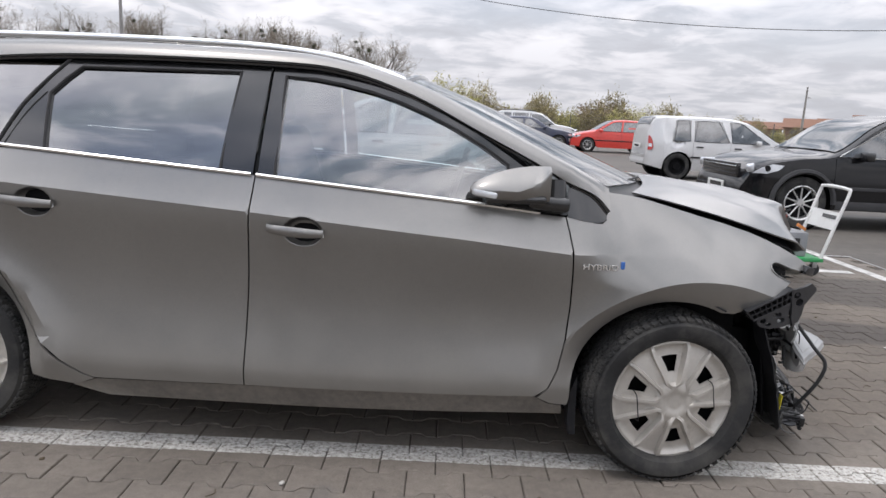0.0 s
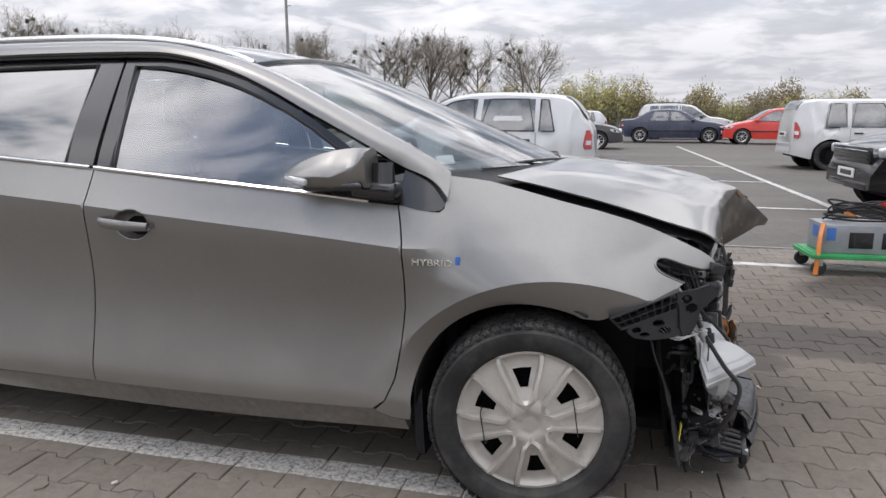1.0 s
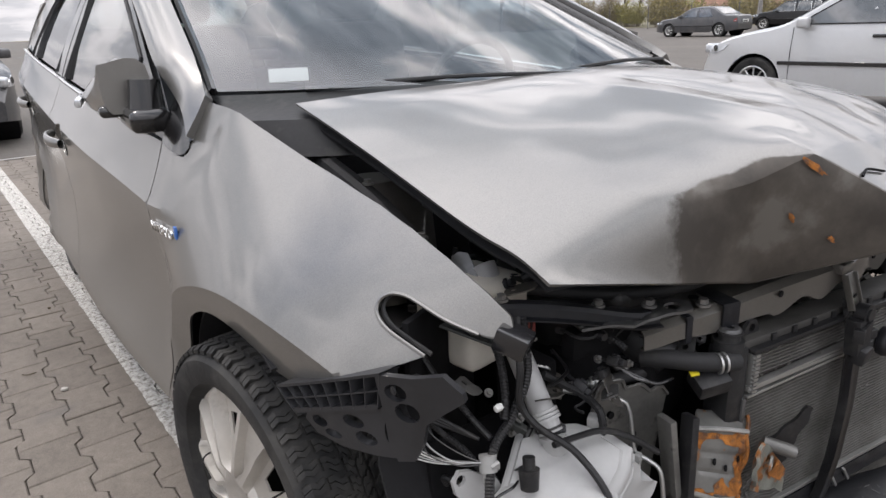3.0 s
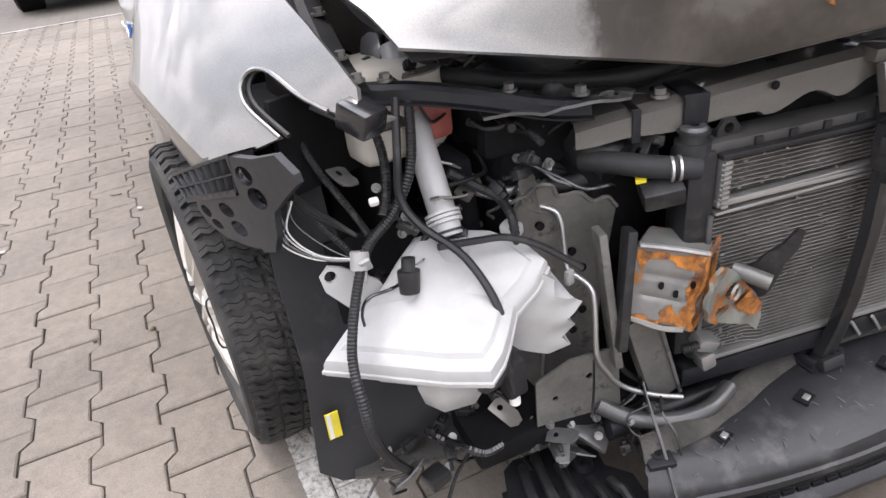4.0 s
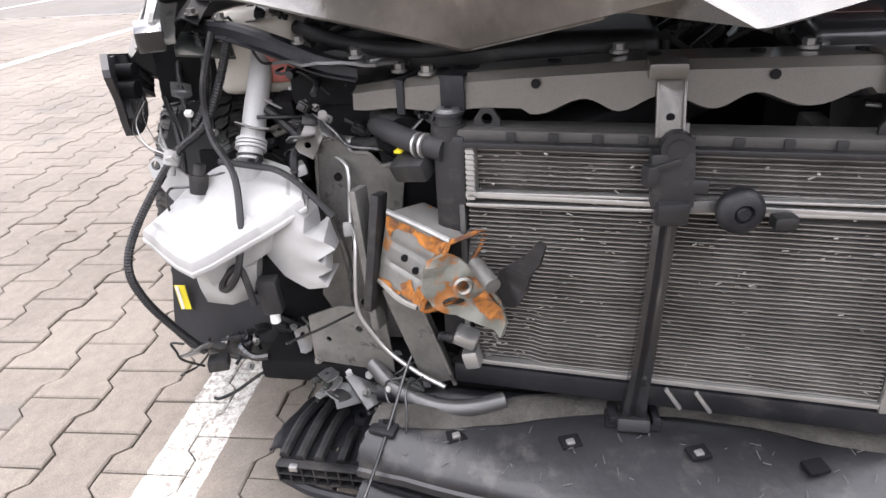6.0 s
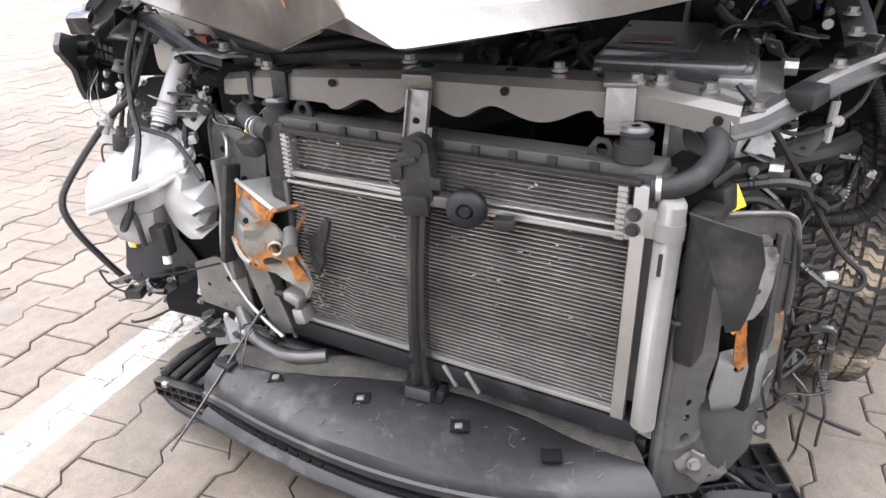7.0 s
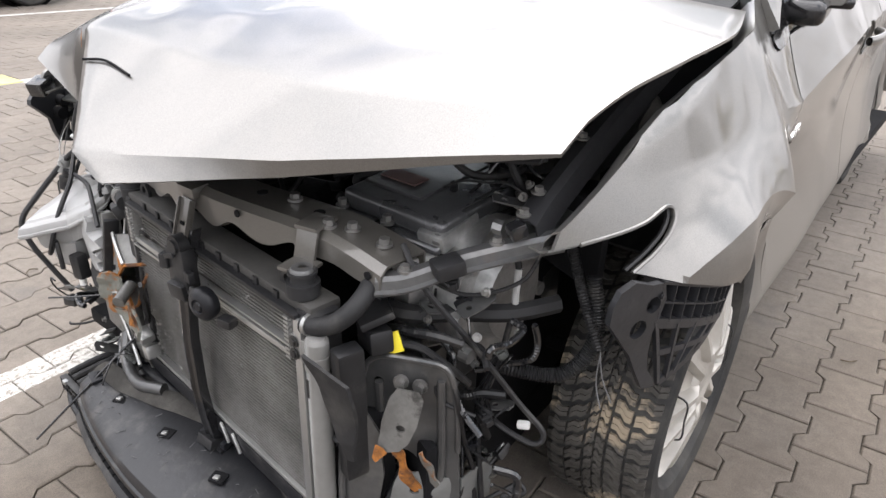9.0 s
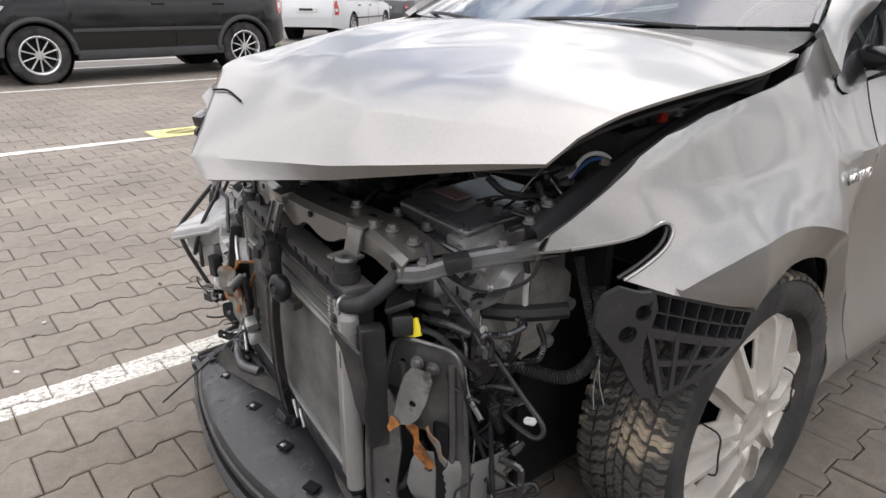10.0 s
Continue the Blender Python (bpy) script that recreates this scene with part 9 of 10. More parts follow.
# ---- parked cars ----
STYLES = {
    "hatch": ([(0, 0.62), (0.012, 0.95), (0.05, 1.22), (0.10, 1.42), (0.18, 1.475), (0.38, 1.50), (0.50, 1.46), (0.57, 1.36), (0.725, 1.0), (0.85, 0.89), (0.94, 0.78), (0.985, 0.64), (1, 0.52)], 0.02, 0.115, 0.515, 0.725),
    "van": ([(0, 0.62), (0.006, 1.0), (0.03, 1.45), (0.07, 1.59), (0.2, 1.62), (0.5, 1.61), (0.60, 1.54), (0.66, 1.42), (0.80, 1.06), (0.90, 0.95), (0.96, 0.84), (0.99, 0.68), (1, 0.52)], 0.012, 0.06, 0.61, 0.795),
    "suv": ([(0, 0.68), (0.01, 1.05), (0.04, 1.45), (0.08, 1.63), (0.2, 1.69), (0.45, 1.69), (0.56, 1.62), (0.62, 1.50), (0.735, 1.12), (0.85, 1.04), (0.94, 0.94), (0.985, 0.78), (1, 0.58)], 0.018, 0.08, 0.575, 0.745),
    "sedan": ([(0, 0.62), (0.008, 0.90), (0.03, 0.99), (0.13, 1.03), (0.20, 1.17), (0.29, 1.39), (0.40, 1.435), (0.50, 1.43), (0.58, 1.34), (0.72, 0.99), (0.85, 0.90), (0.94, 0.80), (0.985, 0.66), (1, 0.52)], 0.14, 0.30, 0.535, 0.72),
    "wagon": ([(0, 0.62), (0.01, 0.95), (0.05, 1.22), (0.10, 1.40), (0.2, 1.46), (0.40, 1.48), (0.54, 1.43), (0.60, 1.33), (0.73, 1.0), (0.86, 0.91), (0.95, 0.80), (0.985, 0.66), (1, 0.52)], 0.02, 0.10, 0.55, 0.73),
}
PANES = {
    "hatch": ((0.145, 0.198, 0.02, 0.0), (0.215, 0.412, 0.0, 0.01), (0.432, 0.693, -0.01, 0.16)),
    "van": ((0.160, 0.262, 0.01, 0.0), (0.283, 0.500, 0.0, 0.05), (0.515, 0.745, -0.02, 0.16)),
    "suv": ((0.10, 0.225, 0.04, 0.0), (0.24, 0.42, 0.0, 0.0), (0.44, 0.735, 0.0, 0.135)),
    "sedan": ((0.27, 0.275, 0.0, 0.0), (0.27, 0.445, 0.05, 0.0), (0.462, 0.645, 0.0, 0.115)),
    "wagon": ((0.11, 0.245, 0.03, 0.0), (0.26, 0.44, 0.0, 0.0), (0.457, 0.655, 0.0, 0.12)),
}
SHARED = {}


def alloy_wheel(R, style):
    """Tyre and rim meshes, shared between wheels of a kind."""
    key = (R, style)
    if key not in SHARED:
        s = R / 0.312
        t = lathe([(0.62 * R, -0.085), (0.70 * R, -0.105), (0.92 * R, -0.104), (R, -0.08), (R, 0.08), (0.92 * R, 0.104), (0.70 * R, 0.105), (0.64 * R, 0.095), (0.62 * R, 0.06)], 36)
        r = bmesh.new()
        rl = lathe([(0.68 * R, 0.098), (0.64 * R, 0.104), (0.60 * R, 0.092), (0.58 * R, 0.02)], 36)
        bd = lathe([(0.59 * R, 0.02), (0.40 * R, 0.022), (0.38 * R, 0.034), (0.0, 0.036)], 28)
        tmp = bpy.data.meshes.new("tmp")
        rl.to_mesh(tmp)
        r.from_mesh(tmp)
        bpy.data.meshes.remove(tmp)
        rl.free()
        if style != "steel":
            k = {"spoke10": 10, "spoke5": 5, "spoke8": 8}[style]
            for i in range(k):
                a = 360 * i / k
                join_box(r, (math.sin(radians(a)) * 0.34 * R, 0.078, math.cos(radians(a)) * 0.34 * R), (0.055 * R * 12 / k * (0.80 if k > 5 else 1), 0.022, 0.58 * R), (0, a, 0), 0.006, 1)
            join_cyl(r, (0, 0.03, 0), (0, 0.098, 0), 0.15 * R, 18)
        else:
            join_cyl(r, (0, 0.0, 0), (0, 0.06, 0), 0.34 * R, 24, 0.26 * R)
            for i in range(8):
                a = 2 * math.pi * i / 8
                join_cyl(r, (0.44 * R * math.cos(a), 0.0, 0.44 * R * math.sin(a)), (0.44 * R * math.cos(a), 0.03, 0.44 * R * math.sin(a)), 0.06 * R, 8)
        bmesh.ops.recalc_face_normals(r, faces=r.faces)
        ms = []
        for b, mt in ((t, TYREM), (r, DARK if style == "steel" else RIMM), (bd, DARK)):
            me = bpy.data.meshes.new("wheel_mesh")
            b.to_mesh(me)
            b.free()
            me.materials.append(mt)
            me.shade_smooth()
            me.set_sharp_from_angle(angle=radians(35))
            ms.append(me)
        SHARED[key] = ms
    return SHARED[key]


RIMM = surf("alloy_rim", (0.62, 0.62, 0.61), 0.3, metal=0.7, var=0.12, bump=0.04)
REFLECT = surf("white_plate", (0.7, 0.7, 0.68), 0.4, var=0.06)


def parked_car(name, label, at, L, Wd, H, style, paint, wheels="spoke8", R=0.31, clad=None, rails=False, dents=0.0, base="car", lamps=True):
    prof, rg0, rg1, ws1, ws0 = STYLES[style]
    hmax = max(z for _, z in prof)
    top_t = [(f * L, z * H / hmax) for f, z in prof]
    cz = H / 1.5
    belt_z = {"suv": 0.60, "van": 0.59, "hatch": 0.62}.get(style, 0.635) * H
    ax_r, ax_f = (0.165 if style == "hatch" else 0.19) * L, (0.83 if style == "suv" else 0.81) * L
    hw = Wd / 2
    c = empty(name, at, label, base)

    def top(x):
        return smooth1(x, top_t)

    def half(x, z):
        d = min(x, L - x)
        w = hw * (1 - (0.30 if x < L / 2 else 0.22) * max(0, 1 - d / (0.13 * L)) ** 2.2)
        zt = top(x)
        if z <= belt_z:
            w -= 0.05 * max(0, (0.42 * cz - z) / 0.3) ** 2 + 0.03 * max(0, (z - 0.7 * belt_z) / (0.3 * belt_z)) ** 1.5
        else:
            w -= 0.03 + (0.155 * hw / 0.85) * ((z - belt_z) / (hmax * H / hmax - belt_z)) ** 1.15
        return w

    def bottom(x):
        z = 0.22 * cz + (0.06 if style == "suv" else 0) + 0.11 * max(0.0, 1 - x / (ax_r - R)) + 0.05 * max(0.0, 1 - (L - x) / (L - ax_f - R))
        for ax in (ax_r, ax_f):
            dx = abs(x - ax)
            ra = R * 1.14
            if dx < ra:
                z = max(z, R + math.sqrt(ra * ra - dx * dx))
        return z

    xs = sorted({round(v, 4) for v in [0.0, 0.012 * L, 0.03 * L] + [L * i / 46 for i in range(47)] + [ax + R * 1.14 * k for ax in (ax_r, ax_f) for k in (-1.0, -0.97, -0.88, -0.7, -0.45, -0.2, 0, 0.2, 0.45, 0.7, 0.88, 0.97, 1.0)]})
    rows = []
    for x in xs:
        zt, zb = top(x), bottom(x)
        zb = min(zb, zt - 0.1)
        zr = max(zb + 0.05, zt - 0.05)
        lv = [zb + (zr - zb) * k for k in (0, 0.14, 0.3, 0.46, 0.62, 0.78, 0.9, 1.0)]
        if zt > belt_z + 0.10:
            lv = [zb + (belt_z - zb) * k for k in (0, 0.25, 0.5, 0.8, 1.0)] + [belt_z + (zr - belt_z) * k for k in (0.35, 0.7, 1.0)]
        side = [(x, half(x, z), z) for z in lv]
        ye = side[-1][1]
        side += [(x, ye * 0.93, zt - 0.018), (x, ye * 0.7, zt - 0.002), (x, 0, zt + 0.008)]
        if dents and x < 0.22 * L:
            side = [(px + dents * max(0, noise.noise(Vector((px * 4, py * 3, pz * 4)))), py - dents * 0.8 * abs(noise.noise(Vector((px * 5, 3, pz * 5)))), pz) for px, py, pz in side]
        rows.append([(px, -py, pz) for px, py, pz in side] + [(px, py, pz) for px, py, pz in reversed(side[:-1])])
    bm = loft(rows)
    for r in (rows[0], rows[-1]):
        m = len(r) // 2
        vs = [bm.verts.new(p) for p in r]
        for k in range(m):
            if k + 1 <= m and len(vs) - 2 - k > k + 1:
                bm.faces.new((vs[k], vs[k + 1], vs[len(vs) - 2 - k], vs[len(vs) - 1 - k]))
            elif len(vs) - 2 - k == k + 1:
                bm.faces.new((vs[k], vs[k + 1], vs[len(vs) - 1 - k]))
    bmesh.ops.remove_doubles(bm, verts=bm.verts, dist=1e-4)
    bmesh.ops.recalc_face_normals(bm, faces=bm.faces)
    body = part("body", bm, paint, c, smooth=30)

    def side_glass(x0, x1, slant0, slant1):
        ps = []
        n = 8
        for k in range(n + 1):
            x = x0 + (x1 - x0) * k / n
            ps.append((x, belt_z + 0.03))
        tops = []
        for k in range(n + 1):
            x = x0 + slant0 + (x1 - slant1 - x0 - slant0) * k / n
            tops.append((x, min(top(x) - 0.085, hmax * H / hmax - 0.10)))
        return ps + tops[::-1]
    wins = [tuple(v * L for v in w) for w in PANES[style]]
    for x0, x1, s0, s1 in wins:
        if x1 - x0 < 0.1:
            continue
        for sg in (-1, 1):
            w = part("side_window", sheet(side_glass(x0, x1, s0, s1), lambda x, z, sg=sg: Vector((x, sg * (half(x, z) + 0.004), z)), 0.25, 0.006, (0, sg, 0)), FARGL, c)
            part("window_seal", tube([Vector((x, sg * (half(x, z) + 0.006), z)) for x, z in side_glass(x0, x1, s0, s1)[::2] + side_glass(x0, x1, s0, s1)[:1]], 0.009, 4, 1), CHROME if style == "suv" else GLOSSB, w)
    for nm, a, b in (("rear_window", rg0 + 0.012, rg1 - 0.004), ("windscreen", ws1 + 0.008, ws0 - 0.008)):
        rws = []
        for i in range(7):
            x = (a + (b - a) * i / 6) * L
            zt = top(x)
            ye = half(x, max(belt_z, zt - 0.05)) * 0.90
            sl = (top(x + 0.03) - top(x - 0.03)) / 0.06
            nn = Vector((-sl, 0, 1)).normalized() * 0.012
            rws.append([Vector((x, ye * k / 6, zt + 0.006 - 0.020 * (k / 6) ** 4)) + nn for k in range(-6, 7)])
        gb = loft(rws)
        bmesh.ops.recalc_face_normals(gb, faces=gb.faces)
        part(nm, thicken(gb, 0.004), FARGL, c)
    # lamps, grille, bumpers, plate
    zl = 0.47 * H
    def nose_x(z):
        return max(x for x in xs if top(x) > z + 0.03 or x < L / 2)

    def tail_x(z):
        return min(x for x in xs if top(x) > z + 0.03)
    zl = (0.50 if style == "suv" else 0.47) * H
    hl = 0.9 * min(0.06, (top(0.92 * L) - zl) * 0.55)
    for sg in (-1, 1) if lamps else ():
        skin = lambda x, z, sg=sg: Vector((x, sg * (half(x, z) + 0.007), z))
        xa = 0.895 * L
        lens = [(xa, zl + hl * 0.8), (xa + 0.14, zl + hl), (nose_x(zl + hl) - 0.01, zl + hl * 0.8), (nose_x(zl) - 0.006, zl), (nose_x(zl - 0.07) - 0.005, zl - 0.07), (xa + 0.20, zl - 0.07), (xa + 0.06, zl - 0.02)]
        hd = part("headlamp", sheet(lens, skin, 0.05, 0.02, (0, sg, 0)), LAMPC, c, "clear headlamp")
        part("reflector", cyl((xa + 0.19, sg * (half(xa + 0.19, zl) - 0.004), zl - 0.005), (xa + 0.20, sg * (half(xa + 0.19, zl) + 0.011), zl - 0.005), 0.038, 14), GLOSSB, hd, "dark reflector bowl")
        part("lamp_front", box((L * 0.968, sg * (half(L * 0.968, zl) - 0.115), zl - 0.012), (0.10, 0.27, 0.115), (0, 10, sg * -34), 0.04, 3), LAMPC, hd, "clear wrap-round lens")
        zz = (0.56 if style in ("van", "hatch", "suv") else 0.53) * H
        lh = 0.07 if style == "sedan" else 0.17 if style != "hatch" else 0.13
        rd = [(tail_x(zz + lh * k) + 0.012, zz + lh * k) for k in (-1, -0.5, 0, 0.5, 1)] + [(tail_x(zz + lh) + 0.05, zz + lh), (tail_x(zz + lh * 0.3) + 0.105, zz + lh * 0.3), (tail_x(zz - lh * 0.6) + 0.12, zz - lh * 0.6), (tail_x(zz - lh) + 0.09, zz - lh)]
        tl = part("tail_lamp", sheet(rd, skin, 0.05, 0.02, (0, sg, 0)), LAMPR, c, "red tail lamp")
        bl = [(tail_x(zz + lh * k) + 0.02, zz + lh * k) for k in (-0.55, -0.1)] + [(tail_x(zz - lh * 0.1) + 0.085, zz - lh * 0.1), (tail_x(zz - lh * 0.55) + 0.09, zz - lh * 0.55)]
        part("reversing_lens", sheet(bl, lambda x, z, sg=sg: Vector((x, sg * (half(x, z) + 0.013), z)), 0.05, 0.01, (0, sg, 0)), LAMPC, tl, "clear lower lens")
    gz, gx = (0.465 if style == "suv" else 0.40) * H, L * 0.992
    gr = part("grille", box((gx, 0, gz), (0.06, 0.62 * Wd, 0.19 if style == "suv" else 0.12), (0, 6, 0), 0.02, 2), GLOSSB, c)
    for k in (-1, 0, 1):
        part("grille_bar", box((gx + 0.034, 0, gz + 0.05 * k * (1 if style == "suv" else 0.6)), (0.012, 0.60 * Wd, 0.010), (0, 6, 0), 0.004, 1), CHROME if style == "suv" and k == 1 else CLADM, gr)
    part("lower_grille", box((L * 0.995, 0, 0.235 * H), (0.06, 0.66 * Wd, 0.09), (0, -4, 0), 0.02, 2), GLOSSB, c)
    for x in (L * 1.0 + 0.012, -0.006):
        pl = part("number_plate", box((x, 0, 0.32 * H if x > 1 else 0.50 * H), (0.02, 0.50, 0.11), (0, 0, 0), 0.004, 1), REFLECT, c, "white number plate with plain bars")
        part("plate_bars", box((x + (0.011 if x > 1 else -0.011), 0.02, 0.32 * H if x > 1 else 0.50 * H), (0.003, 0.36, 0.055)), GLOSSB, pl)
    for sg in (-1, 1):
        part("side_mirror", box((0.665 * L, sg * (hw + 0.06), belt_z + 0.05), (0.12, 0.16, 0.12), (0, 0, sg * 12), 0.035, 3), paint if style != "suv" else GLOSSB, c)
        for hx in (PANES[style][1][0] + 0.035, PANES[style][2][0] + 0.035):
            part("door_handle", box((hx * L, sg * (half(hx * L, belt_z - 0.10) + 0.012), belt_z - 0.10), (0.17, 0.03, 0.035), (0, 0, 0), 0.012, 2), GLOSSB if paint in (SILVER, WHITEC) else paint, c)
        for gxx in (PANES[style][1][0] - 0.005, PANES[style][2][0] - 0.009, PANES[style][2][1] + 0.008):
            z0 = max(bottom(gxx * L), 0.26)
            part("door_gap", tube([(gxx * L, sg * (half(gxx * L, z) + 0.0015), z) for z in (z0, 0.45, 0.65, belt_z)], 0.004, 4, 1), DARK, c)
        part("rub_strip", box((0.50 * L, sg * (half(0.5 * L, 0.50) + 0.008), 0.36 * H), (0.47 * L, 0.018, 0.045), (0, 0, 0), 0.006, 1), GLOSSB if clad is None else clad, c)
        if clad is not None:
            part("sill_cladding", box((0.5 * L, sg * (hw - 0.03), 0.335), (0.46 * L, 0.06, 0.12), (0, 0, 0), 0.02, 2), clad, c)
        for ax in (ax_r, ax_f):
            if clad is not None:
                part("arch_trim", tube([(ax + R * 1.20 * math.cos(a), sg * (half(ax, 0.6) + 0.004), R + R * 1.20 * math.sin(a)) for a in (math.pi * k / 10 for k in range(11))], 0.035, 6, 2), clad, c)
            # black disc paints the arch's shade behind the wheel
            part("arch_void", lathe([(0.0, 0.0), (R * 1.13, 0.0), (R * 1.13, 0.25)], 28), DARK, c, at=pose(ax, sg * (hw - 0.30), R) @ pose(0, 0, 0, 0, 0, 0 if sg > 0 else 180))
            w = new("wheel")
            w.parent, w.matrix_basis = c, pose(ax, sg * (hw - 0.115), R, 0, 0, 0 if sg > 0 else 180)
            for nm, me in zip(("tyre", "rim", "brake_disc"), alloy_wheel(R, wheels)):
                o = new(nm, me)
                o.parent = w
    part("underbody", box((L / 2, 0, 0.36), (L * 0.9, Wd * 0.80, 0.22), bevel=0.02), DARK, c)
    if rails:
        for sg in (-1, 1):
            part("roof_rail", tube([(x * L, sg * hw * 0.72, top(x * L) + (0.0 if x in (0.12, 0.52) else 0.045)) for x in (0.12, 0.16, 0.3, 0.47, 0.52)], 0.016, 6, 3), CHROME if rails == "chrome" else GLOSSB, c)
    return c


FARGL = tinted("dark_window_glass", (0.10, 0.105, 0.11), 2.3)
SILVER = paint_mat("silver_paint", (0.60, 0.60, 0.60), metal=0.35, dust=0.25)
WHITEC = paint_mat("white_silver_paint", (0.56, 0.57, 0.58), metal=0.3, dust=0.2)
BLACKC = surf("black_paint", (0.006, 0.006, 0.007), 0.10, var=0.3, bump=0.0, coat=0.35, spec=0.35)
NAVY = paint_mat("navy_paint", (0.012, 0.02, 0.055), metal=0.2, dust=0.15)
REDC = paint_mat("red_paint", (0.62, 0.035, 0.022), metal=0.05, dust=0.1)
DGREY = paint_mat("dark_grey_paint", (0.05, 0.052, 0.058), metal=0.4, dust=0.2)
CLADM = surf("grey_cladding", (0.035, 0.035, 0.037), 0.6, var=0.2)


def placed(x, y, rot, L):
    """The car's middle at x, y; its nose turned rot degrees from +x."""
    return pose(x, y, 0, 0, 0, rot) @ Matrix.Translation((-L / 2, 0, 0))


parked_car("hatchback", "silver-white five-door hatchback with a broken rear end", placed(-2.40, 7.55, 182, 3.95), 3.95, 1.64, 1.50, "hatch", WHITEC, "spoke10", 0.30, dents=0.04)
parked_car("hatchback", "silver compact car with clear headlamps", placed(-2.95, 16.4, 3, 3.7), 3.7, 1.65, 1.45, "hatch", SILVER, "spoke8", 0.29)
parked_car("sedan", "dark blue saloon parked in a row", placed(1.3, 28.9, 1, 4.55), 4.55, 1.72, 1.43, "sedan", NAVY, "spoke8", 0.32)
parked_car("hatchback", "bright red small hatchback with a smashed nose", placed(5.1, 28.2, 181, 3.8), 3.8, 1.65, 1.46, "hatch", REDC, "spoke8", 0.31)
parked_car("compact_van", "silver compact van with a crushed rear corner", placed(5.2, 14.5, 4, 4.0), 4.0, 1.68, 1.52, "van", SILVER, "steel", 0.315, dents=0.09)
parked_car("suv", "black sport utility car with bright alloy wheels", placed(4.86, 6.9, 185, 4.45), 4.45, 1.80, 1.55, "suv", BLACKC, "spoke10", 0.345, clad=CLADM)
parked_car("suv", "silver off-roader with roof rails in the back row", placed(1.9, 33.2, 2, 4.5), 4.5, 1.78, 1.72, "suv", SILVER, "spoke5", 0.34, rails=True)
parked_car("hatchback", "white wrecked car in the back row", placed(-3.6, 30.4, 184, 4.0), 4.0, 1.68, 1.4, "hatch", WHITEC, "steel", 0.30)
parked_car("sedan", "dark grey saloon behind the hatchbacks", placed(-2.8, 22.2, 3, 4.4), 4.4, 1.75, 1.38, "sedan", DGREY, "spoke8", 0.31)
parked_car("suv", "black crossover standing near the fence", placed(-21.5, 40.5, 186, 4.6), 4.6, 1.85, 1.65, "suv", BLACKC, "spoke8", 0.35)
parked_car("sedan", "dark grey saloon parked near the fence", placed(-20.5, 30.0, 182, 4.5), 4.5, 1.75, 1.40, "sedan", DGREY, "spoke8", 0.31)
parked_car("suv", "black sport utility car with ten-spoke alloy wheels", placed(-1.34, -9.55, 7, 4.3), 4.3, 1.88, 1.76, "suv", BLACKC, "spoke10", 0.35, clad=CLADM, rails="chrome")
parked_car("estate_car", "white estate car with red tail lamps", placed(-8.6, -16.6, 222, 4.85), 4.85, 1.85, 1.5, "wagon", WHITEC, "spoke8", 0.33)
parked_car("sedan", "dark saloon with red tail lamps", placed(-13.5, -20.3, 215, 4.7), 4.7, 1.82, 1.45, "sedan", DGREY, "spoke8", 0.33)
parked_car("hatchback", "dark parked car behind the wreck", placed(-10.0, -1.6, 4, 4.2), 4.2, 1.75, 1.5, "hatch", DGREY, "spoke8", 0.31)

# ---- battery cart ----
cart = empty("battery_cart", pose(1.90, 3.1, 0, 0, 0, 6) @ Matrix.Scale(0.86, 4), "green platform cart carrying a grey starter battery case with jump cables", "cart")
GREENM = surf("green_steel", (0.03, 0.26, 0.08), 0.45, var=0.2, bump=0.08, patch=(0.12, 0.12, 0.1), patch_at=(0.6, 0.8))
GREYM = surf("grey_metal_case", (0.27, 0.28, 0.29), 0.5, metal=0.3, var=0.15, bump=0.06)
fr = bmesh.new()
for y in (-0.25, 0.25):
    join_box(fr, (0, y, 0.165), (0.98, 0.035, 0.035), bevel=0.004)
for x in (-0.48, 0.0, 0.48):
    join_box(fr, (x, 0, 0.165), (0.035, 0.52, 0.032), bevel=0.004)
join_box(fr, (0, 0, 0.185), (0.95, 0.5, 0.008), bevel=0.002)
part("platform", fr, GREENM, cart, "green steel platform")
for x in (-0.42, 0.42):
    for y in (-0.23, 0.23):
        w = part("castor", lathe([(0, -0.016), (0.03, -0.018), (0.058, -0.016), (0.064, -0.008), (0.064, 0.008), (0.058, 0.016), (0.03, 0.018), (0, 0.016)], 22), RUBBER, cart, "black castor wheel", at=pose(x, y, 0.064))
        part("fork", box((0, 0, 0.055), (0.05, 0.05, 0.07), (0, 0, 0), 0.008), ALLOY, w)
cs = bmesh.new()
join_box(cs, (-0.03, 0, 0.315), (0.74, 0.40, 0.25), bevel=0.012)
case = part("battery_case", cs, GREYM, cart, "grey metal case")
for x in (-0.10, 0.16):
    part("case_window", box((x, -0.202, 0.31), (0.19, 0.012, 0.14), bevel=0.006), BLACKP, case)
part("blue_label", box((-0.34, -0.203, 0.36), (0.07, 0.004, 0.11)), BLUEP, case, "blue label")
part("blue_label", box((-0.402, 0.0, 0.36), (0.004, 0.12, 0.10)), BLUEP, case, "blue label")
part("side_strap", tube([(-0.44, -0.24, 0.17), (-0.445, -0.245, 0.10), (-0.45, -0.25, 0.01)], 0.022, 6, 3), LAMPO, cart, "yellow strap hanging to the ground")
part("side_strap", tube([(-0.40, -0.18, 0.45), (-0.43, -0.22, 0.33), (-0.44, -0.24, 0.18)], 0.02, 6, 4), LAMPO, cart, "yellow strap")
rc2 = random.Random(9)
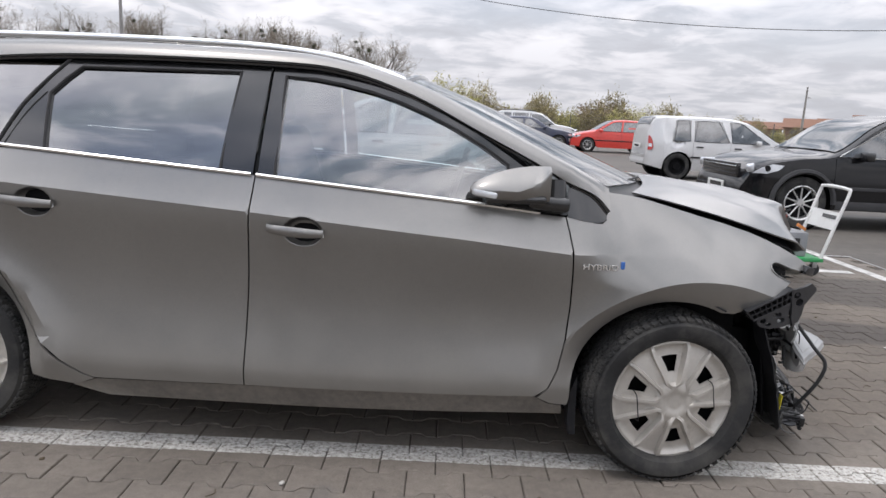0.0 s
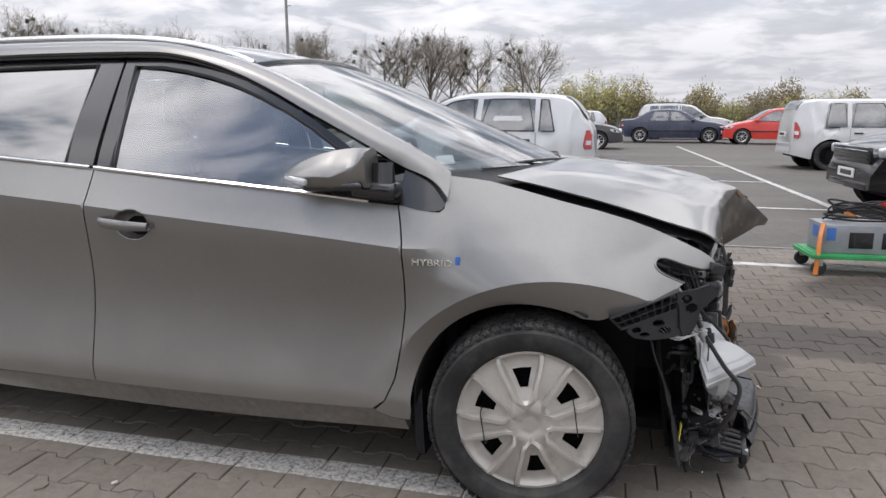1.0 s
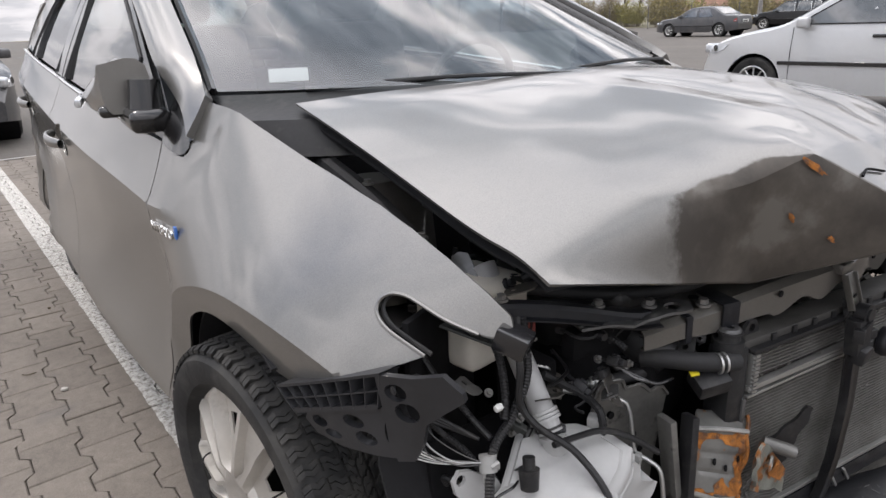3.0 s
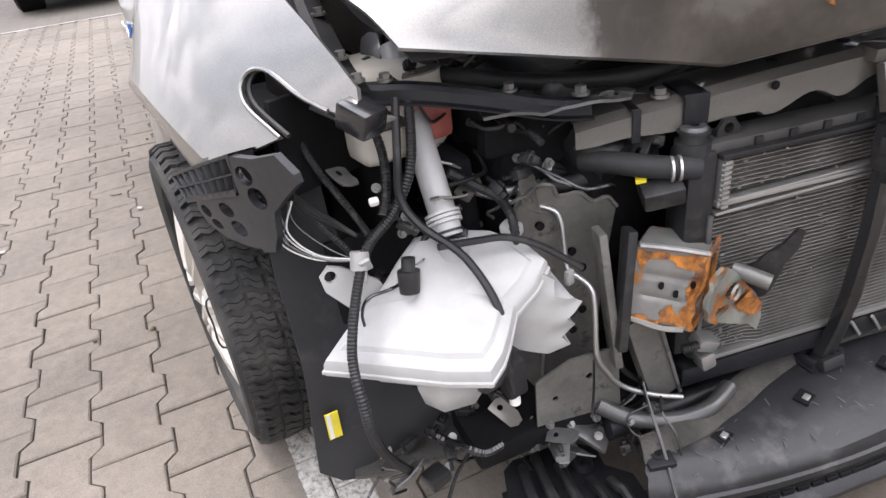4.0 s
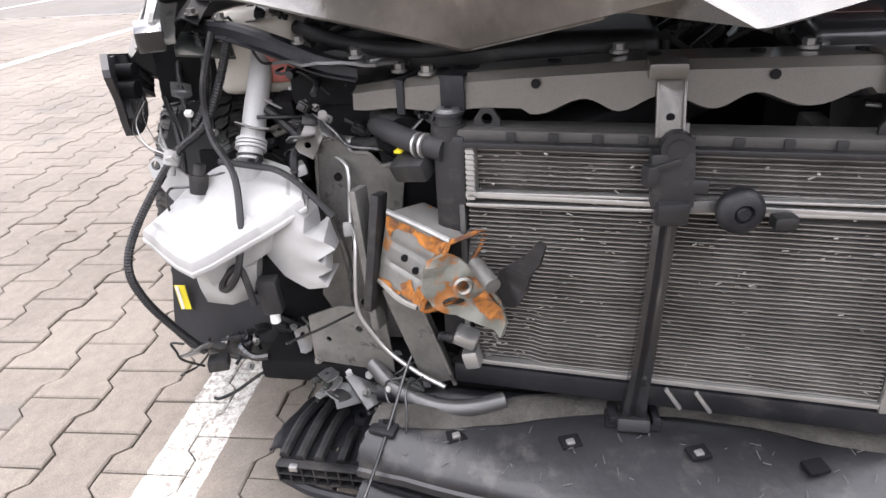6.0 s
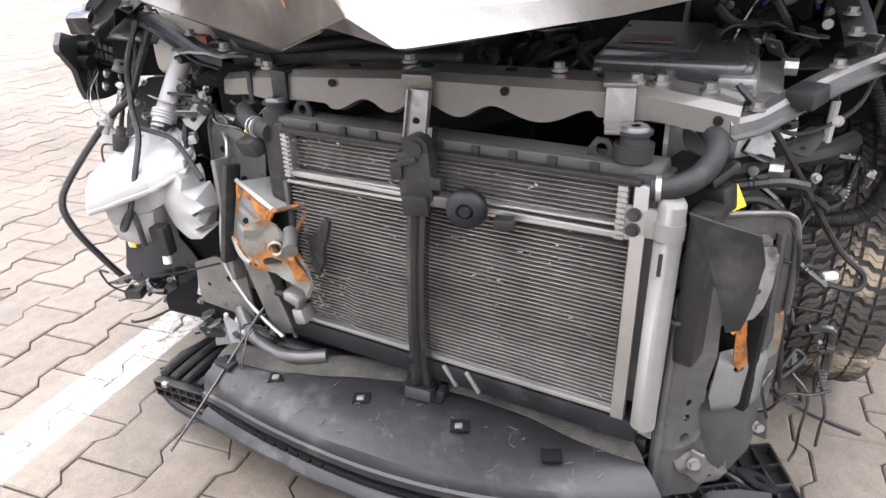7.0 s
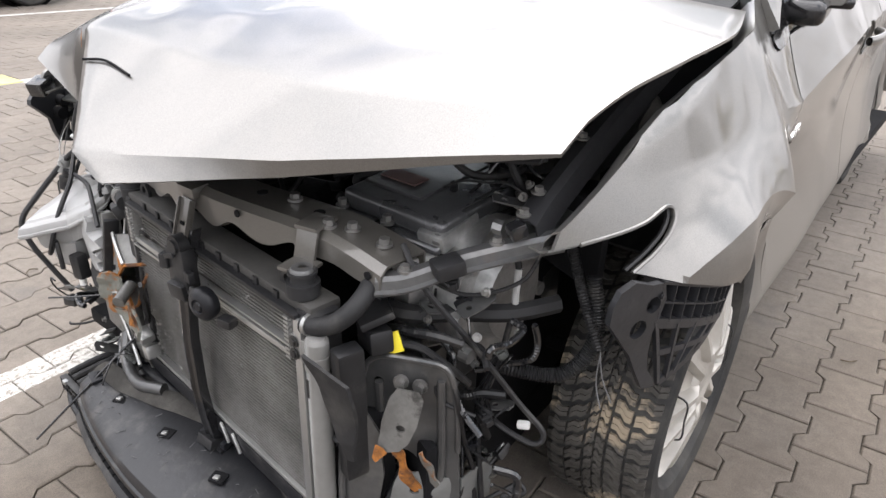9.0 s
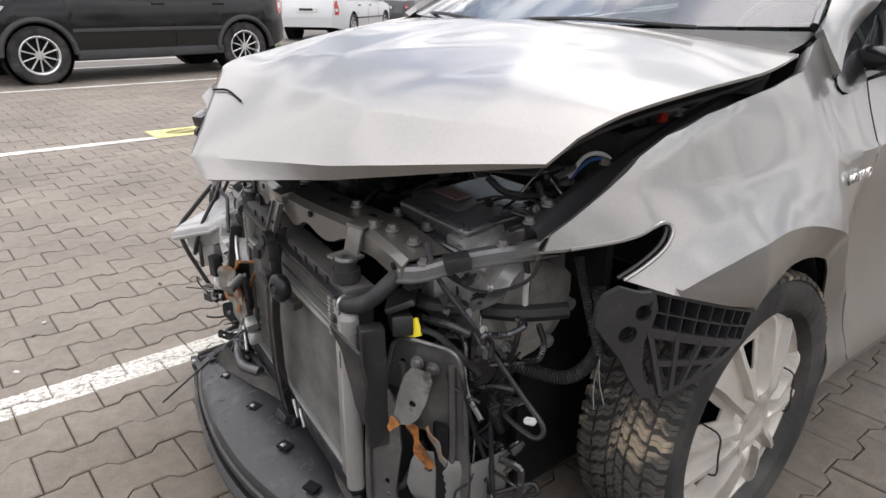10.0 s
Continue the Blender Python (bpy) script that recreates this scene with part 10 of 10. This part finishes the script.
for k in range(7):
    a0 = rc2.uniform(0, 6.28)
    pts = [(-0.05 + (0.28 + 0.05 * rc2.random()) * math.cos(a0 + q * 0.8) * (1 - 0.04 * q), 0.16 * math.sin(a0 + q * 0.8), 0.46 + 0.015 * k + 0.11 * max(0, math.sin(q * 0.75 + k))) for q in range(9)]
    part("jump_cable", tube(pts, 0.009, 6, 5), RUBBER, cart, "black jump cable")
for p, m in (((0.12, -0.05, 0.60), REDP), ((-0.12, 0.02, 0.50), LAMPO), ((0.32, -0.08, 0.48), LAMPO)):
    part("clamp", box(p, (0.13, 0.03, 0.035), (10, 24, 20), 0.01, 2), m, cart, "red jump clamp" if m is REDP else "")
hd = bmesh.new()
join_tube(hd, [(0.47, -0.24, 0.17), (0.58, -0.24, 0.55), (0.67, -0.24, 0.86), (0.67, -0.20, 0.90), (0.67, 0.0, 0.91), (0.67, 0.20, 0.90), (0.67, 0.24, 0.86), (0.58, 0.24, 0.55), (0.47, 0.24, 0.17)], 0.017, 10, 6)
part("push_bar", hd, WHITEP, cart, "white tubular push bar")
part("bar_panel", sheet([(-0.235, 0.48), (-0.235, 0.66), (0.235, 0.66), (0.235, 0.48)], lambda y, z: Vector((0.47 + (z - 0.17) * 0.29, y, z)), 0.2, 0.006, (-1, 0, 0)), WHITEP, cart, "white sign panel with a line of print")
part("panel_print", sheet([(-0.20, 0.59), (-0.20, 0.625), (0.02, 0.625), (0.02, 0.59)], lambda y, z: Vector((0.463 + (z - 0.17) * 0.29, y, z)), 0.2, 0.003, (-1, 0, 0)), GLOSSB, cart)

# ---- small things on the paving ----
rg = random.Random(21)
DEBRIS = surf("dry_leaf", (0.10, 0.075, 0.045), 0.9, var=0.4, bump=0.2)
GRAVEL = surf("pale_chip", (0.5, 0.48, 0.44), 0.8, var=0.2)
for k in range(70):
    x, y = rg.uniform(-2.2, 1.9), rg.choice((rg.uniform(-2.0, -0.75), rg.uniform(0.9, 2.0), rg.uniform(-0.9, 1.0)))
    if -2.9 < x < 0.9 and abs(y) < 0.9 and x < 0.78:
        continue
    if k % 3:
        b = bmesh.new()
        s = rg.uniform(0.006, 0.014)
        join_box(b, (0, 0, s * 0.35), (s, s * 1.5, s * 0.7), (rg.uniform(-20, 20), 0, 0), s * 0.2, 1)
        tagged(part("stone_chip", b, GRAVEL if k % 2 else DEBRIS, at=pose(x, y, 0.0, 0, 0, rg.uniform(0, 360))), "small loose stone chip lying on the paving", "stone", "loose chips")
    else:
        b = tube([(0, 0, 0.004), (rg.uniform(0.01, 0.02), 0.02, 0.008), (rg.uniform(-0.01, 0.02), 0.045, 0.004)], 0.002, 5, 3)
        tagged(part("twig", b, DEBRIS, at=pose(x, y, 0.0, 0, 0, rg.uniform(0, 360))), "thin dry twig lying on the paving", "twig", "loose twigs")
gp = bmesh.new()
join_box(gp, (0, 0, 0.004), (0.55, 0.34, 0.008), bevel=0.003)
plate = part("cover_plate", gp, surf("pale_yellow_plate", (0.52, 0.47, 0.20), 0.8, var=0.3, bump=0.3), at=pose(-0.52, -4.40, 0, 0, 0, 2))
tagged(plate, "flat pale yellow cover plate with a dark crossed oval", "cover plate")
ov = lathe([(0.0, 0.0), (0.10, 0.0), (0.104, -0.001)], 32, "Z")
for v in ov.verts:
    v.co = Vector((v.co.x * 1.55, v.co.y, v.co.z + 0.0095))
part("oval", ov, surf("olive_print", (0.16, 0.14, 0.05), 0.8, var=0.4), plate, "dark olive oval")
part("stripe", box((0, 0, 0.0105), (0.32, 0.020, 0.0015), (0, 0, 24), 0.0), plate.data.materials[0], plate)

# ---- fence, poles, wires ----
FENCEM = surf("fence_wire", (0.16, 0.16, 0.155), 0.6, metal=0.4, var=0.2)
POLEM = surf("concrete_pole", (0.27, 0.26, 0.25), 0.85, var=0.2, bump=0.3)
fence = empty("fence", pose(0, 50, 0, 0, 0, 4), "low grey mesh fence along the lot's far edge", "fence")
for k in range(30):
    part("post", cyl((-62 + 4 * k, 0, 0), (-62 + 4 * k, 0, 1.9), 0.04, 8), FENCEM, fence)
fm = bmesh.new()
for z in [0.1 + 0.2 * k for k in range(9)]:
    join_tube(fm, [(-62, 0, z), (56, 0, z)], 0.008, 4, 1)
for k in range(590):
    join_tube(fm, [(-62 + 0.2 * k, 0, 0.05), (-62 + 0.2 * k, 0, 1.75)], 0.005, 3, 1)
tagged(part("wire_mesh", fm, FENCEM, fence, smooth=0), kind="stuff")


def polar(az, d):
    return 0.5 + d * math.cos(radians(az)), -2.0 + d * math.sin(radians(az))


for az, d, h in ((120.0, 60, 12.5), (153.2, 55, 9.5), (66, 95, 7)):
    x, y = polar(az, d)
    p = empty("utility_pole", pose(x, y, 0), "tall grey concrete utility pole", "pole", "utility poles")
    part("shaft", cyl((0, 0, 0), (0, 0, h), 0.17, 14, 0.10), POLEM, p)
    part("crossarm", box((0, 0, h - 0.5), (1.2, 0.09, 0.09), (0, 0, az), 0.01), POLEM, p)
    part("lamp_arm", tube([(0, 0, h * 0.80), (0.3, -0.1, h * 0.815), (0.55, -0.2, h * 0.81)], 0.04, 6, 3), POLEM, p)
for (az0, d0, h0), (az1, d1, h1), sag in (((153.2, 55, 9.2), (95.0, 40, 8.2), 0.7), ((95.0, 40, 8.2), (56.0, 42, 6.8), 0.8), ((175, 60, 9), (153.2, 55, 9.2), 0.4)):
    a, b = Vector((*polar(az0, d0), h0)), Vector((*polar(az1, d1), h1))
    pts = [a.lerp(b, k / 12) - Vector((0, 0, sag * 4 * (k / 12) * (1 - k / 12))) for k in range(13)]
    tagged(part("overhead_wire", tube(pts, 0.02, 5, 2), GLOSSB), "thin dark overhead wire", "wire")

# ---- trees and bushes ----
BARK = surf("grey_bark", (0.13, 0.115, 0.10), 0.95, var=0.3, bump=0.4, bscale=20)
TWIGM = surf("bare_twigs", (0.29, 0.25, 0.20), 0.95, var=0.3, bump=0)
MISTLE = surf("mistletoe", (0.035, 0.045, 0.018), 0.9, var=0.4, bump=0, island=0.35)
WILLOW = surf("budding_leaves", (0.42, 0.40, 0.12), 0.85, var=0.3, bump=0, island=0.4)
OLIVE = surf("olive_scrub", (0.36, 0.31, 0.13), 0.9, var=0.3, bump=0, island=0.4)
TAN = surf("dry_brush", (0.36, 0.27, 0.17), 0.9, var=0.3, bump=0, island=0.3)


def twig_quad(bm, a, b, w):
    d = (b - a).normalized()
    s = d.orthogonal().normalized() * w
    t = d.cross(s)
    r1 = [bm.verts.new(a + s), bm.verts.new(a - s * 0.5 + t * 0.87), bm.verts.new(a - s * 0.5 - t * 0.87)]
    e = bm.verts.new(b)
    for i in range(3):
        bm.faces.new((r1[i], r1[(i + 1) % 3], e))


def bare_tree(name, h, seed, spread=1.0, mist=10, stems=1):
    rnd = random.Random(seed)
    t = empty(name, pose(0, 0, 0), "tall bare tree with balls of mistletoe" if mist else "tall bare tree without leaves", "tree", "bare trees")
    tb, lb, mb = bmesh.new(), bmesh.new(), bmesh.new()
    tips = []

    def grow(p, d, ln, r, lev):
        n = 3
        pts = [p]
        for i in range(n):
            d = (d + Vector((rnd.uniform(-1, 1), rnd.uniform(-1, 1), rnd.uniform(-0.1, 0.5))) * (0.10 + 0.05 * lev)).normalized()
            pts.append(pts[-1] + d * ln / n)
        if lev < 3:
            join_tube(tb, pts, r, 6 if lev < 2 else 4, 2, taper=0.55)
        else:
            for a, b in zip(pts, pts[1:]):
                twig_quad(lb, a, b, r)
        if lev >= 2:
            tips.append(pts[-1])
        if lev < 5:
            kids = (11, 6, 5, 4, 3)[lev]
            for k in range(kids):
                f = (0.26 if lev == 0 else 0.25) + (0.74 if lev == 0 else 0.75) * (k + rnd.random()) / kids
                q = pts[min(n - 1, int(f * n))].lerp(pts[min(n, int(f * n) + 1)], (f * n) % 1)
                a = rnd.uniform(0, 2 * math.pi)
                o = d.orthogonal().normalized()
                o = (o * math.cos(a) + d.cross(o) * math.sin(a))
                nd = (d * rnd.uniform(0.5, 0.9) + o * rnd.uniform(0.55, 0.95) * spread + Vector((0, 0, 0.16))).normalized()
                grow(q, nd, ln * (rnd.uniform(0.85, 1.0) * (0.80 - 0.40 * f) if lev == 0 else rnd.uniform(0.42, 0.62)), max(0.008, r * 0.46), lev + 1)
    for s in range(stems):
        a = 2 * math.pi * s / max(1, stems)
        off = Vector((math.cos(a), math.sin(a), 0)) * (0.5 if stems > 1 else 0)
        grow(off, (Vector((0, 0, 1)) + off * 0.3).normalized(), h * 0.66, h * 0.0135, 0)
    for k in range(mist):
        c = rnd.choice(tips)
        rr = rnd.uniform(0.2, 0.4)
        for q in range(60):
            v = Vector((rnd.gauss(0, 1), rnd.gauss(0, 1), rnd.gauss(0, 1))).normalized() * rr * rnd.uniform(0.5, 1)
            u = Vector((rnd.gauss(0, 1), rnd.gauss(0, 1), rnd.gauss(0, 1))).normalized() * 0.11
            w = v.cross(u).normalized() * 0.05
            mb.faces.new([mb.verts.new(c + v + k2) for k2 in (u, w, -u, -w)])
    part("trunk", tb, BARK, t)
    part("crown", lb, TWIGM, t, smooth=0)
    if mist:
        tagged(part("mistletoe", mb, MISTLE, t, "dark green mistletoe balls", smooth=0), kind="stuff")
    else:
        mb.free()
    return t


def bush(name, h, w, seed, m, lab, n=3000):
    rnd = random.Random(seed)
    t = empty(name, pose(0, 0, 0), lab, "bush", "scrub")
    sb, cb = bmesh.new(), bmesh.new()
    for k in range(90):
        a, r = rnd.uniform(0, 6.28), math.sqrt(rnd.random()) * w
        hh = h * rnd.uniform(0.45, 1.05) * (1 - 0.30 * (r / w) ** 2)
        b = Vector((r * 0.55 * math.cos(a), r * 0.55 * math.sin(a), 0))
        e = Vector((r * math.cos(a), r * math.sin(a), hh))
        mid = b.lerp(e, 0.5) + Vector((rnd.uniform(-.2, .2), rnd.uniform(-.2, .2), 0))
        twig_quad(sb, b, mid, 0.035)
        twig_quad(sb, mid, e, 0.022)
        for q in range(n // 90):
            f = rnd.uniform(0.25, 1.0)
            p = b.lerp(mid, f * 2) if f < 0.5 else mid.lerp(e, f * 2 - 1)
            p = p + Vector((rnd.gauss(0, .22), rnd.gauss(0, .22), rnd.gauss(0, .2)))
            u = Vector((rnd.gauss(0, 1), rnd.gauss(0, 1), rnd.gauss(0, 1.6))).normalized() * rnd.uniform(0.10, 0.22)
            v = u.orthogonal().normalized() * rnd.uniform(0.04, 0.08)
            cb.faces.new([cb.verts.new(p + k2) for k2 in (u, v, -u, -v)])
            twig_quad(sb, p - u * 1.5, p + u * 3, 0.010)
    tagged(part("brushwood", sb, TWIGM, t, smooth=0), kind="stuff")
    part("crown", cb, m, t, smooth=0)
    return t


trees = [bare_tree("tree", 11.5, 3, 1.0, 8), bare_tree("tree", 12.0, 8, 0.85, 14), bare_tree("tree", 10.0, 15, 1.1, 0), bare_tree("tree", 11.0, 29, 0.8, 4, 2)]
bushes = [bush("bush", 4.6, 2.6, 4, WILLOW, "yellow-green budding willow bush behind the fence"), bush("bush", 5.4, 2.2, 6, OLIVE, "olive scrub bush behind the fence"), bush("bush", 3.4, 3.2, 9, TAN, "dry brown brushwood behind the fence")]
used = [False] * 7


def put(protos, i, x, y, s, r):
    p = protos[i]
    m = pose(x, y, 0, 0, 0, r) @ Matrix.Scale(s, 4)
    k = i if protos is trees else 4 + i
    if not used[k]:
        used[k] = True
        p.matrix_basis = m
        return p
    c = copy_thing(p, pose(x, y, 0, 0, 0, r))
    c.matrix_basis = m
    return c


rt = random.Random(77)
for az, el, d, i in ((156, 7.0, 80, 2), (148.2, 7.4, 85, 2), (143.4, 8.3, 70, 3), (139.5, 8.8, 72, 0), (137.6, 8.0, 78, 1), (134.8, 7.7, 80, 0), (131.2, 7.6, 82, 1), (129.3, 7.5, 84, 3), (127.1, 7.4, 82, 0), (124.2, 6.6, 90, 2), (122.0, 7.3, 82, 1), (118.6, 7.4, 84, 3), (117.2, 7.7, 84, 2), (112.0, 7.8, 80, 0), (110.3, 8.0, 84, 1), (108.2, 7.6, 80, 3), (106.4, 7.6, 84, 2), (104.4, 7.0, 82, 1), (100.4, 7.5, 78, 0), (99.2, 7.0, 86, 2), (163, 7.4, 80, 0), (170, 7.2, 82, 1), (178, 7.0, 85, 2)):
    x, y = polar(az, d)
    h = d * math.tan(radians(el)) + 1.2
    put(trees, i, x, y, h / (11.5, 12.0, 10.0, 11.0)[i] * 0.92, rt.uniform(0, 360))
for az, d, s, i in ((95.2, 66, 1.15, 0), (93.4, 68, 1.05, 0), (97, 72, 0.9, 1), (91.5, 70, 0.95, 1), (98.8, 70, 0.9, 0), (80.8, 74, 1.1, 2), (80.2, 74, 0.9, 1), (77.8, 70, 0.75, 0), (76, 72, 0.7, 1), (84, 72, 0.7, 2), (86.5, 70, 0.72, 1), (89, 72, 0.8, 2), (73, 75, 0.55, 2), (70.5, 78, 0.55, 1), (121, 70, 0.8, 1), (115, 72, 0.9, 0), (112, 70, 0.8, 0), (126, 74, 0.7, 2), (104, 72, 0.85, 1), (101.5, 74, 0.9, 1)):
    x, y = polar(az, d)
    put(bushes, i, x, y, s, rt.uniform(0, 360))
for k in range(84):
    az = 62 + k * 1.35 + rt.uniform(-0.6, 0.6)
    x, y = polar(az, rt.uniform(66, 88))
    put(bushes, rt.choice((1, 2, 2, 0)), x, y, rt.uniform(0.5, 0.85) * (0.7 if az < 76 else 1), rt.uniform(0, 360))
# low roofs beyond the scrub
BRICKM, ROOFM = surf("far_brick", (0.22, 0.15, 0.115), 0.9, var=0.2), surf("far_roof", (0.23, 0.125, 0.085), 0.9, var=0.2)
for az, d, w, h in ((65.3, 150, 9, 4.2), (62.8, 160, 11, 4.6), (60.5, 140, 10, 5), (68.5, 170, 8, 3.6), (121, 120, 16, 3.6)):
    x, y = polar(az, d)
    hs = empty("house", pose(x, y, 0, 0, 0, az), "small distant house with a red-brown roof", "house", "far houses")
    part("wall", box((0, 0, h * 0.3), (7, w, h * 0.6), bevel=0.05), BRICKM, hs)
    rf = loft([[(-4, -w / 2 - 0.4, h * 0.58), (0, -w / 2 - 0.4, h), (4, -w / 2 - 0.4, h * 0.58)], [(-4, w / 2 + 0.4, h * 0.58), (0, w / 2 + 0.4, h), (4, w / 2 + 0.4, h * 0.58)]])
    bmesh.ops.recalc_face_normals(rf, faces=rf.faces)
    part("roof", thicken(rf, 0.2), ROOFM, hs)
    for q in (-0.3, 0.0, 0.3):
        part("window", box((-3.52, w * q, h * 0.33), (0.06, 1.2, 1.1)), FARGL, hs)
grs = bmesh.new()
for k in range(900):
    x, y = rt.gauss(0, 0.7), rt.gauss(0, 0.35)
    twig_quad(grs, Vector((x, y, 0)), Vector((x + rt.uniform(-.05, .05), y + rt.uniform(-.05, .05), rt.uniform(0.05, 0.16))), 0.006)
tagged(part("grass", grs, surf("green_grass", (0.10, 0.17, 0.03), 0.9, var=0.3, bump=0), smooth=0, at=pose(-4.9, -12.6, 0)), "tuft of fresh green grass at the lot's edge", "grass", kind="stuff")

# ---- paving blocks ----
rng = random.Random(5)
kinds = []
for k in range(4):
    bm = bmesh.new()
    paver_bm(bm, 0, 0, 0, (rng.uniform(-0.012, 0.012), rng.uniform(-0.014, 0.014)))
    me = bpy.data.meshes.new("paver")
    bm.to_mesh(me)
    bm.free()
    me.materials.append(PAVER)
    kinds.append(me)
rest = bmesh.new()
for j in range(round(PY0 / 0.14), round(PY1 / 0.14)):
    for i in range(round(PX0 / 0.2), round(PX1 / 0.2)):
        x, y = (i + 0.5 * (j % 2)) * 0.2 + 0.05, j * 0.14 + 0.07
        if not (PX0 + 0.1 < x < PX1 - 0.1 and PY0 + 0.08 < y < PY1 - 0.08):
            continue
        dz = rng.uniform(-0.0022, 0.0012)
        if -1.35 < x < 1.45 and -1.9 < y < -0.75 or 0.75 < x < 1.45 and -0.75 <= y < 0.95 or -1.2 < x < 0.75 and 0.72 < y < 1.5:
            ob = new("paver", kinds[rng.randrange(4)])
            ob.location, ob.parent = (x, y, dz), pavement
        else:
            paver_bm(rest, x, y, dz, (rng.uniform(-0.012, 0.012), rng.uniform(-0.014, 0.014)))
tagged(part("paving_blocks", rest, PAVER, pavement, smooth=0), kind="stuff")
